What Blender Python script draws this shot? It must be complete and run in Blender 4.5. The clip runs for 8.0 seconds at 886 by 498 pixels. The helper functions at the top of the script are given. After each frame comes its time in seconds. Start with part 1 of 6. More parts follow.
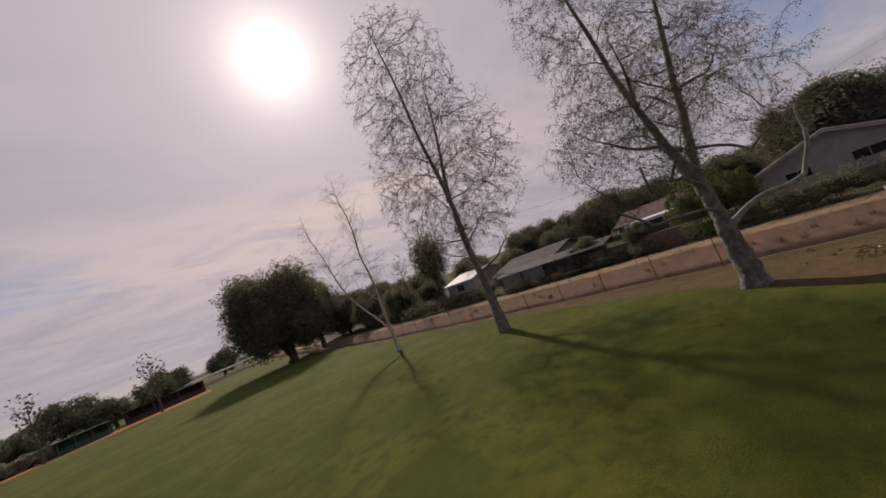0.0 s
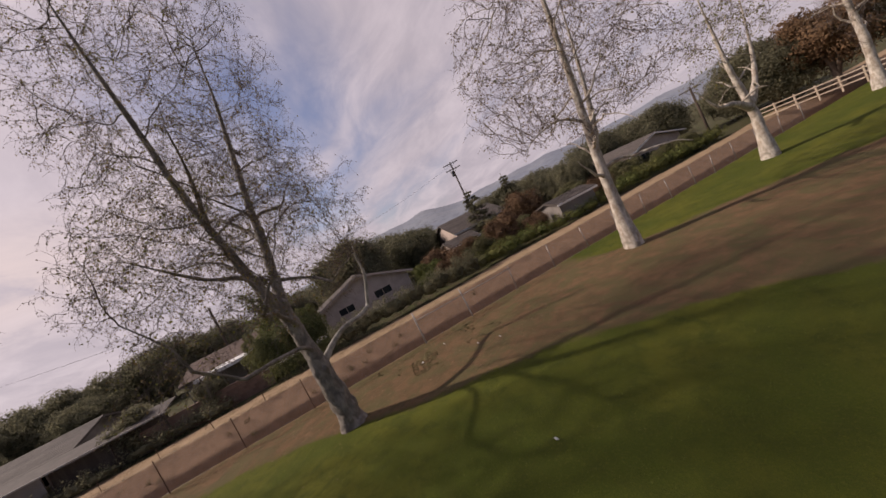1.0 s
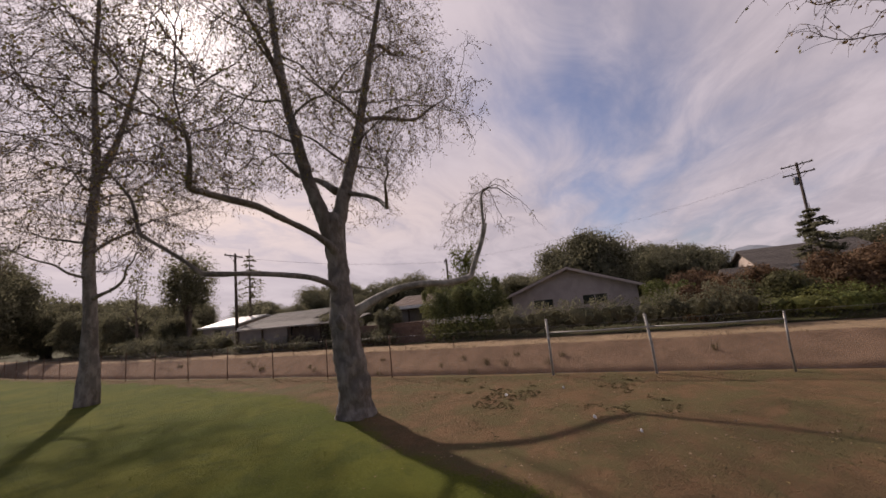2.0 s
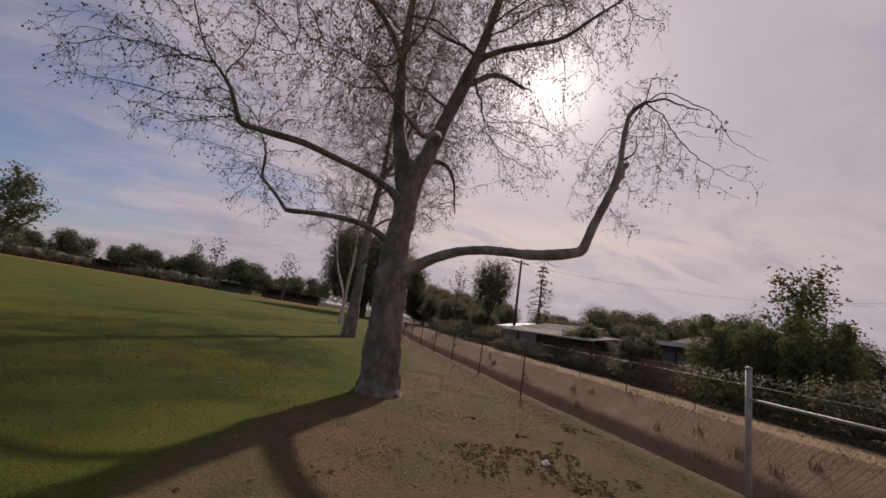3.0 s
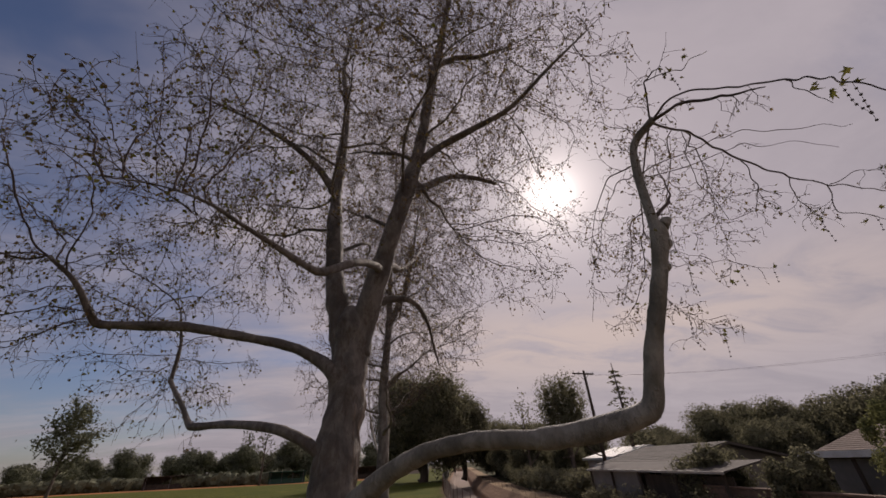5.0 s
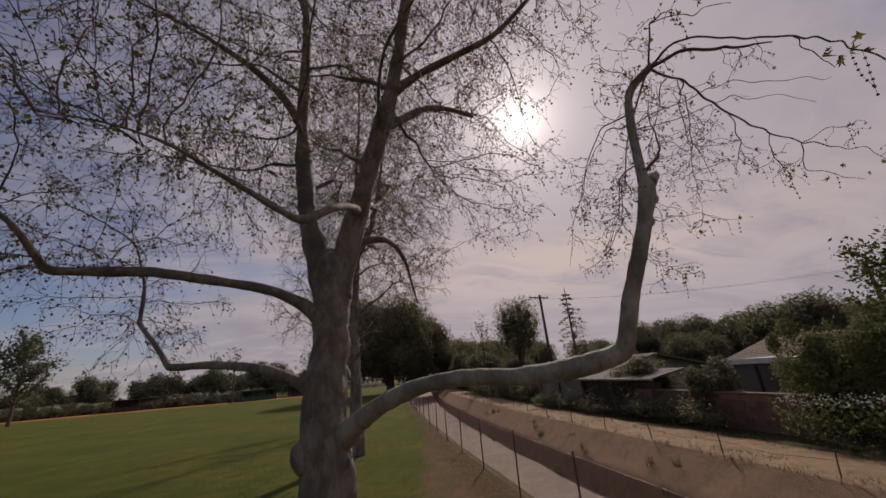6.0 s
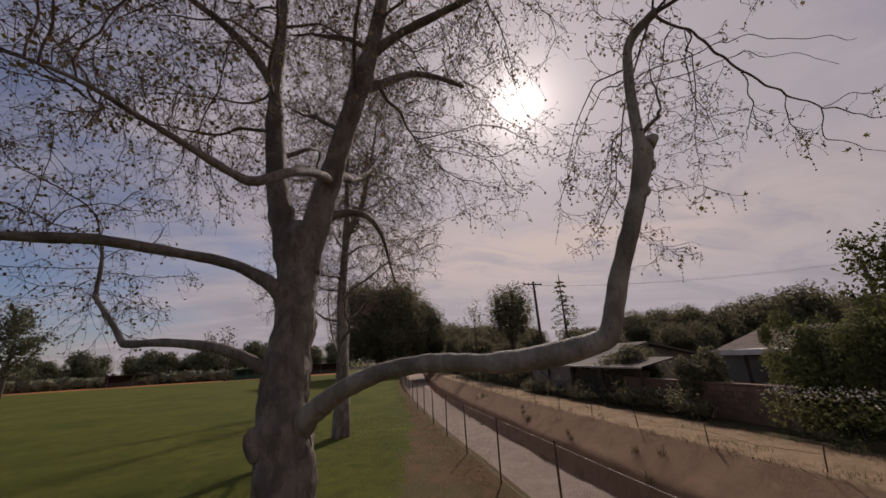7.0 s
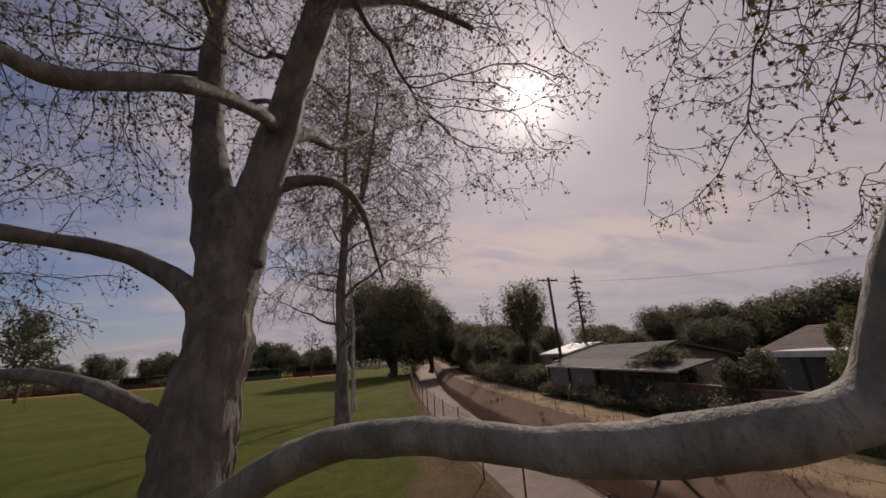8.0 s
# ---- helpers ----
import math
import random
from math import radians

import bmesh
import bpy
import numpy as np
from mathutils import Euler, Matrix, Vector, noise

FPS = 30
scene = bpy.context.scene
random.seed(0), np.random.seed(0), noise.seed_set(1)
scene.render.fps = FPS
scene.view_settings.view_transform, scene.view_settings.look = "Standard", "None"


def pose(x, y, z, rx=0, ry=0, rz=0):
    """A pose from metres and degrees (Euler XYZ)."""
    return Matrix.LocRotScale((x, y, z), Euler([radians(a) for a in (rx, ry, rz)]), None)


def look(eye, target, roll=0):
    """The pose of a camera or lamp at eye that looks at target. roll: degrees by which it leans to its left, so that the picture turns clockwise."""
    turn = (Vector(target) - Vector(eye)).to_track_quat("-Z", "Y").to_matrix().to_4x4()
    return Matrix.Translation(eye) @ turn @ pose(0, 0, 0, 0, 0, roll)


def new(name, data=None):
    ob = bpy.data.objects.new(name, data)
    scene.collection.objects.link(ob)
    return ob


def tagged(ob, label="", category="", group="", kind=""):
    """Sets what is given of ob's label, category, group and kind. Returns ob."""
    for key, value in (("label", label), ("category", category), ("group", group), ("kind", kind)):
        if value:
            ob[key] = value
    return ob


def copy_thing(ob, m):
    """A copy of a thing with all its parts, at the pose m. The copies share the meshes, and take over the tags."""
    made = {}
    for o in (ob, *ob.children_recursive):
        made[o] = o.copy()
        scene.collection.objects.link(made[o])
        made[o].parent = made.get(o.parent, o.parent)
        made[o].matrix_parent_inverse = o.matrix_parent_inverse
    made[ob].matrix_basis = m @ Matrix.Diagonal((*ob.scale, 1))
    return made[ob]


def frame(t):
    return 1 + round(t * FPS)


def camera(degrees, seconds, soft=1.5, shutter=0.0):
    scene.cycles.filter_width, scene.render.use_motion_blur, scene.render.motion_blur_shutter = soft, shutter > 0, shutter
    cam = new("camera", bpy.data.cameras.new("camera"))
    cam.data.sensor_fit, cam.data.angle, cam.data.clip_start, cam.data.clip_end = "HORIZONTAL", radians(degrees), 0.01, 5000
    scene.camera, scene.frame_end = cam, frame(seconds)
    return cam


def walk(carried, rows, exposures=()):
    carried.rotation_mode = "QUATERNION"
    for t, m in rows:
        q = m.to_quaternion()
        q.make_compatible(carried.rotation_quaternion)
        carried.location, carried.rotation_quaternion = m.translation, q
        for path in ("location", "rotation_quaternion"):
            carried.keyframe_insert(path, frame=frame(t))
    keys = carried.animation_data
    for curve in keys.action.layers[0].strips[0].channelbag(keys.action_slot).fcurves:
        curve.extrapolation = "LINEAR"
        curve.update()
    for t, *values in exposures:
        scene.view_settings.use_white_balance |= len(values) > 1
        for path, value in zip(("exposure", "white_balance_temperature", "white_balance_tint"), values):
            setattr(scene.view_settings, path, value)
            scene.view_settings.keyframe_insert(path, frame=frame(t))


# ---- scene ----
from mathutils.kdtree import KDTree

cam = camera(101.2, 8.0, 1.6, 0.03)
PATH = [
    (0, (-16.167, -3.257, 4.425), (-14.820, -1.785, 4.559), -22.02),
    (0.2, (-15.636, -2.163, 4.305), (-13.891, -1.186, 4.339), -30.62),
    (0.3, (-15.399, -1.722, 4.311), (-13.506, -1.079, 4.239), -33.85),
    (0.5, (-14.985, -1.223, 4.593), (-13.003, -1.346, 4.356), -32.43),
    (0.7, (-14.028, -1.281, 4.503), (-12.123, -1.868, 4.341), -30.24),
    (1, (-12.712, -1.850, 4.561), (-10.794, -2.405, 4.441), -26.17),
    (1.2, (-11.778, -2.421, 4.398), (-9.819, -2.821, 4.364), -22.66),
    (2.3, (-5.400, -6.799, 1.870), (-3.856, -5.543, 2.067), -0.21),
    (2.5, (-4.437, -7.095, 1.920), (-3.083, -5.626, 2.022), 1.62),
    (3, (-1.219, -7.335, 1.451), (-0.706, -5.442, 1.843), 9.73),
    (3.2, (-0.264, -7.067, 1.495), (-0.212, -5.109, 1.898), 15.32),
    (3.5, (0.694, -6.555, 1.711), (0.153, -4.683, 2.161), 21.09),
    (3.7, (0.996, -6.163, 1.808), (0.321, -4.367, 2.373), 21.64),
    (4, (1.050, -5.767, 2.062), (0.638, -4.069, 3.034), 11.77),
    (4.2, (0.957, -5.561, 2.212), (0.799, -3.888, 3.296), 5.49),
    (4.5, (0.782, -5.332, 2.496), (0.796, -3.641, 3.564), 1.63),
    (4.7, (0.670, -5.249, 2.603), (0.779, -3.551, 3.653), -0.55),
    (5.8, (0.280, -5.192, 2.832), (0.672, -3.381, 3.582), -4.53),
    (6, (0.268, -5.233, 2.904), (0.691, -3.387, 3.547), -4.68),
    (6.5, (0.416, -5.195, 2.908), (0.859, -3.333, 3.488), -3.83),
    (7, (0.612, -4.859, 2.895), (1.052, -2.991, 3.459), -3.26),
    (7.5, (0.864, -4.065, 3.063), (1.282, -2.192, 3.626), -3.48),
    (8, (1.020, -3.238, 3.191), (1.407, -1.357, 3.747), -3.91),
]
walk(cam, [(t, look(eye, target, roll)) for t, eye, target, roll in PATH],
     [(0.0, 0.26, 6900, 20), (0.5, 0.06, 6900, 19), (1.1, 0.74, 7000, 22), (2.5, 0.52, 6900, 21), (3.1, 0.22, 6800, 21), (3.5, 0.0, 6800, 20), (4.0, 0.08, 6800, 20), (6.0, 0.0, 6900, 20), (8.0, 0.05, 6900, 20)])

# ---- world, sun ----
SUN_DIR = Vector((0.3816, 0.7087, 0.5934)).normalized()
SUN_ELEV = math.asin(SUN_DIR.z)
SUN_ROT = math.atan2(SUN_DIR.x, SUN_DIR.y)


class Net:
    """Small builder of node trees."""

    def __init__(self, tree):
        self.tree = tree
        tree.nodes.clear()

    def node(self, kind):
        return self.tree.nodes.new(kind)

    def put(self, socket, value):
        if isinstance(value, bpy.types.NodeSocket):
            self.tree.links.new(value, socket)
        elif isinstance(value, (tuple, list)) and socket.type == "RGBA" and len(value) == 3:
            socket.default_value = (*value, 1.0)
        else:
            socket.default_value = value

    def math(self, op, a, b=0.0, c=0.0, clamp=False):
        n = self.node("ShaderNodeMath")
        n.operation, n.use_clamp = op, clamp
        for i, v in enumerate((a, b, c)):
            self.put(n.inputs[i], v)
        return n.outputs[0]

    def vec(self, op, a, b=(0, 0, 0)):
        n = self.node("ShaderNodeVectorMath")
        n.operation = op
        self.put(n.inputs[0], a)
        self.put(n.inputs[1], b)
        return n.outputs["Value"] if op in ("DOT_PRODUCT", "LENGTH") else n.outputs["Vector"]

    def mix(self, f, a, b, blend="MIX"):
        n = self.node("ShaderNodeMix")
        n.data_type, n.blend_type = "RGBA", blend
        self.put(n.inputs[0], f)
        self.put(n.inputs[6], a)
        self.put(n.inputs[7], b)
        return n.outputs[2]

    def noise(self, v, scale, detail=4.0, rough=0.55, distort=0.0):
        n = self.node("ShaderNodeTexNoise")
        if v is not None:
            self.put(n.inputs["Vector"], v)
        n.inputs["Scale"].default_value = scale
        n.inputs["Detail"].default_value = detail
        n.inputs["Roughness"].default_value = rough
        n.inputs["Distortion"].default_value = distort
        return n.outputs["Fac"]

    def ramp(self, f, lo, hi):
        n = self.node("ShaderNodeMapRange")
        n.interpolation_type = "SMOOTHSTEP"
        self.put(n.inputs[0], f)
        n.inputs[1].default_value, n.inputs[2].default_value = lo, hi
        return n.outputs[0]


def build_world():
    w = bpy.data.worlds.new("sky")
    w.use_nodes = True
    scene.world = w
    net = Net(w.node_tree)
    sky = net.node("ShaderNodeTexSky")
    sky.sky_type, sky.sun_disc = "NISHITA", False
    sky.sun_elevation, sky.sun_rotation = SUN_ELEV, SUN_ROT
    sky.air_density, sky.dust_density, sky.ozone_density = 1.0, 1.0, 2.0
    d = net.node("ShaderNodeTexCoord").outputs["Generated"]
    sep = net.node("ShaderNodeSeparateXYZ")
    net.put(sep.inputs[0], d)
    up = net.math("ADD", net.math("MAXIMUM", sep.outputs[2], 0.0), 0.18)
    comb = net.node("ShaderNodeCombineXYZ")
    net.put(comb.inputs[0], net.math("DIVIDE", sep.outputs[0], up))
    net.put(comb.inputs[1], net.math("DIVIDE", sep.outputs[1], up))
    # long thin streaks of high cloud, drawn out along one wind
    turn = net.node("ShaderNodeMapping")
    net.put(turn.inputs[0], comb.outputs[0])
    turn.inputs["Rotation"].default_value = (0, 0, radians(-35))
    turn.inputs["Scale"].default_value = (0.50, 0.95, 1.0)
    big = net.noise(turn.outputs[0], 0.9, 5.0, 0.55, 0.4)
    fine = net.noise(turn.outputs[0], 3.2, 6.0, 0.62, 0.6)
    dot = net.math("MAXIMUM", net.vec("DOT_PRODUCT", d, tuple(SUN_DIR)), 0.0)
    near = net.math("POWER", dot, 2.5)
    cover = net.math("ADD", net.math("MULTIPLY", big, 0.86), net.math("MULTIPLY", fine, 0.24))
    cover = net.math("ADD", cover, net.math("MULTIPLY", near, 0.38))
    cover = net.math("ADD", cover, net.math("MULTIPLY", net.math("SUBTRACT", 0.45, sep.outputs[2]), 0.16))
    cover = net.math("ADD", cover, net.math("MULTIPLY", sep.outputs[0], 0.11))
    gap = net.math("POWER", net.math("MAXIMUM", net.vec("DOT_PRODUCT", d, (0.90, -0.06, 0.43)), 0.0), 22.0)
    cover = net.math("SUBTRACT", cover, net.math("MULTIPLY", gap, 0.26))
    cover = net.math("ADD", cover, net.math("MULTIPLY", net.math("MAXIMUM", net.math("MULTIPLY", sep.outputs[1], -1.0), 0.0), 0.26))
    mask = net.ramp(cover, 0.42, 0.78)
    mask = net.math("MULTIPLY", mask, 0.97)
    tone = net.mix(net.ramp(fine, 0.3, 0.75), (2.75, 2.65, 2.98), (3.75, 3.57, 3.88))
    tone = net.mix(net.math("POWER", dot, 6.0), tone, (4.6, 4.33, 4.62))
    # a warm bank of thin cloud low under the sun
    low = net.math("MULTIPLY", net.ramp(sep.outputs[2], 0.08, 0.24), net.math("SUBTRACT", 1.0, net.ramp(sep.outputs[2], 0.25, 0.40)))
    low = net.math("MULTIPLY", low, net.math("MULTIPLY", net.math("POWER", dot, 5.0), net.ramp(fine, 0.30, 0.56)))
    tone = net.mix(net.math("MULTIPLY", low, 0.85), tone, (6.2, 5.2, 4.4))
    tone = net.mix(net.math("MULTIPLY", net.math("POWER", dot, 60.0), 0.50), tone, (7.8, 7.4, 7.3))
    tone = net.mix(net.math("MULTIPLY", net.math("POWER", dot, 240.0), 0.80), tone, (13.0, 12.3, 11.8))
    tone = net.mix(net.math("POWER", dot, 1500.0), tone, (24.0, 23.0, 22.0))
    col = net.mix(mask, net.mix(1.0, sky.outputs[0], (0.50, 0.52, 0.60), "MULTIPLY"), tone)
    bg = net.node("ShaderNodeBackground")
    net.put(bg.inputs["Color"], col)
    bg.inputs["Strength"].default_value = 0.1
    net.put(net.node("ShaderNodeOutputWorld").inputs[0], bg.outputs[0])


build_world()
sun_data = bpy.data.lights.new("sun", "SUN")
sun_data.energy, sun_data.angle, sun_data.color = 2.6, radians(1.6), (1.0, 0.93, 0.83)
sun = new("sun", sun_data)
sun.matrix_world = look(SUN_DIR * 60, (0, 0, 0))

# ---- materials ----


def surface(name, c1, c2, c3=None, scale=3.0, fine=40.0, rough=0.85, bump=0.25, metal=0.0,
            stretch=(1, 1, 1), island=0.0, per_object=0.0, gloss=0.3, thin=0.0):
    """A rough natural surface: two colours in patches, a third in fine grain, and relief."""
    m = bpy.data.materials.new(name)
    m.use_nodes = True
    net = Net(m.node_tree)
    co = net.node("ShaderNodeTexCoord").outputs["Object"]
    mp = net.node("ShaderNodeMapping")
    net.put(mp.inputs[0], co)
    mp.inputs["Scale"].default_value = stretch
    v = mp.outputs[0]
    patch = net.noise(v, scale, 4.0, 0.6, 0.3)
    grain = net.noise(v, fine, 3.0, 0.6)
    col = net.mix(net.ramp(patch, 0.36, 0.64), c1, c2)
    col = net.mix(net.ramp(grain, 0.45, 0.8), col, c3 or tuple(0.65 * a for a in c1))
    if island:
        r = net.node("ShaderNodeNewGeometry").outputs["Random Per Island"]
        hsv = net.node("ShaderNodeHueSaturation")
        net.put(hsv.inputs["Value"], net.math("ADD", 1.0 - island, net.math("MULTIPLY", r, 2 * island)))
        net.put(hsv.inputs["Color"], col)
        col = hsv.outputs[0]
    if per_object:
        r = net.node("ShaderNodeObjectInfo").outputs["Random"]
        hsv = net.node("ShaderNodeHueSaturation")
        net.put(hsv.inputs["Value"], net.math("ADD", 1.0 - per_object, net.math("MULTIPLY", r, 2 * per_object)))
        net.put(hsv.inputs["Color"], col)
        col = hsv.outputs[0]
    b = net.node("ShaderNodeBsdfPrincipled")
    net.put(b.inputs["Base Color"], col)
    net.put(b.inputs["Roughness"], net.math("ADD", rough - 0.08, net.math("MULTIPLY", grain, 0.16)))
    b.inputs["Metallic"].default_value = metal
    b.inputs["Specular IOR Level"].default_value = gloss
    if bump:
        bp = net.node("ShaderNodeBump")
        bp.inputs["Strength"].default_value = bump
        bp.inputs["Distance"].default_value = 0.03
        net.put(bp.inputs["Height"], net.math("ADD", patch, net.math("MULTIPLY", grain, 0.5)))
        net.put(b.inputs["Normal"], bp.outputs[0])
    out = b.outputs[0]
    if thin:
        tr = net.node("ShaderNodeBsdfTranslucent")
        net.put(tr.inputs[0], col)
        mx = net.node("ShaderNodeMixShader")
        mx.inputs[0].default_value = thin
        net.put(mx.inputs[1], out)
        net.put(mx.inputs[2], tr.outputs[0])
        out = mx.outputs[0]
    net.put(net.node("ShaderNodeOutputMaterial").inputs[0], out)
    return m


def bark_material(name, pale, grey, brown, flake=0.6):
    """Plane-tree bark: pale ground with grey and brown plates, rough near the foot."""
    m = bpy.data.materials.new(name)
    m.use_nodes = True
    net = Net(m.node_tree)
    co = net.node("ShaderNodeTexCoord").outputs["Object"]
    mp = net.node("ShaderNodeMapping")
    net.put(mp.inputs[0], co)
    mp.inputs["Scale"].default_value = (1.0, 1.0, 0.42)
    v = mp.outputs[0]
    vor = net.node("ShaderNodeTexVoronoi")
    wob = net.noise(v, 5.0, 3.0)
    net.put(vor.inputs["Vector"], net.vec("ADD", v, net.vec("MULTIPLY", net.node("ShaderNodeTexNoise").outputs["Color"], (0.12, 0.12, 0.12))))
    vor.inputs["Scale"].default_value = 6.0
    plates = net.node("ShaderNodeSeparateColor")
    net.put(plates.inputs[0], vor.outputs["Color"])
    grain = net.noise(v, 55.0, 4.0, 0.65)
    fiss = net.noise(v, 16.0, 5.0, 0.7, 0.8)
    col = net.mix(net.ramp(wob, 0.38, 0.62), pale, grey)
    col = net.mix(net.math("MULTIPLY", net.math("MULTIPLY", net.ramp(plates.outputs[0], 0.55, 0.66), net.ramp(fiss, 0.35, 0.6)), flake), col, brown)
    big = net.noise(co, 2.3, 4.0, 0.6, 0.8)
    col = net.mix(net.math("MULTIPLY", net.ramp(big, 0.50, 0.66), 0.6), col, tuple(0.55 * a for a in grey))
    col = net.mix(net.math("MULTIPLY", net.ramp(big, 0.46, 0.30), 0.5), col, tuple(1.25 * a for a in pale))
    col = net.mix(net.math("MULTIPLY", net.ramp(fiss, 0.55, 0.72), 0.55), col, tuple(0.4 * a for a in grey))
    col = net.mix(net.math("MULTIPLY", net.ramp(grain, 0.5, 0.75), 0.3), col, tuple(0.5 * a for a in grey))
    b = net.node("ShaderNodeBsdfPrincipled")
    net.put(b.inputs["Base Color"], col)
    b.inputs["Roughness"].default_value = 0.7
    b.inputs["Specular IOR Level"].default_value = 0.30
    bp = net.node("ShaderNodeBump")
    bp.inputs["Strength"].default_value = 0.9
    bp.inputs["Distance"].default_value = 0.03
    net.put(bp.inputs["Height"], net.math("ADD", fiss, net.math("MULTIPLY", grain, 0.35)))
    net.put(b.inputs["Normal"], bp.outputs[0])
    net.put(net.node("ShaderNodeOutputMaterial").inputs[0], b.outputs[0])
    return m


def ground_material():
    m = bpy.data.materials.new("ground")
    m.use_nodes = True
    net = Net(m.node_tree)
    co = net.node("ShaderNodeTexCoord").outputs["Object"]

    def attr(key):
        n = net.node("ShaderNodeAttribute")
        n.attribute_name = key
        return n.outputs["Fac"]
    n_big = net.noise(co, 0.22, 4.0, 0.6, 0.5)
    n_mid = net.noise(co, 1.6, 5.0, 0.65, 0.4)
    n_fine = net.noise(co, 22.0, 4.0, 0.7)
    n_blade = net.noise(co, 90.0, 2.0, 0.6)
    grass = net.mix(net.ramp(n_big, 0.35, 0.65), (0.072, 0.091, 0.012), (0.126, 0.126, 0.018))
    grass = net.mix(net.ramp(n_mid, 0.42, 0.7), grass, (0.066, 0.078, 0.012))
    grass = net.mix(net.math("MULTIPLY", net.ramp(n_fine, 0.48, 0.72), 0.45), grass, (0.15, 0.145, 0.026))
    grass = net.mix(net.math("MULTIPLY", net.ramp(n_blade, 0.4, 0.7), 0.5), grass, (0.03, 0.04, 0.010))
    dirt = net.mix(net.ramp(n_mid, 0.35, 0.65), (0.168, 0.099, 0.053), (0.112, 0.076, 0.038))
    dirt = net.mix(net.math("MULTIPLY", net.ramp(n_fine, 0.5, 0.75), 0.6), dirt, (0.125, 0.10, 0.055))
    dirt = net.mix(net.math("MULTIPLY", net.ramp(n_blade, 0.55, 0.75), 0.5), dirt, (0.30, 0.215, 0.14))
    dirt = net.mix(net.math("MULTIPLY", net.ramp(net.noise(co, 0.7, 5.0, 0.7, 0.8), 0.42, 0.62), 0.75), dirt, (0.105, 0.094, 0.042))
    bank = net.mix(net.ramp(n_mid, 0.35, 0.65), (0.300, 0.195, 0.127), (0.237, 0.156, 0.101))
    bank = net.mix(net.math("MULTIPLY", net.ramp(n_fine, 0.5, 0.75), 0.5), bank, (0.22, 0.135, 0.08))
    bed = net.mix(net.ramp(n_mid, 0.3, 0.7), (0.37, 0.30, 0.25), (0.29, 0.232, 0.195))
    bed = net.mix(net.math("MULTIPLY", net.ramp(n_fine, 0.5, 0.75), 0.4), bed, (0.30, 0.24, 0.20))
    rim = net.mix(net.ramp(n_mid, 0.35, 0.7), (0.37, 0.262, 0.165), (0.265, 0.188, 0.113))
    rim = net.mix(net.math("MULTIPLY", net.ramp(n_fine, 0.48, 0.7), 0.5), rim, (0.17, 0.13, 0.075))
    yard = net.mix(net.ramp(n_mid, 0.35, 0.65), (0.085, 0.066, 0.042), (0.060, 0.070, 0.026))
    infield = (0.38, 0.16, 0.07)
    rag = net.math("MULTIPLY", net.math("SUBTRACT", net.math("ADD", n_mid, n_fine), 1.0), 0.9)

    def edge(key, lo=0.4, hi=0.6):
        return net.ramp(net.math("ADD", attr(key), rag), lo, hi)
    col = net.mix(edge("dirt", 0.28, 0.72), grass, dirt)
    col = net.mix(attr("infield"), col, infield)
    col = net.mix(attr("bank"), col, bank)
    col = net.mix(edge("bed"), col, bed)
    col = net.mix(edge("rim"), col, rim)
    col = net.mix(edge("yard"), col, yard)
    b = net.node("ShaderNodeBsdfPrincipled")
    net.put(b.inputs["Base Color"], col)
    b.inputs["Roughness"].default_value = 0.95
    b.inputs["Specular IOR Level"].default_value = 0.1
    bp = net.node("ShaderNodeBump")
    bp.inputs["Strength"].default_value = 0.8
    bp.inputs["Distance"].default_value = 0.05
    net.put(bp.inputs["Height"], net.math("ADD", n_fine, net.math("MULTIPLY", n_blade, 0.5)))
    net.put(b.inputs["Normal"], bp.outputs[0])
    net.put(net.node("ShaderNodeOutputMaterial").inputs[0], b.outputs[0])
    return m


def glass_material():
    m = bpy.data.materials.new("window_glass")
    m.use_nodes = True
    net = Net(m.node_tree)
    b = net.node("ShaderNodeBsdfPrincipled")
    net.put(b.inputs["Base Color"], (0.02, 0.024, 0.028))
    b.inputs["Roughness"].default_value = 0.06
    net.put(net.node("ShaderNodeOutputMaterial").inputs[0], b.outputs[0])
    return m


GROUND = ground_material()
BARK = bark_material("sycamore_bark", (0.245, 0.214, 0.182), (0.138, 0.121, 0.104), (0.118, 0.088, 0.065))
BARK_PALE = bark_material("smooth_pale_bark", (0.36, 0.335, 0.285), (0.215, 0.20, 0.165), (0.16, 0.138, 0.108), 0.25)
BARK_LOOSE = bark_material("loose_bark", (0.30, 0.245, 0.20), (0.20, 0.158, 0.125), (0.14, 0.10, 0.072))
BARK_WHITE = bark_material("pale_bark", (0.58, 0.52, 0.44), (0.36, 0.31, 0.25), (0.28, 0.20, 0.14))
TWIG = surface("twig_bark", (0.105, 0.080, 0.072), (0.145, 0.112, 0.098), scale=2.0, fine=60, bump=0.1)
LEAF_DRY = surface("dry_leaf", (0.187, 0.127, 0.066), (0.220, 0.165, 0.072), (0.132, 0.088, 0.050), scale=0.7, fine=9, bump=0, island=0.35, thin=0.35)
LEAF_GREEN = surface("green_leaf", (0.13, 0.135, 0.03), (0.19, 0.165, 0.045), (0.10, 0.08, 0.03), scale=0.8, fine=9, bump=0, island=0.3, thin=0.4)
OAK_LEAF = surface("oak_foliage", (0.155, 0.151, 0.095), (0.211, 0.198, 0.123), (0.112, 0.106, 0.069), scale=0.35, fine=3, bump=0, island=0.4, thin=0.6)
HEDGE_LEAF = surface("hedge_foliage", (0.135, 0.150, 0.062), (0.185, 0.185, 0.075), (0.095, 0.105, 0.048), scale=0.5, fine=4, bump=0, island=0.4, thin=0.5)
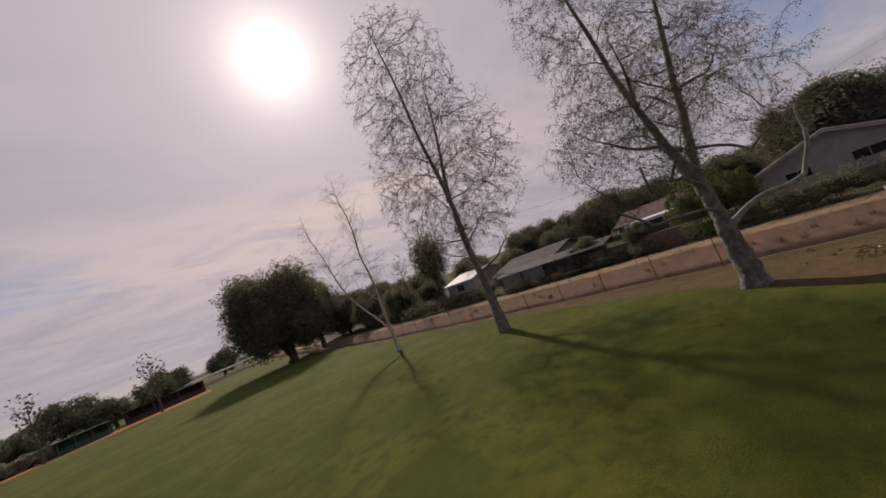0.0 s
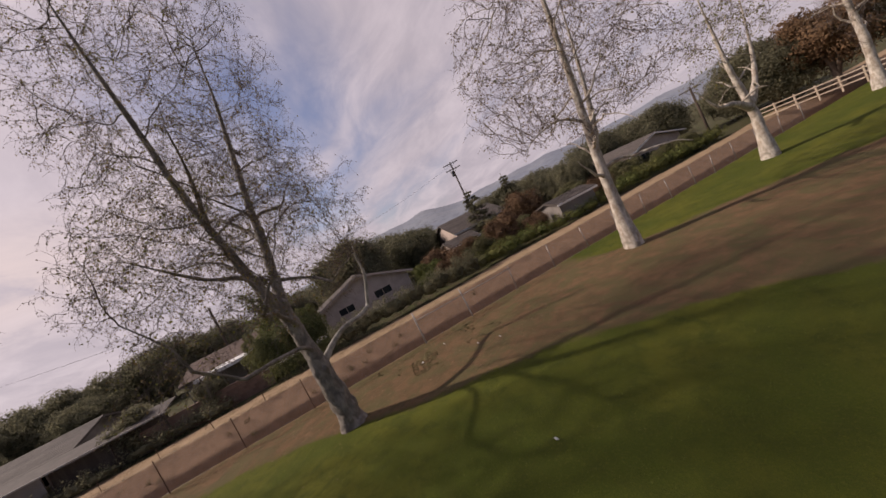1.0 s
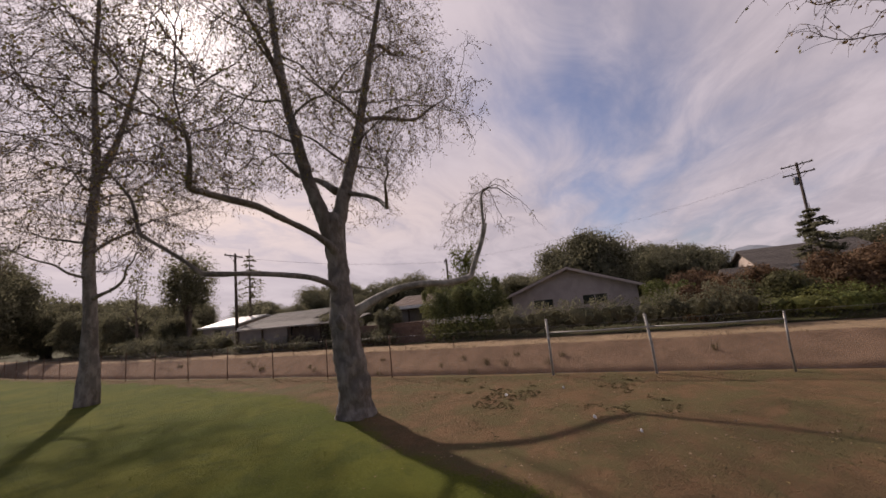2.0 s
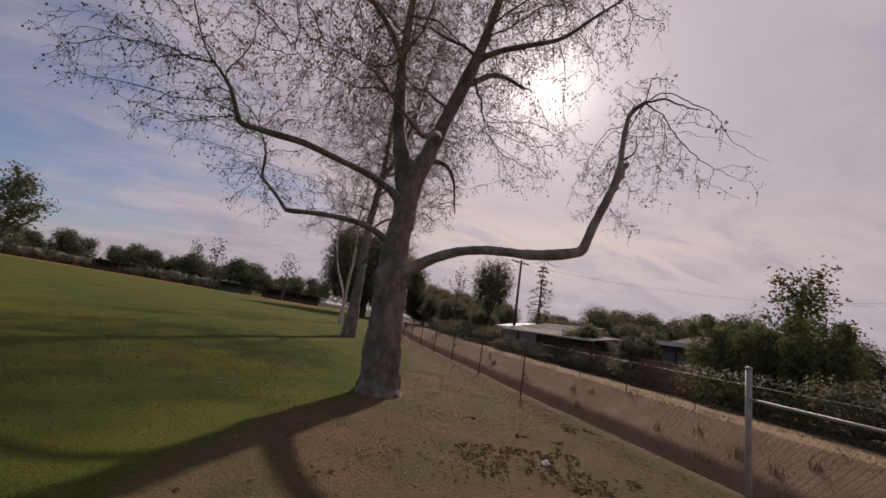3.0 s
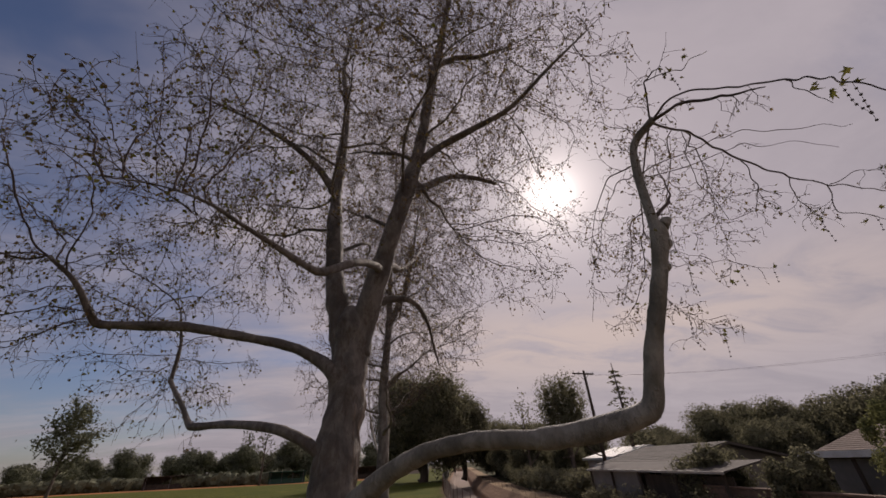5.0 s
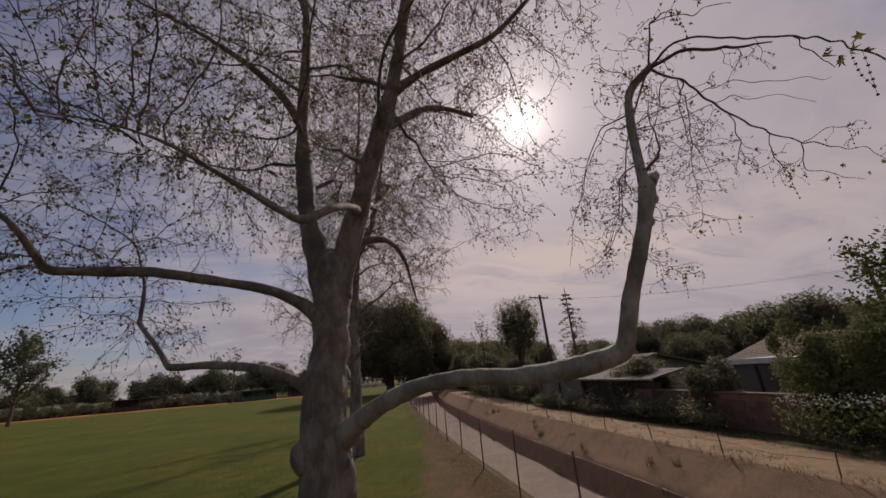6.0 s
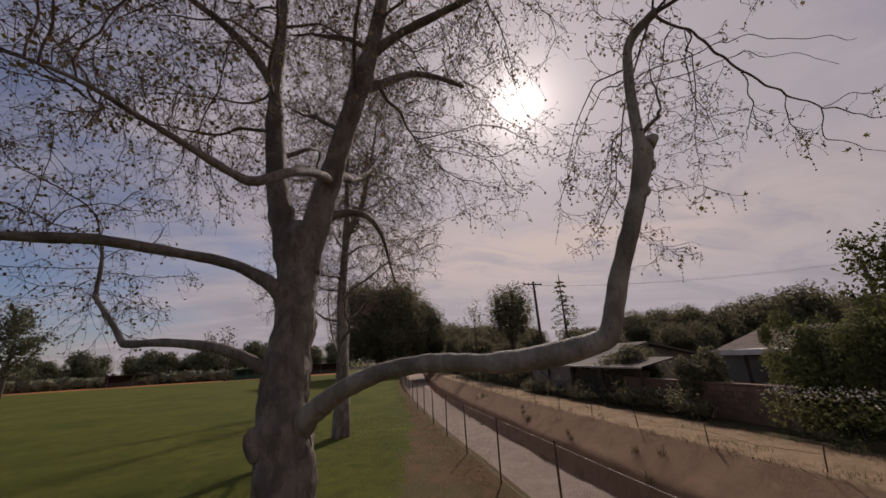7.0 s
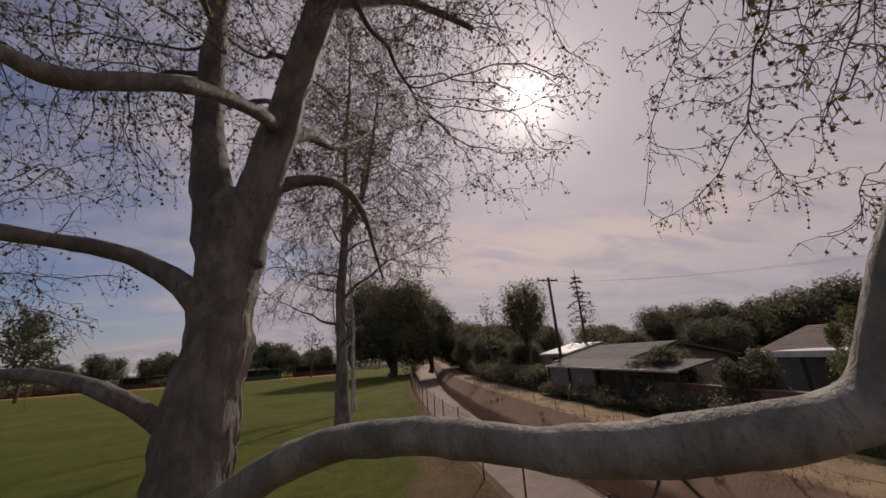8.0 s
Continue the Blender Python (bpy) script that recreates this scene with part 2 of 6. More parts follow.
LIGHT_LEAF = surface("light_foliage", (0.10, 0.12, 0.03), (0.15, 0.15, 0.045), (0.06, 0.07, 0.025), scale=0.5, fine=4, bump=0, island=0.4, thin=0.25)
RUSSET_LEAF = surface("russet_foliage", (0.13, 0.075, 0.04), (0.17, 0.10, 0.05), (0.08, 0.05, 0.03), scale=0.5, fine=4, bump=0, island=0.4, thin=0.2)
FAR_LEAF = surface("far_foliage", (0.128, 0.135, 0.083), (0.173, 0.173, 0.103), (0.090, 0.098, 0.062), scale=0.1, fine=1.0, bump=0, island=0.4, thin=0.1)
TRUNK_DARK = surface("dark_bark", (0.09, 0.07, 0.055), (0.13, 0.10, 0.08), scale=3, fine=30, stretch=(1, 1, 0.3), bump=0.5)
RUST = surface("rusty_steel", (0.12, 0.065, 0.04), (0.17, 0.10, 0.065), scale=12, fine=90, rough=0.75, metal=0.3)
GALV = surface("galvanised_wire", (0.33, 0.31, 0.29), (0.25, 0.22, 0.20), scale=3, fine=60, rough=0.5, metal=0.7, bump=0)
PIPE = surface("weathered_pipe", (0.429, 0.406, 0.374), (0.328, 0.304, 0.273), scale=6, fine=70, rough=0.6, metal=0.2, bump=0.1)
POLE_WOOD = surface("creosoted_wood", (0.065, 0.048, 0.036), (0.10, 0.075, 0.055), scale=3, fine=50, stretch=(1, 1, 0.1), bump=0.5)
SHINGLE = surface("roof_shingle", (0.078, 0.065, 0.057), (0.099, 0.083, 0.072), (0.054, 0.045, 0.041), scale=1.2, fine=14, stretch=(1, 1, 3), per_object=0.15)
SHINGLE_RED = surface("brown_shingle", (0.13, 0.088, 0.07), (0.16, 0.112, 0.09), (0.08, 0.056, 0.045), scale=1.2, fine=14, stretch=(1, 1, 3), per_object=0.15)
STUCCO = surface("stucco", (0.52, 0.425, 0.37), (0.44, 0.355, 0.305), scale=1.5, fine=60, bump=0.2, rough=0.9)
STUCCO_GREY = surface("grey_stucco", (0.24, 0.215, 0.195), (0.19, 0.172, 0.155), scale=1.5, fine=60, bump=0.2, rough=0.9)
WHITE = surface("white_paint", (0.74, 0.72, 0.69), (0.64, 0.61, 0.57), scale=3, fine=40, rough=0.55, bump=0.05)
METAL_ROOF = surface("white_metal_roof", (0.78, 0.77, 0.75), (0.66, 0.64, 0.61), scale=1.2, fine=30, rough=0.4, bump=0.05)
DARK_WOOD = surface("dark_wood", (0.06, 0.045, 0.035), (0.09, 0.07, 0.055), scale=3, fine=40, stretch=(1, 1, 0.2))
FENCE_WOOD = surface("pale_timber", (0.50, 0.41, 0.31), (0.40, 0.32, 0.24), scale=3, fine=40, stretch=(1, 1, 0.2))
# distance haze painted into the hills as a blue-grey base colour
HILL = surface("hazed_hill", (0.17, 0.19, 0.23), (0.21, 0.225, 0.25), scale=0.004, fine=0.03, bump=0)
LAMP_GREY = surface("lamp_steel", (0.16, 0.16, 0.165), (0.21, 0.21, 0.215), scale=2, fine=30, rough=0.5, metal=0.5)
LITTER = surface("paper_litter", (0.75, 0.73, 0.70), (0.66, 0.62, 0.56), scale=20, fine=120, bump=0.1)
FLOWER = surface("pale_blossom", (0.60, 0.57, 0.55), (0.42, 0.42, 0.36), scale=3, fine=20, bump=0, island=0.3, thin=0.3)
OLIVE_LEAF = surface("olive_foliage", (0.105, 0.105, 0.048), (0.150, 0.138, 0.062), (0.085, 0.070, 0.038), scale=0.5, fine=4, bump=0, island=0.4, thin=0.35)
GREEN_PAINT = surface("green_paint", (0.03, 0.085, 0.06), (0.04, 0.10, 0.07), scale=2, fine=30, rough=0.6, bump=0.05)
BLOCK = surface("brown_block", (0.20, 0.125, 0.09), (0.155, 0.098, 0.072), (0.11, 0.075, 0.058), scale=2.5, fine=45, bump=0.3, per_object=0.18)
MORTAR = surface("mortar", (0.17, 0.14, 0.12), (0.13, 0.11, 0.095), scale=6, fine=60, bump=0.2)
GLASS = glass_material()

# ---- builders ----


def mesh_of(name, verts, faces, material, smooth=True):
    me = bpy.data.meshes.new(name)
    me.from_pydata([tuple(v) for v in verts], [], faces)
    me.materials.append(material)
    if smooth:
        me.polygons.foreach_set("use_smooth", [True] * len(me.polygons))
    me.update()
    return me


def part(name, geo, material, parent=None, label="", smooth=True):
    """One mesh object, under its thing or part."""
    ob = new(name, mesh_of(name, geo[0], geo[1], material, smooth))
    if parent is not None:
        ob.parent = parent
    return tagged(ob, label)


def thing(name, label, category, at=(0, 0, 0), turn=0.0, group="", kind=""):
    ob = new(name)
    ob.empty_display_size = 0.2
    ob.matrix_basis = pose(*at, 0, 0, turn)
    return tagged(ob, label, category, group, kind)


def join(*geos):
    verts, faces = [], []
    for v, f in geos:
        k = len(verts)
        verts.extend(v)
        faces.extend([tuple(i + k for i in q) for q in f])
    return verts, faces


def box(x0, x1, y0, y1, z0, z1, bevel=0.0):
    bm = bmesh.new()
    bmesh.ops.create_cube(bm, size=1.0)
    for v in bm.verts:
        v.co = Vector(((x0 + x1) / 2 + v.co.x * (x1 - x0), (y0 + y1) / 2 + v.co.y * (y1 - y0), (z0 + z1) / 2 + v.co.z * (z1 - z0)))
    if bevel:
        bmesh.ops.bevel(bm, geom=bm.edges[:], offset=bevel, segments=1, affect="EDGES")
    bm.verts.index_update()
    out = [v.co.copy() for v in bm.verts], [tuple(v.index for v in f.verts) for f in bm.faces]
    bm.free()
    return out


def tube(pts, radii, sides=8, cap=True):
    """A tapered round limb along points."""
    verts, faces = [], []
    pts = [Vector(p) for p in pts]
    n = len(pts)
    ref = None
    for i, p in enumerate(pts):
        d = (pts[min(i + 1, n - 1)] - pts[max(i - 1, 0)])
        d = d.normalized() if d.length > 1e-6 else Vector((0, 0, 1))
        if ref is None:
            ref = d.orthogonal().normalized()
        a = ref - d * ref.dot(d)
        a = a.normalized() if a.length > 1e-5 else d.orthogonal().normalized()
        ref = a
        b = d.cross(a)
        r = radii[i]
        for k in range(sides):
            t = 2 * math.pi * k / sides
            verts.append(p + a * (r * math.cos(t)) + b * (r * math.sin(t)))
    for i in range(n - 1):
        for k in range(sides):
            l = (k + 1) % sides
            faces.append((i * sides + k, i * sides + l, (i + 1) * sides + l, (i + 1) * sides + k))
    if cap and sides > 3:
        faces.append(tuple(range(sides))[::-1])
        faces.append(tuple((n - 1) * sides + k for k in range(sides)))
    return verts, faces


def bend(pts, per=5):
    """A smooth curve through points (Catmull-Rom), with values carried along."""
    P = [np.array(p, float) for p in pts]
    P = [2 * P[0] - P[1]] + P + [2 * P[-1] - P[-2]]
    out = []
    for i in range(1, len(P) - 2):
        for k in range(per):
            t = k / per
            a, b, c, d = P[i - 1], P[i], P[i + 1], P[i + 2]
            out.append(0.5 * (2 * b + (c - a) * t + (2 * a - 5 * b + 4 * c - d) * t * t + (3 * b - a - 3 * c + d) * t ** 3))
    out.append(P[-2])
    return out


def limb_geo(rows, per=5, sides=12, rough=0.05, seed=0):
    """A limb from rows of x, y, z, radius, with a knotty surface."""
    c = bend(rows, per)
    pts = [Vector(q[:3]) for q in c]
    rad = [max(q[3], 0.002) for q in c]
    v, f = tube(pts, rad, sides)
    out = []
    for i, p in enumerate(v):
        axis = pts[min(i // sides, len(pts) - 1)]
        k = 1 + rough * (noise.noise(p * 2.2 + Vector((seed, 0, 0))) * 1.6 + 0.9 * noise.noise(p * 6.0) + 0.5 * noise.noise(p * 13.0))
        out.append(axis + (p - axis) * k)
    return (out, f), pts, rad


def wiggle(rows, seed, amp=0.10):
    """Crooked growth: kinks added between the rows of a twig."""
    rngt = random.Random(seed)
    out = [rows[0]]
    for a, b in zip(rows, rows[1:]):
        gap = (Vector(b[:3]) - Vector(a[:3])).length
        for t in (0.33, 0.67):
            out.append(tuple(a[i] + (b[i] - a[i]) * t + (rngt.uniform(-amp, amp) * gap if i < 3 else 0.0) for i in range(4)))
        out.append(b)
    return out


class Crown:
    """Twigs and leaves gathered for one tree."""

    def __init__(self, seed, droop=0.5):
        self.r = random.Random(seed)
        self.tv, self.tf, self.lv, self.lf, self.gv, self.gf = [], [], [], [], [], []
        self.droop = droop
        self.leaf = 0.065
        self.green = 0.06
        self.lobed = False

    def add_tube(self, pts, rad, sides):
        v, f = tube(pts, rad, sides, False)
        k = len(self.tv)
        self.tv.extend(v)
        self.tf.extend([tuple(i + k for i in q) for q in f])

    def any_dir(self):
        r = self.r
        while True:
            v = Vector((r.uniform(-1, 1), r.uniform(-1, 1), r.uniform(-1, 1)))
            if 0.1 < v.length < 1:
                return v.normalized()

    def add_leaf(self, p, size):
        r = self.r
        a = self.any_dir()
        a = (a + Vector((0, 0, -0.5))).normalized()
        b = a.cross(self.any_dir()).normalized()
        n = a.cross(b)
        s = size * r.uniform(0.6, 1.4)
        green = r.random() < self.green
        V, F = (self.gv, self.gf) if green else (self.lv, self.lf)
        k = len(V)
        if self.lobed:
            lobed_leaf(V, F, p, a, b, n, s, r)
            return
        V.extend([p, p + a * s * 0.45 + b * s * 0.5 + n * s * 0.12, p + a * s * 1.1, p + a * s * 0.4 - b * s * 0.5 + n * s * 0.12])
        F.extend([(k, k + 1, k + 2), (k, k + 2, k + 3)])

    def wander(self, p, d, length, steps, wild, fall):
        pts = [p.copy()]
        d = d.copy()
        for i in range(steps):
            d = (d + self.any_dir() * wild + Vector((0, 0, -fall))).normalized()
            pts.append(pts[-1] + d * (length / steps))
        return pts

    def twig(self, p, d, length, radius, level, leafy):
        r = self.r
        steps = 5 if level == 0 else (3 if level == 1 else 2)
        fall = self.droop * (0.12 if level == 0 else 0.45)
        pts = self.wander(p, d, length, steps, 0.58, fall)
        rad = [radius * (1 - 0.75 * i / steps) for i in range(steps + 1)]
        self.add_tube(pts, rad, 4 if level == 0 else 3)
        if level < 2:
            count = r.randint(4, 6) if level == 0 else r.randint(3, 4)
            for i in range(count):
                t = r.uniform(0.25, 1.0) * steps
                j = min(int(t), steps - 1)
                q = pts[j].lerp(pts[j + 1], t - j)
                way = (pts[j + 1] - pts[j]).normalized()
                side = (way * 0.55 + self.any_dir() * 0.9).normalized()
                self.twig(q, side, length * r.uniform(0.35, 0.6), radius * 0.5, level + 1, leafy)
        else:
            for q in pts[1:]:
                if r.random() < leafy:
                    self.add_leaf(q, self.leaf)

    def dress(self, pts, rad, start, step, length, leafy, out=0.8, up=0.1, big=1.0):
        """Hang twigs along a limb from the share start of its way on."""
        r = self.r
        total = sum((pts[i + 1] - pts[i]).length for i in range(len(pts) - 1))
        run, due = 0.0, start * total
        for i in range(len(pts) - 1):
            seg = pts[i + 1] - pts[i]
            while due <= run + seg.length:
                q = pts[i] + seg * ((due - run) / max(seg.length, 1e-6))
                way = seg.normalized()
                side = self.any_dir()
                side = (side - way * side.dot(way)).normalized()
                d = (way * 0.45 + side * out + Vector((0, 0, up))).normalized()
                self.twig(q, d, length * r.uniform(0.6, 1.25), min(0.018, rad[i] * 0.4) * big, 0, leafy)
                due += step * r.uniform(0.6, 1.4)
            run += seg.length

    def finish(self, tree, labels=("bare brown twigs", "sparse dry brown leaves")):
        tagged(part("twigs", (self.tv, self.tf), TWIG, tree, labels[0]), kind="stuff")
        if self.lv:
            tagged(part("leaves", (self.lv, self.lf), LEAF_DRY, tree, labels[1], False), kind="stuff")
        if self.gv:
            tagged(part("green_leaves", (self.gv, self.gf), LEAF_GREEN, tree, "last yellow-green leaves", False), kind="stuff")


def grow_limb(crown, p, d, length, radius, lift=0.15, wild=0.22, steps=6):
    """A free limb: rows of x, y, z, radius that wander and rise."""
    pts = [p.copy()]
    d = d.copy()
    for i in range(steps):
        d = (d + crown.any_dir() * wild + Vector((0, 0, lift))).normalized()
        pts.append(pts[-1] + d * (length / steps))
    return [(*q, radius * (1 - 0.82 * i / steps)) for i, q in enumerate(pts)]


def in_clouds(rng, clouds, count):
    """Points spread evenly through several ellipsoids (x, y, z, rx, ry, rz, weight)."""
    weights = [c[3] * c[4] * c[5] * c[6] for c in clouds]
    out = []
    while len(out) < count:
        x, y, z, rx, ry, rz, _ = rng.choices(clouds, weights)[0]
        d = Vector((rng.uniform(-1, 1), rng.uniform(-1, 1), rng.uniform(-1, 1)))
        if d.length < 1:
            out.append(Vector((x + d.x * rx, y + d.y * ry, z + d.z * rz)))
    return out


LOBES = ((-130, 0.35), (-104, 0.75), (-80, 0.42), (-54, 0.95), (-27, 0.48), (0, 1.15), (27, 0.48), (54, 0.95), (80, 0.42), (104, 0.75), (130, 0.35))


def lobed_leaf(V, F, p, a, b, n, s, r):
    """A withered five-lobed leaf, folded along its rib and curled."""
    k = len(V)
    fold, curl = r.uniform(0.3, 1.0), r.uniform(-0.5, 0.5)
    V.append(p)
    for deg, reach in LOBES:
        t = radians(deg)
        q = s * reach * r.uniform(0.75, 1.2)
        x, y = q * math.cos(t) + 0.35 * s, q * math.sin(t)
        V.append(p + a * x + b * (y * (1 - 0.4 * fold)) + n * (abs(y) * fold + curl * x * x / s))
    F.extend([(k, k + i, k + i + 1) for i in range(1, len(LOBES))])


class Growth:
    """Branches that grow from limbs towards free space, then part into ever finer twigs."""

    def __init__(self, seed):
        self.r = random.Random(seed)
        self.pos, self.up, self.way = [], [], []
        self.tv, self.tf = [], []
        self.lv, self.lf, self.gv, self.gf = [], [], [], []
        self.lobed = False

    def any_dir(self):
        r = self.r
        while True:
            v = Vector((r.uniform(-1, 1), r.uniform(-1, 1), r.uniform(-1, 1)))
            if 0.1 < v.length < 1:
                return v.normalized()

    def limb(self, pts, start=0.3):
        for i in range(int(len(pts) * start), len(pts)):
            self.pos.append(Vector(pts[i]))
            self.up.append(-1)
            self.way.append((Vector(pts[i]) - Vector(pts[i - 1])).normalized() if i else Vector((0, 0, 1)))

    def grow(self, goals, step, kill, reach, rounds=60, wild=0.35, keep=0.7, sag=0.0):
        for turn in range(rounds):
            tree = KDTree(len(self.pos))
            for i, p in enumerate(self.pos):
                tree.insert(p, i)
            tree.balance()
            pull, left = {}, []
            for g in goals:
                p, i, d = tree.find(g)
                if d < kill:
                    continue
                left.append(g)
                if d < reach:
                    pull.setdefault(i, []).append((g - p) / d)
            goals = left
            made = 0
            for i, ways in pull.items():
                d = sum(ways, Vector((0, 0, 0)))
                d = (d.normalized() + self.way[i] * keep + self.any_dir() * wild + Vector((0, 0, -sag))).normalized()
                p = self.pos[i] + d * step
                if tree.find(p)[2] < 0.4 * step:
                    continue
                self.pos.append(p)
                self.up.append(i)
                self.way.append(d)
                made += 1
            if not made or not goals:
                break

    def tube(self, pts, rad, sides):
        v, f = tube(pts, rad, sides, False)
        k = len(self.tv)
        self.tv.extend(v)
        self.tf.extend([tuple(i + k for i in q) for q in f])

    def leaf(self, p, size, green):
        r = self.r
        a = (self.any_dir() + Vector((0, 0, -0.5))).normalized()
        b = a.cross(self.any_dir()).normalized()
        n = a.cross(b)
        s = size * r.uniform(0.6, 1.4)
        V, F = (self.gv, self.gf) if r.random() < green else (self.lv, self.lf)
        k = len(V)
        if self.lobed:
            lobed_leaf(V, F, p, a, b, n, s, r)
            return
        V.extend([p, p + a * s * 0.45 + b * s * 0.5 + n * s * 0.12, p + a * s * 1.1, p + a * s * 0.4 - b * s * 0.5 + n * s * 0.12])
        F.extend([(k, k + 1, k + 2), (k, k + 2, k + 3)])

    def build(self, tree, bark, tip=0.0026, power=2.4, most=0.05, twigs=1.0, length=0.26, leafy=0.3, size=0.03, green=0.1, droop=0.6, spare=40, where=None, smooth=False):
        """Tubes for all branches, the stoutest as parts of their own; fine twigs and leaves on the thin ones."""
        n = len(self.pos)
        kids = [[] for _ in range(n)]
        for i, u in enumerate(self.up):
            if u >= 0:
                kids[u].append(i)
        rad = [0.0] * n
        for i in range(n - 1, -1, -1):
            rad[i] = min(most, sum(rad[k] ** power for k in kids[i]) ** (1 / power)) if kids[i] else tip
            if self.up[i] >= 0:
                rad[i] = max(rad[i], tip)
        chains = []
        for i in range(n):
            if self.up[i] < 0:
                heads = [(i, k) for k in kids[i]]
            else:
                main = max(kids[i], key=lambda k: rad[k]) if kids[i] else None
                heads = [(i, k) for k in kids[i] if k != main]
            for a, b in heads:
                run = [a, b]
                while kids[run[-1]]:
                    run.append(max(kids[run[-1]], key=lambda k: rad[k]))
                chains.append(run)
        chains.sort(key=lambda c: -rad[c[1]] * len(c))
        for j, run in enumerate(chains):
            pts = [self.pos[k] for k in run]
            rs = [rad[run[1]]] + [rad[k] for k in run[1:]]
            if j < spare and len(run) > 4 and rs[0] > 0.008:
                geo, _, _ = limb_geo([(*p, q) for p, q in zip(pts, rs)], 2, 7, 0.10, j)
                part("branch", geo, bark if rs[0] > 0.02 else TWIG, tree)
            elif smooth:
                c = bend([(*p, q) for p, q in zip(pts, rs)], 3)
                self.tube([Vector(q[:3]) for q in c], [max(q[3], tip * 0.6) for q in c], 5)
            else:
                self.tube(pts, rs, 4 if rs[0] > 0.006 else 3)
        r = self.r
        for i in range(n):
            if self.up[i] < 0 or rad[i] > 0.016:
                continue
            p = self.pos[i]
            g = green if where is None else where(p)
            for q in range(int(twigs + r.random())):
                d = (self.way[i] * 0.5 + self.any_dir() * 0.9 + Vector((0, 0, -droop * r.random()))).normalized()
                ln = length * r.uniform(0.4, 1.4)
                m = p + d * ln * 0.5 + self.any_dir() * ln * 0.10
                e = m + (d + Vector((0, 0, -droop)) + self.any_dir() * 0.4).normalized() * ln * 0.5
                line = [Vector(q) for q in bend([p, m, e], 3)] if smooth else [p, m, e]
                self.tube(line, [tip * (0.85 - 0.35 * u / (len(line) - 1)) for u in range(len(line))], 3)
                for x in (m, e):
                    if r.random() < leafy:
                        self.leaf(x, size, g)
                if r.random() < 0.5:
                    h = m + (self.any_dir() + Vector((0, 0, -droop * 0.6))).normalized() * ln * 0.45
                    self.tube([m, h], [tip * 0.65, tip * 0.45], 3)
                    if r.random() < leafy:
                        self.leaf(h, size, g)

    def finish(self, tree, labels=("bare brown twigs", "sparse dry brown leaves")):
        tagged(part("twigs", (self.tv, self.tf), TWIG, tree, labels[0]), kind="stuff")
        if self.lv:
            tagged(part("leaves", (self.lv, self.lf), LEAF_DRY, tree, labels[1], False), kind="stuff")
        if self.gv:
            tagged(part("green_leaves", (self.gv, self.gf), LEAF_GREEN, tree, "last yellow-green leaves", False), kind="stuff")


# ---- the large structure ----


def bow(y):
    """How far the channel swings to the east beyond the trees."""
    t = max(0.0, y - 6.0)
    return 0.0012 * t * t if t < 60 else 4.32 + 0.144 * (t - 60)


def spread(lo, hi, step):
    n = max(1, round((hi - lo) / step))
    return [lo + (hi - lo) * i / n for i in range(n)]


def smooth(a, b, x):
    t = min(1.0, max(0.0, (x - a) / (b - a)))
    return t * t * (3 - 2 * t)


DIRT_EDGE = [(-60, -30), (-30, -20), (-20, -14), (-14, -10.5), (-11.5, -8.5), (-10, -6.4), (-7.5, -4.4), (-5.3, -3.1), (-2.9, -1.9),
             (-0.5, -0.8), (2, 1.0), (4.4, 1.5), (7, 1.9), (11.5, 2.5), (15, 3.0), (25, 3.4), (60, 3.5)]


def dirt_at(u, y):
    for (ya, xa), (yb, xb) in zip(DIRT_EDGE, DIRT_EDGE[1:]):
        if ya <= y <= yb:
            g = xa + (xb - xa) * (y - ya) / (yb - ya)
            break
    else:
        g = 3.5
    wob = 0.5 * noise.noise(Vector((u * 0.5, y * 0.5, 0))) + 0.3 * noise.noise(Vector((u * 1.7, y * 1.7, 4)))
    d = smooth(-0.7, 0.9, u - g + wob)
    if y < -11:
        line = 1.2 + 0.57 * (y + 13)
        d *= 1 - 0.95 * smooth(-0.4, 0.8, u - line + wob) * smooth(-11, -14, y)
        d *= 1 - smooth(-24, -40, y)
    return d


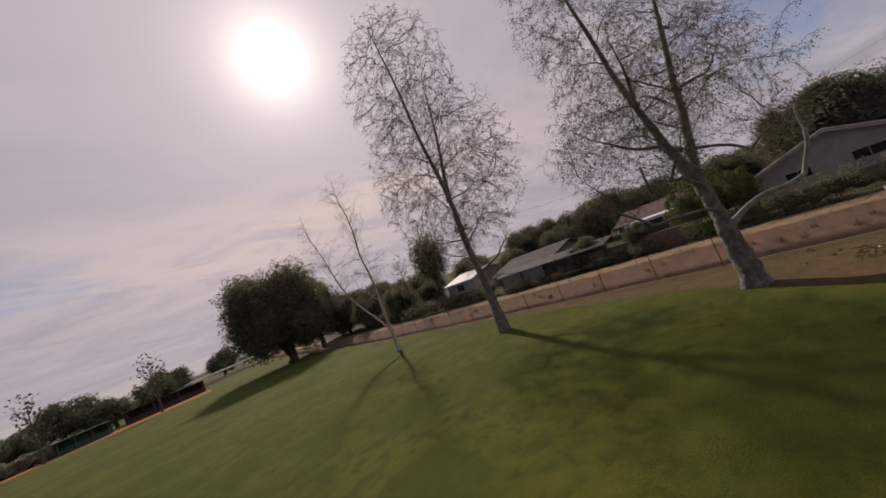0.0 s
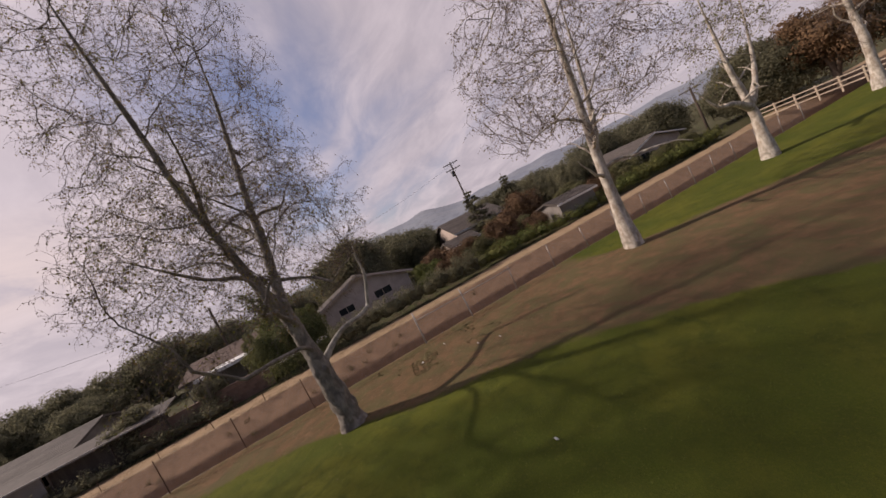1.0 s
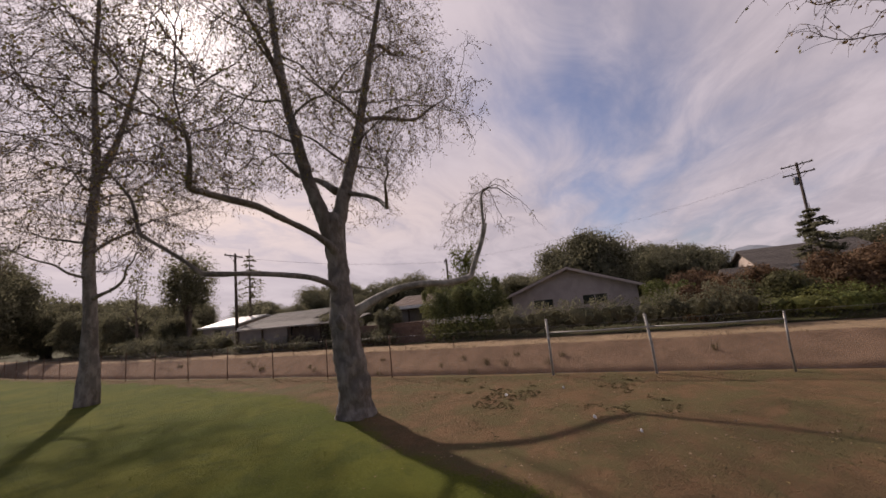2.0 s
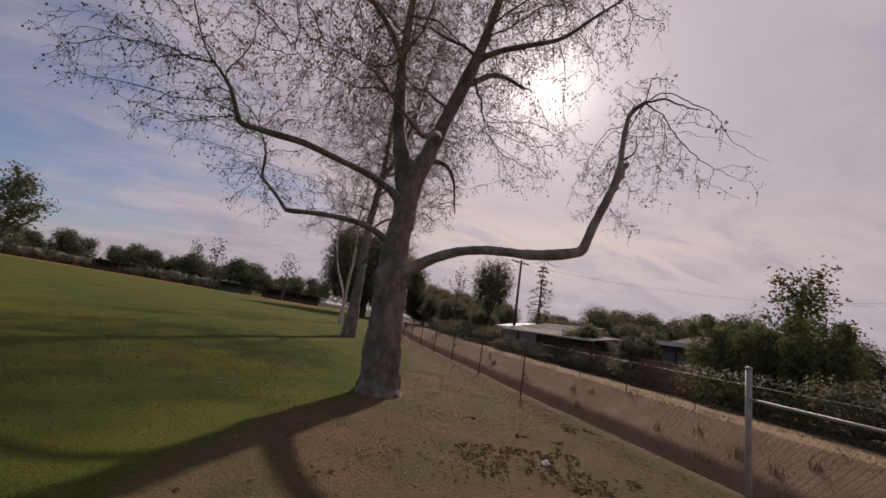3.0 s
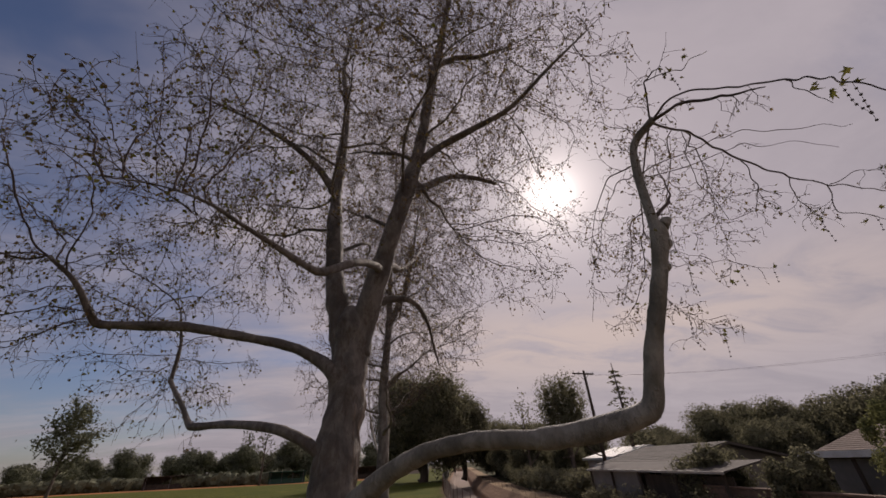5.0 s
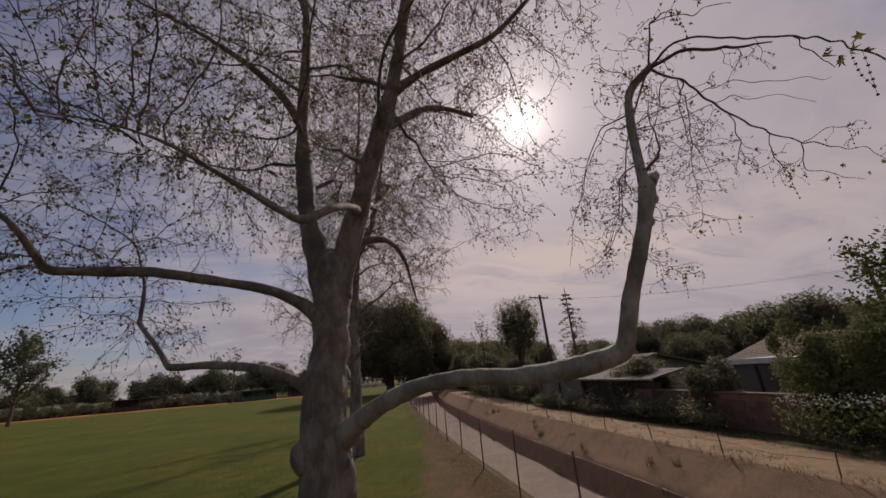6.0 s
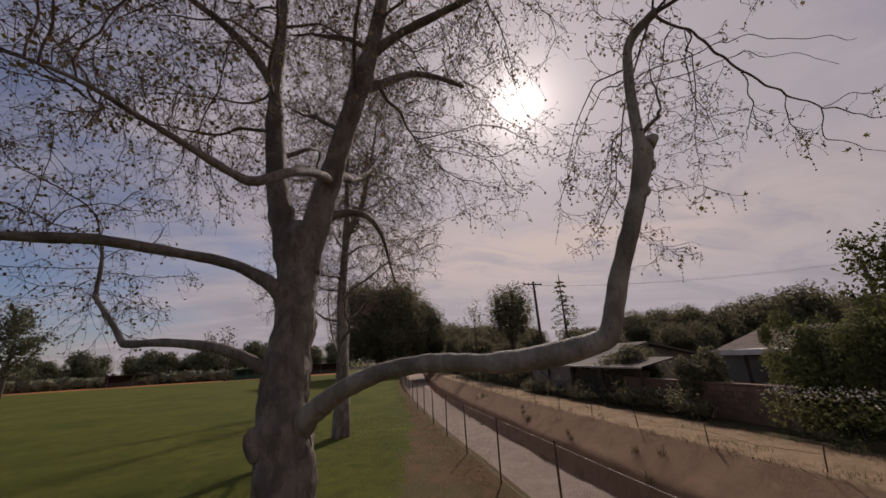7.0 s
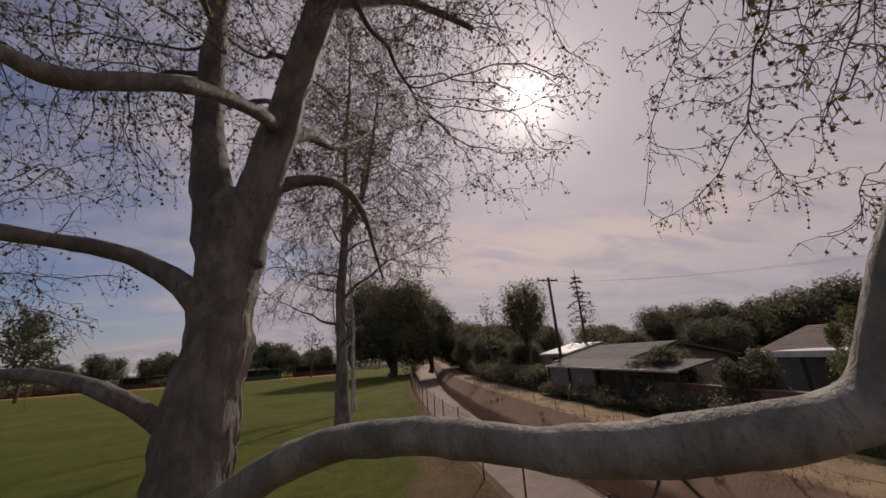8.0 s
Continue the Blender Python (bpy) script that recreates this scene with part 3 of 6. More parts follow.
def build_ground():
    xs = [-3000, -1200, -500, -260, -170, -120, -90, -70, -55, -44, -36, -30, -26] + spread(-22, 3.0, 0.42) + spread(3.0, 8.3, 0.22) + spread(8.3, 9.3, 0.1) + spread(9.3, 9.9, 0.2) + spread(9.9, 10.4, 0.08) + spread(10.4, 11.2, 0.2) + spread(11.2, 13.2, 0.25) + spread(13.2, 17, 0.7) + [17, 20, 25, 32, 42, 60, 90, 150, 300, 700, 1500, 3000]
    ys = [-3000, -1200, -500, -250, -150, -100, -75, -60, -50, -44] + spread(-40, 36, 0.5) + spread(36, 80, 2.0) + [80, 86, 92, 98, 102, 108, 120, 140, 170, 220, 300, 500, 1200, 3000]
    verts, faces = [], []
    keys = {k: [] for k in ("dirt", "bank", "bed", "rim", "yard", "infield")}
    for y in ys:
        for u in xs:
            w = smooth(-25, 2.0, u) * (1 - smooth(14, 90, u))
            x = u + (bow(y) * w if y < 250 else 0)
            rag = 0.10 * noise.noise(Vector((u * 0.2, y * 0.30, 2.0))) + 0.03 * noise.noise(Vector((u, y * 1.9, 7.0)))
            z = 0.03 * noise.noise(Vector((u * 0.35, y * 0.35, 0))) + 0.012 * noise.noise(Vector((u * 1.6, y * 1.6, 3)))
            deep = -1.6 + 0.05 * noise.noise(Vector((u * 0.8, y * 0.5, 5)))
            a = smooth(4.1, 5.0, u + rag * 0.5)
            b = 0.45 * smooth(8.45, 8.85, u + rag) + 0.55 * min(1.0, max(0.0, (u + rag - 8.75) / 1.35)) + 0.03 * noise.noise(Vector((u * 2.2, y * 2.4, 21))) * smooth(8.6, 9.0, u) * (1 - smooth(9.9, 10.2, u))
            z = z * (1 - a) + deep * a
            z = z * (1 - b) + (0.1 + 0.05 * noise.noise(Vector((u * 1.3, y * 0.9, 9)))) * b
            if abs(y) > 260 or u > 60 or u < -60:
                z = z if 4 < u < 11 else 0.0
            verts.append((x, y, z))
            keys["dirt"].append(dirt_at(u, y) if -22 <= u <= 4.2 else (1.0 if 4.2 < u < 4.6 else 0.0))
            keys["bank"].append(1.0 if u > 4.25 else 0.0)
            keys["bed"].append(smooth(4.2, 4.6, u) * (1 - smooth(8.3, 8.5, u + rag)))
            keys["rim"].append(smooth(10.02, 10.14, u + rag) * (1 - smooth(12.0, 12.9, u + 6 * rag)))
            keys["yard"].append(smooth(12.1, 12.9, u + 6 * rag))
            keys["infield"].append(1.0 if 97 < y < 103 and -110 < u < -10 else 0.0)
    nx = len(xs)
    for j in range(len(ys) - 1):
        for i in range(nx - 1):
            faces.append((j * nx + i, j * nx + i + 1, (j + 1) * nx + i + 1, (j + 1) * nx + i))
    ob = part("ground", (verts, faces), GROUND)
    for k, vals in keys.items():
        at = ob.data.attributes.new(k, "FLOAT", "POINT")
        at.data.foreach_set("value", vals)
    tagged(ob, "green park lawn with a bare dirt strip and a dry sandy channel", "ground", kind="structure")


build_ground()


def build_hills():
    """Mountains far to the north-east; their haze is put into the colour."""
    verts, faces = [], []
    n, rows = 120, 7
    for i in range(n + 1):
        deg = 70 + 130 * i / n
        a = radians(deg)
        top = (120 + 70 * noise.noise(Vector((a * 3.1, 0, 3))) + 25 * noise.noise(Vector((a * 11, 0, 5)))) * smooth(72, 96, deg) * (1 - smooth(170, 198, deg))
        for j in range(rows):
            t = j / (rows - 1)
            r = 1700 + 900 * t
            z = top * t ** 0.8 * (1 + 0.12 * noise.noise(Vector((a * 16, t * 3, 1)))) - 4
            verts.append((r * math.sin(a), r * math.cos(a), z))
    for i in range(n):
        for j in range(rows - 1):
            faces.append((i * rows + j, i * rows + j + 1, (i + 1) * rows + j + 1, (i + 1) * rows + j))
    tagged(part("hills", (verts, faces), HILL), "mountains on the horizon with blue-grey haze in their colour", "hills", kind="structure")


build_hills()

# ---- the sycamores ----


def seed_string(tree, crown, p, n):
    """A thread of dry seed balls hanging from a twig."""
    pts = crown.wander(p, Vector((0, 0, -1)), 0.05 * n, n, 0.22, 0.5)
    geos = [tube(pts, [0.0012] * (n + 1), 3, False)]
    for q in pts[1:]:
        bm = bmesh.new()
        bmesh.ops.create_icosphere(bm, subdivisions=1, radius=0.0085)
        bm.verts.index_update()
        geos.append(([v.co + q for v in bm.verts], [tuple(v.index for v in f.verts) for f in bm.faces]))
        bm.free()
    part("seed_string", join(*geos), TWIG, tree, "dark seed balls on a thread")


def main_sycamore():
    tree = thing("sycamore", "tall grey-barked sycamore with a low elbowed limb", "tree", group="sycamores along the fence")
    crown = Crown(11, 0.6)
    high, shoot = Growth(12), Growth(13)
    shoot.lobed = True
    trunk = [(-0.05, -0.16, -0.25, 0.56), (-0.05, -0.16, 0.05, 0.45), (-0.07, -0.16, 0.4, 0.385), (-0.14, -0.13, 1.3, 0.335), (-0.22, -0.09, 2.1, 0.295),
             (-0.23, -0.03, 2.8, 0.262), (-0.19, 0.04, 3.5, 0.24), (-0.19, 0.10, 4.1, 0.255), (-0.20, 0.12, 4.5, 0.24), (-0.20, 0.14, 4.74, 0.15)]
    geo, pts, rad = limb_geo(trunk, 14, 40, 0.12, 1)
    part("trunk", geo, BARK, tree, "grey mottled trunk with loose bark")
    verts, sides = geo[0], 40
    FV, FF = [], []
    rb = random.Random(31)
    for k in range(520):
        i = rb.randrange(18, 84)
        j = rb.randrange(sides)
        mid = verts[i * sides + j] - pts[i]
        if mid.normalized().dot(Vector((0.97, 0.22, 0))) < rb.uniform(0.35, 0.95):
            continue
        n = rb.randrange(3, 10)
        lift, edge, wide = rb.uniform(0.004, 0.020), rb.uniform(0.0, 0.5), rb.uniform(0.3, 0.8)
        base = len(FV)
        for m in range(n):
            ring = min(i + m, len(pts) - 2)
            swell = lift * (0.6 + 0.7 * rb.random()) * (1.0 if 0 < m < n - 1 else 0.5)
            for c, out in ((edge, 0.001), (edge + 0.25 * wide, 0.8), (edge + 0.6 * wide, 1.0), (edge + wide, 0.002)):
                va, vb = verts[ring * sides + j], verts[ring * sides + (j + 1) % sides]
                p = va.lerp(vb, c + 0.16 * math.sin(m * 0.9 + k) + 0.05 * math.sin(m * 2.9 + c * 5))
                FV.append(p + (p - pts[ring]).normalized() * (swell * out))
        for m in range(n - 1):
            for c in range(3):
                q = base + 4 * m + c
                FF.append((q, q + 1, q + 5, q + 4))
    tagged(part("loose_bark", (FV, FF), BARK_LOOSE, tree, "pale flaking strips of bark"), kind="stuff")
    limbs = {
        "left_leader": [(-0.26, 0.10, 4.05, 0.19), (-0.40, 0.20, 4.6, 0.175), (-0.56, 0.36, 5.3, 0.15), (-0.72, 0.55, 6.3, 0.135), (-0.84, 0.78, 7.6, 0.12), (-0.88, 1.0, 9.0, 0.10),
                        (-0.95, 1.15, 10.6, 0.08), (-1.2, 1.3, 12.3, 0.055), (-1.2, 1.5, 14.2, 0.025)],
        "right_leader": [(-0.12, 0.10, 4.05, 0.20), (0.0, 0.08, 4.6, 0.19), (0.16, -0.02, 5.3, 0.17), (0.38, -0.12, 6.1, 0.155), (0.62, -0.22, 7.0, 0.14), (0.84, -0.28, 8.0, 0.12),
                         (1.02, -0.45, 9.2, 0.10), (1.3, -0.65, 10.8, 0.075), (1.55, -0.85, 12.4, 0.045), (1.9, -1.0, 14.6, 0.02)],
        "elbow_limb": [(-0.15, 0.0, 2.0, 0.10), (-0.02, -0.18, 2.22, 0.15), (0.16, -0.42, 2.42, 0.122), (0.66, -0.92, 2.72, 0.096), (1.20, -1.38, 2.84, 0.086), (1.70, -1.80, 2.815, 0.085),
                       (2.135, -2.11, 2.865, 0.088), (2.365, -2.27, 2.92, 0.084), (2.455, -2.328, 2.965, 0.088), (2.49, -2.372, 3.06, 0.072), (2.502, -2.422, 3.19, 0.068), (2.53, -2.512, 3.42, 0.066), (2.582, -2.635, 3.70, 0.066),
                       (2.645, -2.74, 4.0, 0.067), (2.705, -2.80, 4.30, 0.066), (2.695, -2.805, 4.46, 0.044), (2.74, -2.80, 5.0, 0.040), (2.80, -2.84, 5.34, 0.040), (2.94, -3.02, 5.50, 0.032)],
        "limb_west": [(-0.12, 0.0, 3.40, 0.15), (-0.40, -0.05, 3.80, 0.092), (-0.75, 0.02, 4.05, 0.078), (-1.15, 0.08, 4.21, 0.072), (-1.8, 0.04, 4.33, 0.066), (-2.4, -0.05, 4.42, 0.066),
                      (-3.3, 0.0, 4.47, 0.055), (-3.58, 0.0, 4.50, 0.054), (-3.66, -0.1, 4.62, 0.045), (-3.80, -0.35, 4.95, 0.034), (-4.05, -0.6, 5.2, 0.024)],
        "limb_low_west": [(-0.10, -0.02, 2.45, 0.13), (-0.42, -0.12, 2.82, 0.078), (-0.8, -0.03, 3.05, 0.066), (-1.2, 0.18, 3.17, 0.06), (-1.9, 0.68, 3.26, 0.053), (-2.5, 1.12, 3.29, 0.048),
                          (-2.66, 1.26, 3.34, 0.043), (-2.9, 1.42, 3.6, 0.038), (-3.38, 1.76, 4.05, 0.037), (-3.42, 1.80, 4.15, 0.033), (-3.46, 1.86, 4.5, 0.030), (-3.55, 1.95, 4.85, 0.024), (-3.95, 2.3, 5.6, 0.012)],
        "limb_front": [(0.17, -0.05, 5.32, 0.075), (0.15, -0.45, 5.18, 0.057), (0.04, -0.85, 5.02, 0.050), (-0.08, -1.20, 4.83, 0.046), (-0.24, -1.45, 4.62, 0.044), (-0.36, -1.60, 4.50, 0.048), (-0.50, -1.69, 4.53, 0.037),
                       (-0.80, -1.88, 4.67, 0.029), (-1.05, -2.04, 4.78, 0.023), (-1.32, -2.30, 4.87, 0.015), (-1.7, -2.42, 4.95, 0.009), (-2.1, -2.5, 4.96, 0.005)],
        "limb_stub": [(0.58, -0.20, 6.75, 0.10), (0.95, 0.10, 7.2, 0.075), (1.5, 0.6, 7.9, 0.06), (2.1, 1.1, 8.35, 0.052), (2.75, 1.46, 8.52, 0.05)],
        "limb_east": [(0.72, -0.22, 7.4, 0.085), (1.15, -0.40, 7.70, 0.065), (1.75, -0.75, 7.85, 0.055), (2.35, -1.15, 7.98, 0.045), (3.0, -1.5, 8.6, 0.03), (3.7, -1.9, 9.2, 0.014)],
        "limb_upper_west": [(-0.82, 0.74, 7.35, 0.085), (-1.2, 0.6, 7.95, 0.065), (-1.75, 0.4, 8.4, 0.05), (-2.5, 0.2, 8.8, 0.032), (-3.5, 0.0, 9.2, 0.015)],
        "limb_upper_east": [(1.15, -0.55, 9.9, 0.07), (1.55, -0.6, 10.2, 0.055), (2.1, -0.65, 10.25, 0.042), (2.9, -0.7, 10.7, 0.02)],
        "limb_back": [(0.1, 0.2, 5.4, 0.11), (0.3, 0.9, 5.9, 0.08), (0.5, 1.8, 6.3, 0.06), (0.8, 2.8, 7.1, 0.04), (1.0, 3.6, 7.8, 0.02)],
        "limb_crook": [(-0.05, 0.15, 4.72, 0.09), (0.26, 0.35, 4.98, 0.066), (0.58, 0.52, 5.08, 0.052), (0.80, 0.62, 4.98, 0.042), (0.96, 0.70, 4.72, 0.030), (1.05, 0.78, 4.40, 0.020), (1.15, 0.85, 4.05, 0.010)],
    }
    for k, (name, rows) in enumerate(limbs.items()):
        geo, pts, rad = limb_geo(rows, 10 if name == "elbow_limb" else 6, 20 if name == "elbow_limb" else 12, 0.13, 3 + k)
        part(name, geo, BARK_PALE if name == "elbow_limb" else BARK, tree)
        if name == "elbow_limb":
            top = pts[-1]
            twigs = [
                [(2.93, -3.00, 5.49, 0.026), (3.02, -3.22, 5.56, 0.021), (3.10, -3.42, 5.42, 0.017), (3.18, -3.62, 5.18, 0.015), (3.25, -3.84, 4.97, 0.013), (3.17, -4.02, 4.70, 0.011), (3.06, -4.16, 4.46, 0.009), (3.12, -4.24, 4.26, 0.007), (3.24, -4.32, 4.16, 0.006), (3.5, -4.40, 4.05, 0.004)],
                [(2.93, -3.02, 5.48, 0.034), (3.02, -3.24, 5.44, 0.029), (3.10, -3.46, 5.24, 0.024), (3.15, -3.62, 5.10, 0.018), (3.22, -3.74, 5.02, 0.008)],
                [(3.25, -3.84, 4.96, 0.008), (3.22, -3.88, 4.80, 0.007), (3.25, -3.92, 4.66, 0.005), (3.30, -3.93, 4.60, 0.003)],
                [(2.94, -2.98, 5.50, 0.026), (3.33, -2.95, 5.44, 0.021), (3.50, -2.96, 5.22, 0.020), (3.70, -2.97, 5.06, 0.018), (3.91, -2.98, 4.92, 0.016), (4.20, -3.00, 4.80, 0.014), (4.45, -3.00, 4.74, 0.012), (4.90, -3.00, 4.73, 0.009), (5.30, -3.00, 4.75, 0.006), (5.48, -3.0, 4.57, 0.004)],
                [(3.72, -2.96, 5.05, 0.011), (3.76, -2.95, 4.76, 0.010), (3.62, -2.95, 4.52, 0.006), (3.58, -2.93, 4.40, 0.004)],
                [(4.10, -2.98, 4.84, 0.009), (4.08, -2.95, 4.60, 0.008), (4.20, -2.94, 4.42, 0.004)],
                [(4.42, -3.00, 4.75, 0.010), (4.38, -2.97, 4.46, 0.008), (4.75, -2.96, 4.44, 0.006), (5.15, -2.95, 4.40, 0.004)],
                [(4.46, -3.00, 4.76, 0.008), (4.88, -2.98, 4.96, 0.007), (5.28, -2.96, 5.03, 0.004)],
                [(3.27, -2.95, 5.45, 0.010), (3.18, -2.95, 5.12, 0.009), (3.15, -2.95, 4.74, 0.007), (3.27, -2.95, 4.36, 0.004)],
                [(2.76, -2.82, 4.96, 0.011), (3.40, -2.88, 5.26, 0.009), (3.98, -2.95, 5.51, 0.008), (4.70, -2.95, 5.58, 0.007), (5.44, -2.95, 5.72, 0.004)],
                [(2.75, -2.81, 4.92, 0.009), (3.36, -2.90, 5.08, 0.008), (3.90, -2.95, 5.31, 0.007), (4.60, -2.95, 5.38, 0.005), (5.00, -2.95, 5.33, 0.003)],
                [(2.92, -3.00, 5.49, 0.020), (2.84, -3.14, 5.60, 0.016), (2.70, -3.32, 5.62, 0.013), (2.66, -3.48, 5.54, 0.010), (2.58, -3.62, 5.38, 0.006)],
                [(2.70, -3.32, 5.62, 0.010), (2.82, -3.48, 5.55, 0.009), (2.66, -3.75, 5.24, 0.007), (2.42, -4.05, 4.86, 0.004)],
                [(2.70, -2.81, 4.42, 0.034), (2.78, -2.83, 4.52, 0.034), (2.90, -2.83, 4.62, 0.030), (2.96, -2.82, 4.72, 0.016), (2.96, -2.80, 5.0, 0.012), (3.05, -2.78, 5.3, 0.006)],
                [(2.64, -2.72, 4.0, 0.008), (2.85, -2.70, 4.03, 0.006), (3.2, -2.60, 4.14, 0.005), (3.7, -2.42, 4.24, 0.004), (4.23, -2.33, 4.23, 0.003)],
                [(2.94, -2.96, 5.49, 0.020), (3.16, -2.45, 5.40, 0.015), (3.26, -2.05, 5.02, 0.013), (3.33, -1.78, 4.70, 0.011), (3.36, -1.65, 4.46, 0.009), (3.28, -1.45, 4.22, 0.007), (3.20, -1.2, 4.08, 0.005), (3.13, -0.95, 4.03, 0.003)],
                [(3.36, -1.66, 4.47, 0.008), (3.52, -1.60, 4.28, 0.006), (3.66, -1.56, 4.12, 0.005), (3.82, -1.52, 4.02, 0.003)],
                [(3.2, -2.94, 5.48, 0.012), (3.6, -2.4, 5.6, 0.009), (3.7, -2.0, 5.3, 0.007), (3.75, -1.8, 4.8, 0.005), (3.9, -1.7, 4.5, 0.003)],
                [(2.74, -2.79, 5.1, 0.016), (2.50, -2.7, 5.0, 0.012), (2.3, -2.6, 4.6, 0.007), (2.2, -2.55, 4.2, 0.004)],
                [(2.72, -2.80, 4.6, 0.014), (2.55, -2.7, 4.45, 0.009), (2.5, -2.62, 4.1, 0.006), (2.4, -2.5, 3.8, 0.003)],
                [(3.3, -2.94, 5.46, 0.016), (3.75, -2.60, 5.6, 0.013), (4.15, -2.25, 5.55, 0.010), (4.40, -1.95, 5.35, 0.008), (4.55, -1.75, 4.95, 0.005), (4.65, -1.6, 4.6, 0.003)],
                [(2.74, -2.79, 5.0, 0.014), (2.85, -2.35, 5.25, 0.011), (2.9, -1.95, 5.15, 0.008), (2.85, -1.65, 4.75, 0.006), (2.75, -1.5, 4.35, 0.004), (2.7, -1.4, 4.0, 0.003)],
                [(2.56, -2.58, 3.72, 0.008), (2.85, -2.42, 3.76, 0.006), (3.2, -2.15, 3.84, 0.005), (3.6, -1.9, 3.84, 0.004), (4.0, -1.68, 3.74, 0.003)],
            ]
            for j, tw in enumerate(twigs):
                tw = wiggle([(x, y, z, r * 0.5) for x, y, z, r in tw], 50 + j, 0.055)
                g, tp, tr = limb_geo(tw, 3, 6, 0.05, j)
                part("twig_branch", g, BARK if tw[0][3] > 0.02 else TWIG, tree)
                shoot.limb(tp, 0.12)
            shoot.limb(pts[-40:], 0.0)
            clouds = [(2.8, -2.8, 5.3, 0.40, 0.40, 0.75, 1.6), (2.55, -2.65, 4.5, 0.32, 0.30, 0.55, 1.4), (2.95, -3.15, 5.5, 0.30, 0.30, 0.22, 1.3), (3.15, -3.55, 5.15, 0.22, 0.25, 0.22, 1.8), (3.06, -4.15, 4.45, 0.14, 0.14, 0.12, 2.5), (2.66, -3.5, 5.5, 0.22, 0.25, 0.18, 1.8),
                      (3.7, -2.95, 5.35, 0.55, 0.25, 0.25, 0.8), (4.1, -2.95, 4.55, 0.45, 0.2, 0.22, 1.2),
                      (5.2, -3.0, 4.85, 0.35, 0.2, 0.3, 1.2), (3.3, -1.8, 4.8, 0.30, 0.6, 0.55, 1.0), (3.3, -1.3, 4.15, 0.32, 0.4, 0.22, 1.6), (3.75, -1.6, 4.2, 0.25, 0.25, 0.35, 1.4),
                      (3.6, -2.4, 4.18, 0.6, 0.2, 0.12, 1.2), (3.6, -1.95, 3.78, 0.5, 0.3, 0.12, 1.2), (2.3, -2.6, 4.1, 0.2, 0.2, 0.4, 1.5), (3.7, -2.3, 5.5, 0.55, 0.45, 0.5, 1.2), (4.4, -1.95, 5.2, 0.5, 0.45, 0.6, 1.2), (2.85, -1.8, 4.8, 0.35, 0.4, 0.65, 1.0)]
            shoot.grow(in_clouds(shoot.r, clouds, 720), 0.065, 0.10, 0.55, 40, 0.34, 0.8, 0.22)
            shoot.build(tree, BARK, 0.0022, 2.1, 0.015, 1.1, 0.12, 0.60, 0.019, 0.14, 1.0, 0, None, True)
            shoot.finish(tree, ("fine hanging twigs on the elbowed limb", "small dry leaves on the hanging twigs"))
            crown.lobed = True
            for p, n in (((3.93, -2.24, 4.22), 4), ((4.23, -2.33, 4.23), 4), ((3.30, -2.10, 3.84), 3), ((4.0, -1.68, 3.76), 4), ((3.27, -1.44, 4.20), 3), ((3.82, -1.52, 4.02), 3),
                         ((3.06, -4.16, 4.46), 7), ((3.10, -4.10, 4.52), 5), ((2.60, -3.58, 5.42), 7), ((2.82, -3.48, 5.55), 7), ((3.02, -3.05, 5.44), 4), ((5.25, -2.96, 5.02), 4), ((4.75, -2.96, 4.44), 4), ((5.45, -3.0, 4.6), 4), ((4.2, -2.94, 4.42), 3), ((3.9, -1.7, 4.5), 3), ((2.2, -2.55, 4.2), 2)):
                p = Vector(p)
                for i in range(n):
                    crown.green = 0.75
                    crown.add_leaf(p + crown.any_dir() * 0.05 * i, 0.034)
                seed_string(tree, crown, p, crown.r.randint(3, 6))
            for p, way in (((2.67, -2.74, 4.0), (0.055, 0.0, 0.01)), ((2.725, -2.79, 4.20), (0.045, 0.0, 0.0)), ((2.745, -2.825, 4.36), (0.05, -0.02, 0.05)), ((2.465, -2.338, 2.945), (0.03, -0.02, -0.02))):
                g, _, _ = limb_geo([(*p, 0.06), (p[0] + way[0], p[1] + way[1], p[2] + way[2], 0.042), (p[0] + way[0] * 1.4, p[1] + way[1] * 1.4, p[2] + way[2] * 1.4, 0.015)], 3, 8, 0.2, 9)
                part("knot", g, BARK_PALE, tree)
            for tw in ([(2.0, -2.02, 2.78, 0.007), (2.05, -2.09, 2.69, 0.005), (2.15, -2.14, 2.66, 0.003), (2.25, -2.17, 2.70, 0.002)],
                       [(1.98, -2.0, 2.78, 0.007), (1.92, -2.0, 2.69, 0.004), (1.83, -1.95, 2.67, 0.002)]):
                g, _, _ = limb_geo(tw, 4, 5, 0.05, 2)
                part("sucker", g, TWIG, tree)
            continue
        start = {"left_leader": 0.22, "right_leader": 0.26, "limb_stub": 0.55, "limb_west": 0.55, "limb_low_west": 0.55, "limb_front": 0.5, "limb_crook": 0.5}.get(name, 0.3)
        high.limb(pts, start)
        if name in ("left_leader", "right_leader"):
            for j in range(11):
                i = int(len(pts) * (0.34 + 0.055 * j))
                a = 2.4 * j + (0.4 if name[0] == "l" else 2.1)
                way = Vector((math.cos(a) + (-0.35 if name[0] == "l" else 0.3), math.sin(a), 0.45)).normalized()
                rows2 = grow_limb(high, pts[i], way, (3.4 - 0.17 * j) * high.r.uniform(0.8, 1.2), max(0.018, rad[i] * high.r.uniform(0.20, 0.34)), 0.02 - 0.12 * high.r.random(), 0.40, 8)
                g, tp, tr = limb_geo(rows2, 4, 9, 0.12, j)
                part("limb", g, BARK, tree)
                high.limb(tp, 0.25)
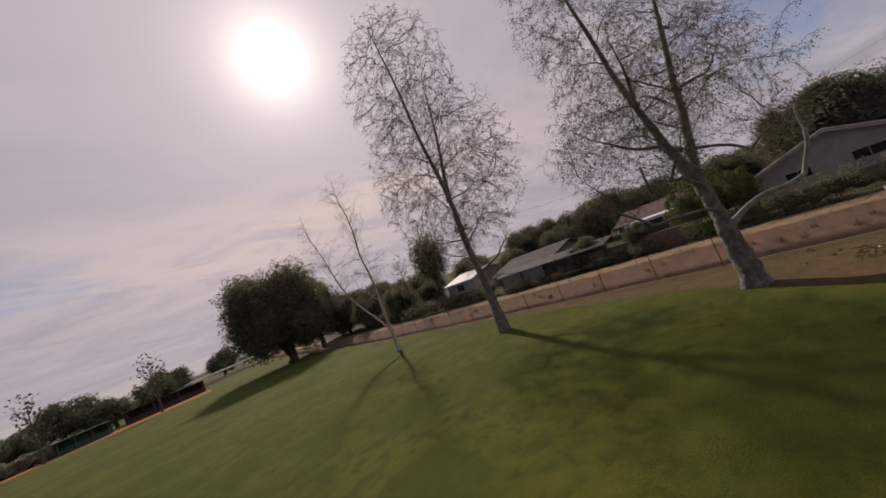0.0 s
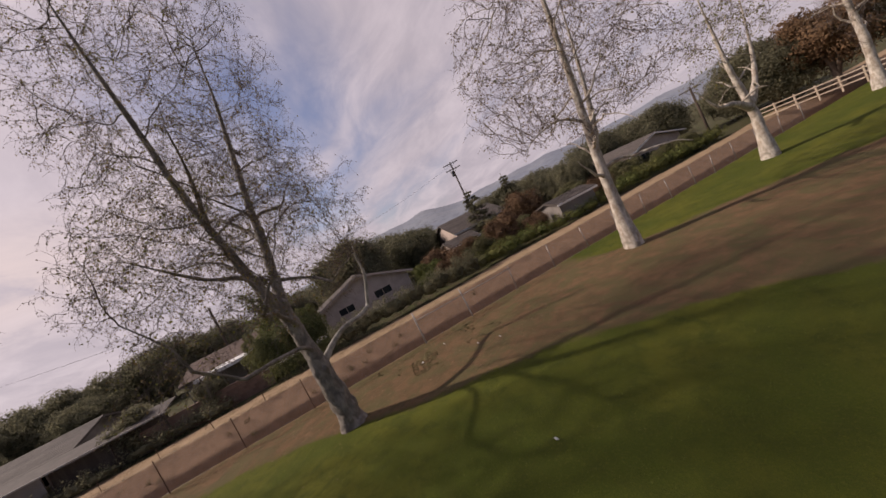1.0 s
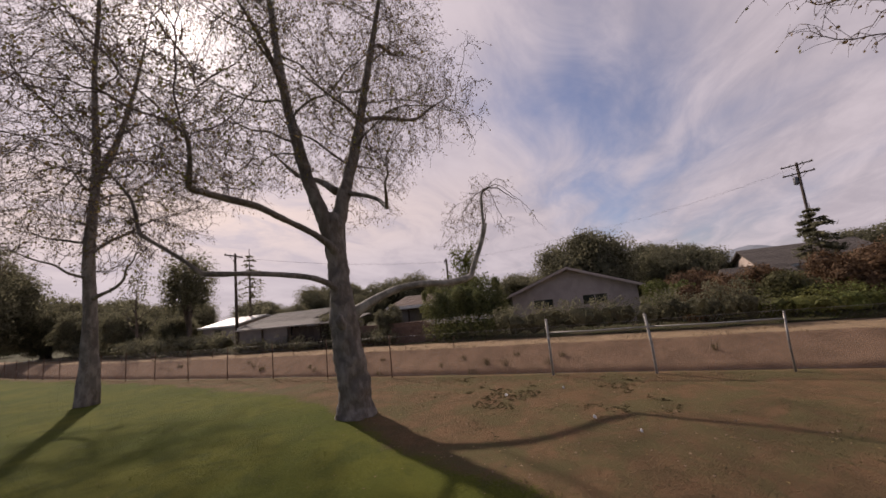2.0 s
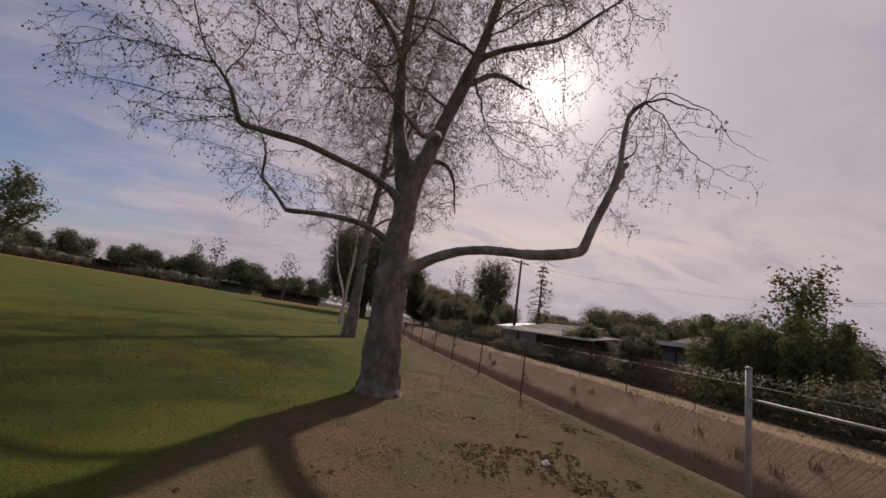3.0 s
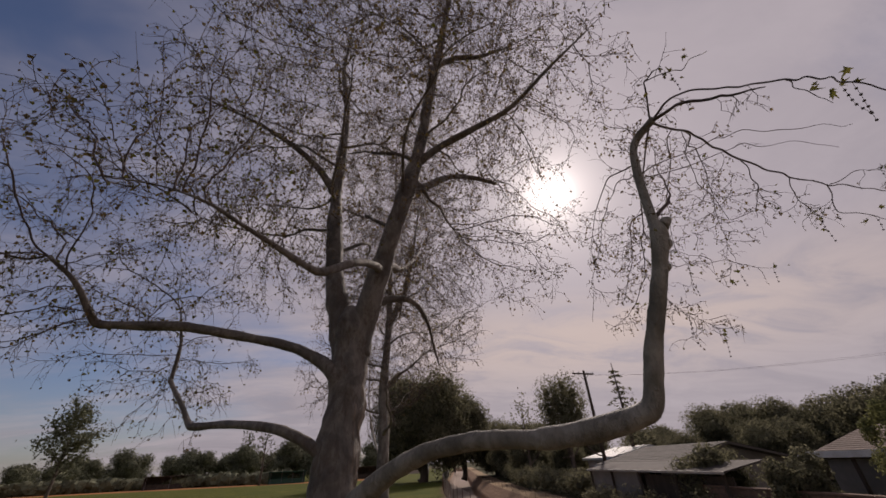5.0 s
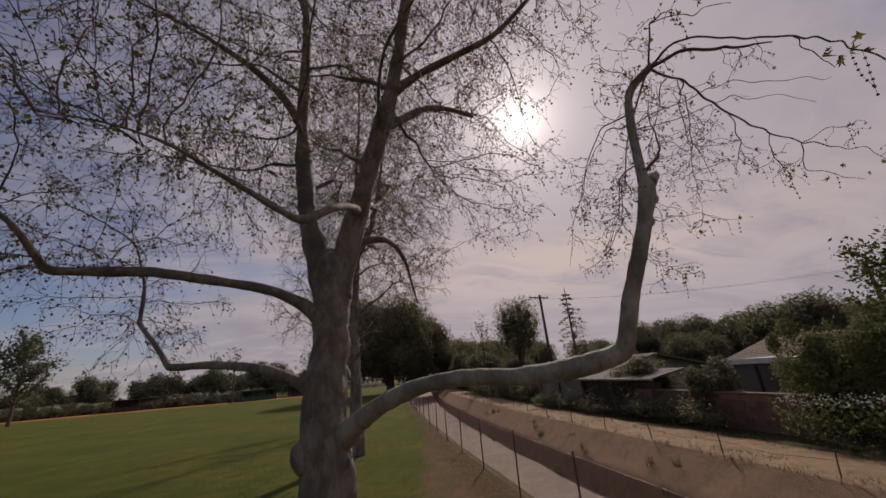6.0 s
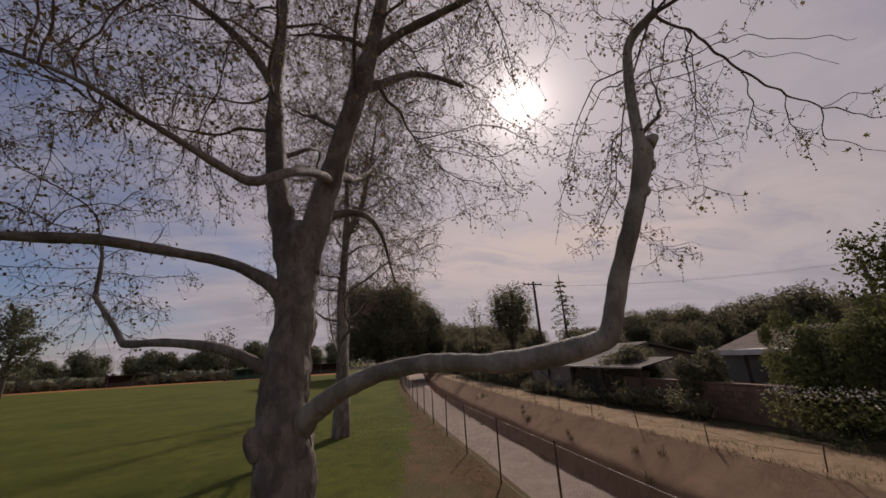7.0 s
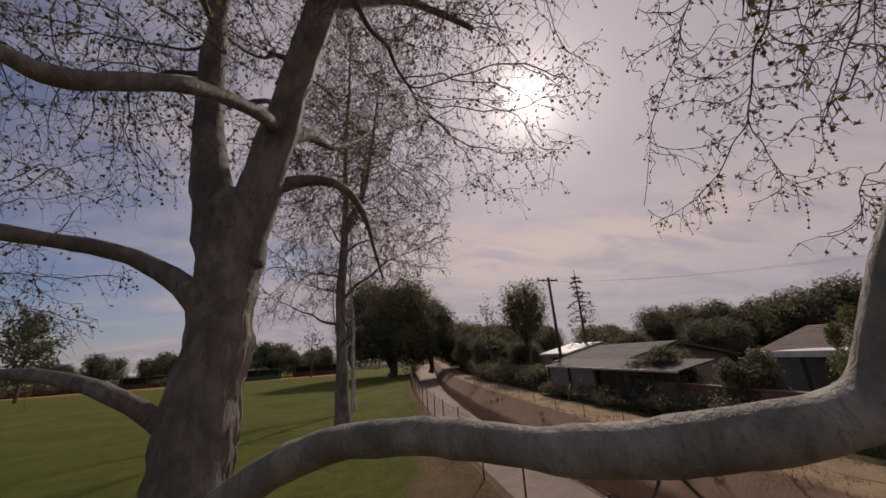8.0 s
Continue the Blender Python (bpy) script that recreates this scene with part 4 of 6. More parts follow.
    clouds = [(0.0, 3.9, 7.0, 1.6, 1.6, 1.6, 0.8), (0.3, -3.0, 7.2, 1.5, 1.1, 1.5, 0.8), (2.95, 0.9, 6.1, 0.9, 1.2, 1.0, 1.3), (0.2, 0.5, 12.3, 4.3, 3.7, 5.0, 0.50), (-0.4, 0.4, 8.0, 3.6, 3.7, 2.6, 0.85), (-3.3, 0.3, 6.5, 2.9, 2.7, 1.7, 0.95), (-4.8, 0.0, 4.8, 1.7, 1.9, 0.9, 1.2),
              (-3.5, 2.1, 4.3, 1.3, 1.2, 1.2, 1.0), (2.7, 0.7, 7.0, 1.5, 1.7, 1.7, 0.9), (2.6, -1.0, 9.2, 2.0, 2.0, 1.9, 0.9), (-1.6, -2.2, 5.7, 1.6, 1.0, 0.95, 1.0), (1.0, 0.9, 5.4, 0.9, 0.9, 0.9, 0.6)]
    high.grow(in_clouds(high.r, clouds, 5900), 0.14, 0.21, 2.6, 70, 0.46, 0.62, 0.05)
    high.build(tree, BARK, 0.0038, 2.10, 0.060, 1.8, 0.30, 0.62, 0.038, 0.1, 0.7, 110, lambda p: 0.45 if p.x < -0.8 else 0.12)
    high.finish(tree)
    tagged(part("green_leaves", (crown.gv, crown.gf), LEAF_GREEN, tree, "lobed yellow-green leaves by the seed strings", False), kind="stuff")
    # bark collars and burls on the trunk
    for p, r in (((-0.47, -0.22, 2.10), 0.11), ((-0.43, -0.12, 2.40), 0.08)):
        bm = bmesh.new()
        bmesh.ops.create_icosphere(bm, subdivisions=3, radius=r)
        for v in bm.verts:
            v.co *= 1 + 0.5 * noise.noise(v.co * 11)
            v.co.z *= 1.5
            v.co += Vector(p)
        bm.verts.index_update()
        part("burl", ([v.co.copy() for v in bm.verts], [tuple(v.index for v in f.verts) for f in bm.faces]), BARK, tree)
        bm.free()
    return tree


def sycamore(at, seed, height, radius, fork, label, bark, limbs=15, reach=3.2, tilt=(0, 0), second=0.0, leafy=0.25, droop=0.5, low=0.24, thick=1.0):
    """A sycamore with one main stem, or two from the fork on, and limbs all round."""
    tree = thing("sycamore", label, "tree", (at[0], at[1], at[2] if len(at) > 2 else 0.0), group="sycamores along the fence")
    crown = Crown(seed, droop)
    crown.leaf = 0.042
    r = crown.r
    stem = []
    steps = 9
    for i in range(steps + 1):
        t = i / steps
        wob = 0.25 * t
        stem.append((tilt[0] * t * t * height + r.uniform(-wob, wob), tilt[1] * t * t * height + r.uniform(-wob, wob), -0.2 + (height + 0.2) * t,
                     radius * (1.0 - 0.9 * t ** 0.75) * (1.35 if i == 0 else 1)))
    geo, pts, rad = limb_geo(stem, 6, 14, 0.10, seed)
    part("trunk", geo, bark, tree)
    stems = [(pts, rad)]
    if second:
        i = int(len(pts) * fork / height)
        way = Vector((math.cos(seed), math.sin(seed) , 1.6)).normalized()
        rows = grow_limb(crown, pts[i], way, height * second, rad[i] * 0.75, 0.12, 0.12, 8)
        geo, p2, r2 = limb_geo(rows, 5, 10, 0.1, seed + 1)
        part("leader", geo, bark, tree)
        stems.append((p2, r2))
    for sp, sr in stems:
        n = len(sp)
        lo = low if sp is pts else 0.2
        count = limbs if sp is pts else limbs // 2
        for j in range(count):
            t = lo + (0.97 - lo) * j / count
            i = min(n - 2, int(n * t))
            a = 2.39996 * j + seed
            way = Vector((math.cos(a), math.sin(a), 0.30 + 0.5 * t)).normalized()
            size = reach * (1.05 - (0.38 if at[1] > 0 else 0.5) * t) * r.uniform(0.75, 1.2)
            rows = grow_limb(crown, sp[i], way, size, max(0.018, sr[i] * 0.34), 0.04, 0.34, 8)
            g, tp, tr = limb_geo(rows, 4, 7, 0.08, j)
            part("limb", g, bark if sr[i] > 0.09 else TWIG, tree)
            crown.dress(tp, tr, 0.12, (0.165 if at[1] > 0 else 0.21) if abs(at[1]) < 20 else 0.28, 1.2 * thick, leafy)
        crown.dress(sp[int(n * 0.3):], sr[int(n * 0.3):], 0.0, 0.25, 1.4, leafy)
    crown.finish(tree)
    return tree


def grown_sycamore(at, seed, stems, radius, limbs, clouds, goals, label, bark, reach=3.0, step=0.2, kill=0.34, leafy=0.25, green=0.1, size=0.042, tip=0.0042, lift=0.03, twigs=1.2, low=0.25):
    """A sycamore with given stems (rows of x, y, z from its foot), curved limbs, and a crown grown through its space."""
    tree = thing("sycamore", label, "tree", (at[0], at[1], 0.0), group="sycamores along the fence")
    gro = Growth(seed)
    r = gro.r
    for k, rows in enumerate(stems):
        n = len(rows)
        rows = [(x, y, z, radius * (1.0 if k == 0 else 0.62) * (1.0 - 0.93 * (i / (n - 1)) ** 0.8) * (1.3 if i == 0 and k == 0 else 1) + 0.006) for i, (x, y, z) in enumerate(rows)]
        geo, pts, rad = limb_geo(rows, 7, 14, 0.10, seed + k)
        part("trunk" if k == 0 else "leader", geo, bark, tree)
        gro.limb(pts, 0.45 if k == 0 else 0.3)
        m = len(pts)
        for j in range(limbs if k == 0 else limbs // 2):
            t = low + (0.9 - low) * j / limbs if k == 0 else 0.25 + 0.6 * j / max(1, limbs // 2)
            i = min(m - 2, int(m * t))
            a = 2.39996 * j + seed + k
            way = Vector((math.cos(a), math.sin(a), 0.35 + 0.5 * t)).normalized()
            rows2 = grow_limb(gro, pts[i], way, reach * (1.1 - 0.6 * t) * r.uniform(0.7, 1.2), max(0.02, rad[i] * r.uniform(0.28, 0.42)), lift - 0.10 * r.random(), 0.36, 7)
            g, tp, tr = limb_geo(rows2, 4, 8, 0.10, j)
            part("limb", g, bark, tree)
            gro.limb(tp, 0.35)
    gro.grow(in_clouds(r, clouds, goals), step, kill, 3.5, 60, 0.45, 0.6, 0.05)
    gro.build(tree, bark, tip, 2.15, 0.055, twigs, step * 1.9, leafy, size, green, 0.5, 50)
    gro.finish(tree)
    return tree


main_sycamore()
grown_sycamore((-0.12, 11.9), 5, [[(0, 0, -0.2), (0.02, 0, 2.5), (-0.1, 0.1, 5.5), (0.05, 0.2, 9.0), (0.0, 0.6, 13.0), (0.15, 0.9, 17.0), (0.1, 1.3, 21.5)],
                                  [(0.0, 0.2, 8.5), (0.8, 0.5, 10.5), (1.3, 0.2, 13.5), (1.7, 0.0, 17.0)]], 0.30, 22,
               [(0.6, 0.3, 10.5, 4.4, 5.2, 5.6, 1.0), (0.3, 1.0, 17.0, 3.3, 4.2, 5.0, 0.9), (2.6, 0.0, 8.2, 2.2, 2.8, 2.4, 1.1), (-2.2, 0.0, 6.4, 1.7, 2.5, 1.8, 0.8)], 5200,
               "slender grey sycamore rising straight from the lawn", BARK, 3.4, 0.22, 0.33, 0.40, 0.08, 0.055, 0.0068, 0.02, 1.8, 0.24)
grown_sycamore((0.35, -13.6), 8, [[(0, 0, -0.2), (-0.03, 0, 2.0), (-0.12, -0.05, 4.3), (-0.2, -0.3, 7.0), (-0.25, -0.6, 10.0), (-0.3, -0.8, 13.0), (-0.3, -1.0, 16.0)],
                                  [(-0.1, -0.1, 4.6), (0.1, -0.9, 6.0), (0.2, -1.5, 8.5), (0.2, -2.0, 11.5)]], 0.33, 18,
               [(0.0, -0.6, 9.5, 4.0, 5.0, 4.3, 1.0), (0.0, 2.2, 7.5, 2.5, 2.4, 2.0, 0.9), (0.0, -4.2, 7.6, 2.5, 2.4, 2.0, 0.9), (-0.2, -0.8, 13.5, 2.6, 3.2, 3.2, 0.9)], 3400,
               "pale-barked sycamore at the edge of the dirt", BARK_WHITE, 3.2, 0.22, 0.34, 0.50, 0.10, 0.06, 0.0070, 0.0, 1.6, 0.26)
grown_sycamore((1.05, -24.9), 14, [[(0, 0, -0.2), (-0.05, 0.0, 1.6), (-0.05, 0.05, 3.2), (-0.1, 0.5, 5.0), (-0.1, 0.6, 6.8), (-0.1, 0.7, 9.3)],
                                   [(0.0, -0.1, 3.0), (0.0, -1.2, 4.2), (0.05, -2.0, 6.0), (0.1, -2.7, 8.6)],
                                   [(-0.05, 0.05, 2.9), (-0.1, 1.2, 3.5), (-0.1, 2.3, 3.7), (-0.1, 3.2, 4.6)]], 0.37, 8,
               [(0.0, 0.7, 7.8, 1.9, 2.0, 2.1, 1.0), (0.0, -2.9, 8.0, 1.9, 2.0, 2.0, 1.0), (-0.1, 3.0, 5.2, 1.0, 1.2, 1.0, 0.6)], 900,
               "stout white-barked sycamore forked low", BARK_WHITE, 2.0, 0.22, 0.34, 0.75, 0.75, 0.075, 0.005, 0.05, 1.4, 0.5)
sycamore((-0.25, 23.8), 21, 15.5, 0.17, 2.0, "thin twin-stemmed bare sycamore before the oak", BARK_WHITE, 14, 3.6, (-0.03, 0.0), 0.8, 0.06, 0.3, 0.3, 0.8)
sycamore((1.4, -37.5), 30, 12.0, 0.38, 4.0, "leaning white-barked sycamore beyond the others", BARK_WHITE, 12, 2.8, (-0.05, 0.02), 0.5, 0.4, 0.3, 0.34)

# ---- fences ----


def chain_link():
    fence = thing("chain_link_fence", "rusty chain-link fence between lawn and channel", "fence")
    ys = [1.42 + 2.85 * k for k in range(0, 34)]
    for k, y in enumerate(ys):
        x = 3.83 + bow(y)
        lean = 0.03 * math.sin(k * 2.7)
        g, _, _ = limb_geo([(x, y, -0.3, 0.020), (x + lean * 0.4, y, 0.6, 0.020), (x + lean, y + lean * 0.4, 1.41, 0.020)], 2, 8, 0.02, k)
        cap = tube([(x + lean, y + lean * 0.4, 1.405), (x + lean, y + lean * 0.4, 1.43)], [0.024, 0.014], 8)
        p = part("post", g, RUST, fence)
        part("post_cap", cap, RUST, p)
    pale = [(-3.95, 1.52), (-6.5, 1.46), (-9.2, 1.30), (-11.65, 1.25), (-14.0, 1.22), (-16.2, 1.2), (-18.4, 1.2), (-20.6, 1.2), (-22.7, 1.2), (-24.5, 1.2), (-26.6, 1.2), (-29.0, 1.2), (-31.5, 1.2), (-34.0, 1.2)]
    for k, (y, h) in enumerate(pale):
        lean = 0.045 * math.sin(k * 1.9)
        r, m = (0.034, PIPE) if k < 2 else (0.022, GALV)
        p = part("post", tube([(3.83, y, -0.3), (3.83 + lean * 0.5, y, h * 0.5), (3.83 + lean, y + lean, h)], [r, r, r], 12), m, fence, "pale weathered pipe post")
        part("post_cap", tube([(3.83 + lean, y + lean, h), (3.83 + lean, y + lean, h + 0.02), (3.83 + lean, y + lean, h + 0.04)], [r * 1.25, r * 1.15, 0.010], 12), m, p)
    for (ya, ha), (yb, hb) in zip(pale, pale[1:3]):
        part("rail", tube([(3.82, ya, 1.17), (3.82, (ya + yb) / 2, 1.155), (3.82, yb, 1.17)], [0.018] * 3, 10), PIPE, fence)
    ys = [y for y, h in pale[::-1]] + [-1.4] + ys

    def place(s, h):
        return Vector((3.86 + bow(s), s, 0.04 + h + 0.012 * math.sin(s * 1.9)))
    verts, faces = [], []
    step, high = 0.075, 1.30
    y0, y1 = ys[0], ys[-1]
    n = int((y1 - y0) / step)
    for sgn in (1, -1):
        for i in range(n):
            s = y0 + i * step
            e = s + sgn * high * 0.8
            a, b = place(s, 0.0), place(e, high)
            m = a.lerp(b, 0.5) + Vector((0.004 * sgn, 0, 0))
            k = len(verts)
            w = Vector((0, 0.0016, 0))
            q = Vector((0.0016, 0, 0))
            for p in (a, m, b):
                verts.extend([p + w, p + q, p - w])
            for j in (0, 3):
                faces.extend([(k + j, k + j + 1, k + j + 4, k + j + 3), (k + j + 1, k + j + 2, k + j + 5, k + j + 4)])
    tagged(part("wire_mesh", (verts, faces), GALV, fence, "diamond wire mesh", False), kind="stuff")
    for h in (0.03, 1.30):
        pts = [place(y, h) for y in ys]
        part("tension_wire", tube(pts, [0.004] * len(pts), 5), GALV, fence)


def far_stakes():
    fence = thing("stake_fence", "short leaning rusty stakes along the far rim", "fence")
    for k in range(24):
        y = 1.94 + 2.78 * k
        x = 10.25 + bow(y)
        lx, ly = 0.10 * math.sin(k * 3.1), -0.09 * math.cos(k * 1.7)
        g, _, _ = limb_geo([(x, y, -0.15, 0.017), (x + lx * 0.5, y + ly * 0.5, 0.35, 0.016), (x + lx, y + ly, 0.66, 0.015)], 3, 7, 0.05, k)
        part("stake", g, RUST, fence)
    pts = []
    for k in range(23):
        y = 1.94 + 2.78 * k
        for t in (0.0, 0.5):
            yy = y + 2.78 * t
            pts.append(Vector((10.25 + bow(yy) + 0.04 * math.sin(k * 3.1), yy, 0.45 - 0.1 * (t > 0))))
    part("strand", tube(pts, [0.004] * len(pts), 4), RUST, fence)


chain_link()
far_stakes()

# ---- leafy trees and hedges ----


def leaf_cloud(rng, lobes, count, size, rough=0.35, depth=0.12):
    """Leaf clumps over the skins of several lobes (x, y, z, rx, ry, rz)."""
    verts, faces = [], []
    weights = [a[3] * a[4] + a[4] * a[5] + a[3] * a[5] for a in lobes]
    for i in range(count):
        x, y, z, rx, ry, rz = rng.choices(lobes, weights)[0]
        while True:
            d = Vector((rng.uniform(-1, 1), rng.uniform(-1, 1), rng.uniform(-0.9, 1)))
            if 0.2 < d.length < 1:
                break
        d.normalize()
        k = 1 + rough * noise.noise(d * 2.3 + Vector((x, y, z))) - abs(rng.gauss(0, depth))
        p = Vector((x + d.x * rx * k, y + d.y * ry * k, z + d.z * rz * k))
        a = Vector((rng.uniform(-1, 1), rng.uniform(-1, 1), rng.uniform(-1, 1)))
        a = (a - d * a.dot(d) * 0.6).normalized()
        b = a.cross((d + Vector((rng.uniform(-.6, .6), rng.uniform(-.6, .6), rng.uniform(-.6, .6)))).normalized()).normalized()
        s = size * rng.uniform(0.5, 1.3)
        c = a.cross(b) * s * 0.25
        j = len(verts)
        verts.extend([p - a * s, p + b * s * 0.55 + c, p + a * s, p - b * s * 0.55 + c])
        faces.extend([(j, j + 1, j + 2), (j, j + 2, j + 3)])
    return verts, faces


def core(lobes, shrink=0.84):
    """Dense shaded inside of a crown."""
    out = []
    for x, y, z, rx, ry, rz in lobes:
        bm = bmesh.new()
        bmesh.ops.create_icosphere(bm, subdivisions=2, radius=1.0)
        for v in bm.verts:
            k = shrink * (1 + 0.35 * noise.noise(v.co * 2.3 + Vector((x, y, z))) + 0.45 * noise.noise(v.co * 6.1 + Vector((x, y, z))))
            v.co = Vector((x + v.co.x * rx * k, y + v.co.y * ry * k, z + v.co.z * rz * k))
        bm.verts.index_update()
        out.append(([v.co.copy() for v in bm.verts], [tuple(v.index for v in f.verts) for f in bm.faces]))
        bm.free()
    return join(*out)


def round_tree(name, label, at, r, h, clear, leaf, seed, count=2600, size=0.28, lobes=9, group="", dense=0.70):
    """A broad evergreen: trunk, limbs, and a crown of many lobes."""
    rng = random.Random(seed)
    tree = thing(name, label, "tree", at, group=group)
    mid = (clear + h) / 2
    half = (h - clear) / 2
    L = []
    for i in range(lobes):
        a = 2.4 * i + seed
        t = (i + 0.5) / lobes
        zz = mid + half * (1 - 2 * t) * 0.62
        ring = r * 0.58 * math.sqrt(max(0.05, 1 - ((zz - mid) / half) ** 2))
        s = rng.uniform(0.42, 0.62)
        L.append((ring * math.cos(a), ring * math.sin(a), zz, r * s, r * s, half * s * 1.05))
    L.append((0, 0, mid, r * 0.7, r * 0.7, half * 0.75))
    g, _, _ = limb_geo([(0, 0, -0.2, r * 0.11), (0.05 * r, 0, clear * 0.6, r * 0.08), (0, 0.05 * r, mid, r * 0.06)], 4, 10, 0.1, seed)
    part("trunk", g, TRUNK_DARK, tree)
    for i in range(4):
        a = 1.57 * i + seed
        g, _, _ = limb_geo([(0, 0, clear * 0.7, r * 0.05), (0.3 * r * math.cos(a), 0.3 * r * math.sin(a), mid * 0.9, r * 0.035),
                            (0.55 * r * math.cos(a), 0.55 * r * math.sin(a), mid + half * 0.3, r * 0.015)], 3, 6, 0.1, i)
        part("limb", g, TRUNK_DARK, tree)
    outer = leaf_cloud(rng, L, int(count * 4.2), size * 0.52, 0.40, 0.16)
    within = [(x * 0.9, y * 0.9, z, rx * 0.8, ry * 0.8, rz * 0.8) for x, y, z, rx, ry, rz in L]
    inner = leaf_cloud(rng, within, int(count * 1.3), size * 0.95, 0.34, 0.15)
    tagged(part("crown", join(core(L, dense * 0.72), inner, outer), leaf, tree, "", False), kind="stuff")
    return tree


def airy_tree(name, label, at, r, h, leaf, seed, count=700, size=0.12, group="", leafy=0.5):
    """A thin upright tree with loose leafy branches."""
    tree = thing(name, label, "tree", at, group=group)
    crown = Crown(seed, 0.1)
    rows = [(0, 0, -0.2, h * 0.022), (0.05, 0.0, h * 0.3, h * 0.016), (-0.05, 0.08, h * 0.65, h * 0.009), (0.0, 0.0, h, h * 0.002)]
    g, pts, rad = limb_geo(rows, 6, 8, 0.08, seed)
    part("trunk", g, TRUNK_DARK, tree)
    n = len(pts)
    V, F = [], []
    for j in range(16):
        t = 0.3 + 0.65 * j / 16
        i = int(n * t)
        a = 2.4 * j
        way = Vector((math.cos(a), math.sin(a), 0.9)).normalized()
        rows2 = grow_limb(crown, pts[i], way, r * (1.25 - 0.7 * t), max(0.012, rad[i] * 0.45), 0.1, 0.2, 5)
        g, tp, tr = limb_geo(rows2, 3, 5, 0.05, j)
        part("branch", g, TRUNK_DARK, tree)
        for q in tp[3:]:
            for k in range(max(1, int(count / 16 / max(1, len(tp) - 3)))):
                p = q + crown.any_dir() * 0.35 * r * crown.r.random()
                a1, b1 = crown.any_dir(), crown.any_dir()
                b1 = (b1 - a1 * b1.dot(a1)).normalized()
                s = size * crown.r.uniform(0.6, 1.4)
                m = len(V)
                V.extend([p - a1 * s, p + b1 * s * 0.5, p + a1 * s, p - b1 * s * 0.5])
                F.extend([(m, m + 1, m + 2), (m, m + 2, m + 3)])
    tagged(part("crown", (V, F), leaf, tree, "", False), kind="stuff")
    return tree


def conifer(name, label, at, r, h, leaf, seed, whorls=11, group="", count=60, clear=0.12):
    """A pine or cypress: straight stem with tiers of drooping sprays."""
    rng = random.Random(seed)
    tree = thing(name, label, "tree", at, group=group)
    part("trunk", tube([(0, 0, -0.2), (0, 0, h * 0.5), (0, 0, h)], [h * 0.02, h * 0.012, h * 0.003], 8), TRUNK_DARK, tree)
    V, F = [], []
    for w in range(whorls):
        t = clear + (0.97 - clear) * w / whorls
        reach = r * (1 - t) ** 0.8 * rng.uniform(0.7, 1.2) + 0.15
        for b in range(5):
            a = rng.uniform(0, 6.28)
            tip = Vector((math.cos(a) * reach, math.sin(a) * reach, h * t - reach * rng.uniform(0.0, 0.35)))
            foot = Vector((0, 0, h * t))
            v, f = tube([foot, foot.lerp(tip, 0.5) + Vector((0, 0, 0.05 * reach)), tip], [0.03, 0.02, 0.008], 4, False)
            k = len(V)
            V.extend(v)
            F.extend([tuple(i + k for i in q) for q in f])
            for s in range(count // 5):
                q = foot.lerp(tip, rng.uniform(0.2, 1.05)) + Vector((rng.uniform(-.14, .14), rng.uniform(-.14, .14), rng.uniform(-.12, .08))) * max(0.6, reach)
                d = Vector((rng.uniform(-1, 1), rng.uniform(-1, 1), rng.uniform(-.6, .3))).normalized()
                e = d.cross(Vector((rng.uniform(-1, 1), rng.uniform(-1, 1), 1))).normalized()
                z = 0.05 * h ** 0.5 * rng.uniform(0.8, 1.7)
                k = len(V)
                V.extend([q - d * z, q + e * z * 0.4, q + d * z, q - e * z * 0.4])
                F.extend([(k, k + 1, k + 2), (k, k + 2, k + 3)])
    tagged(part("crown", (V, F), leaf, tree, "", False), kind="stuff")
    return tree


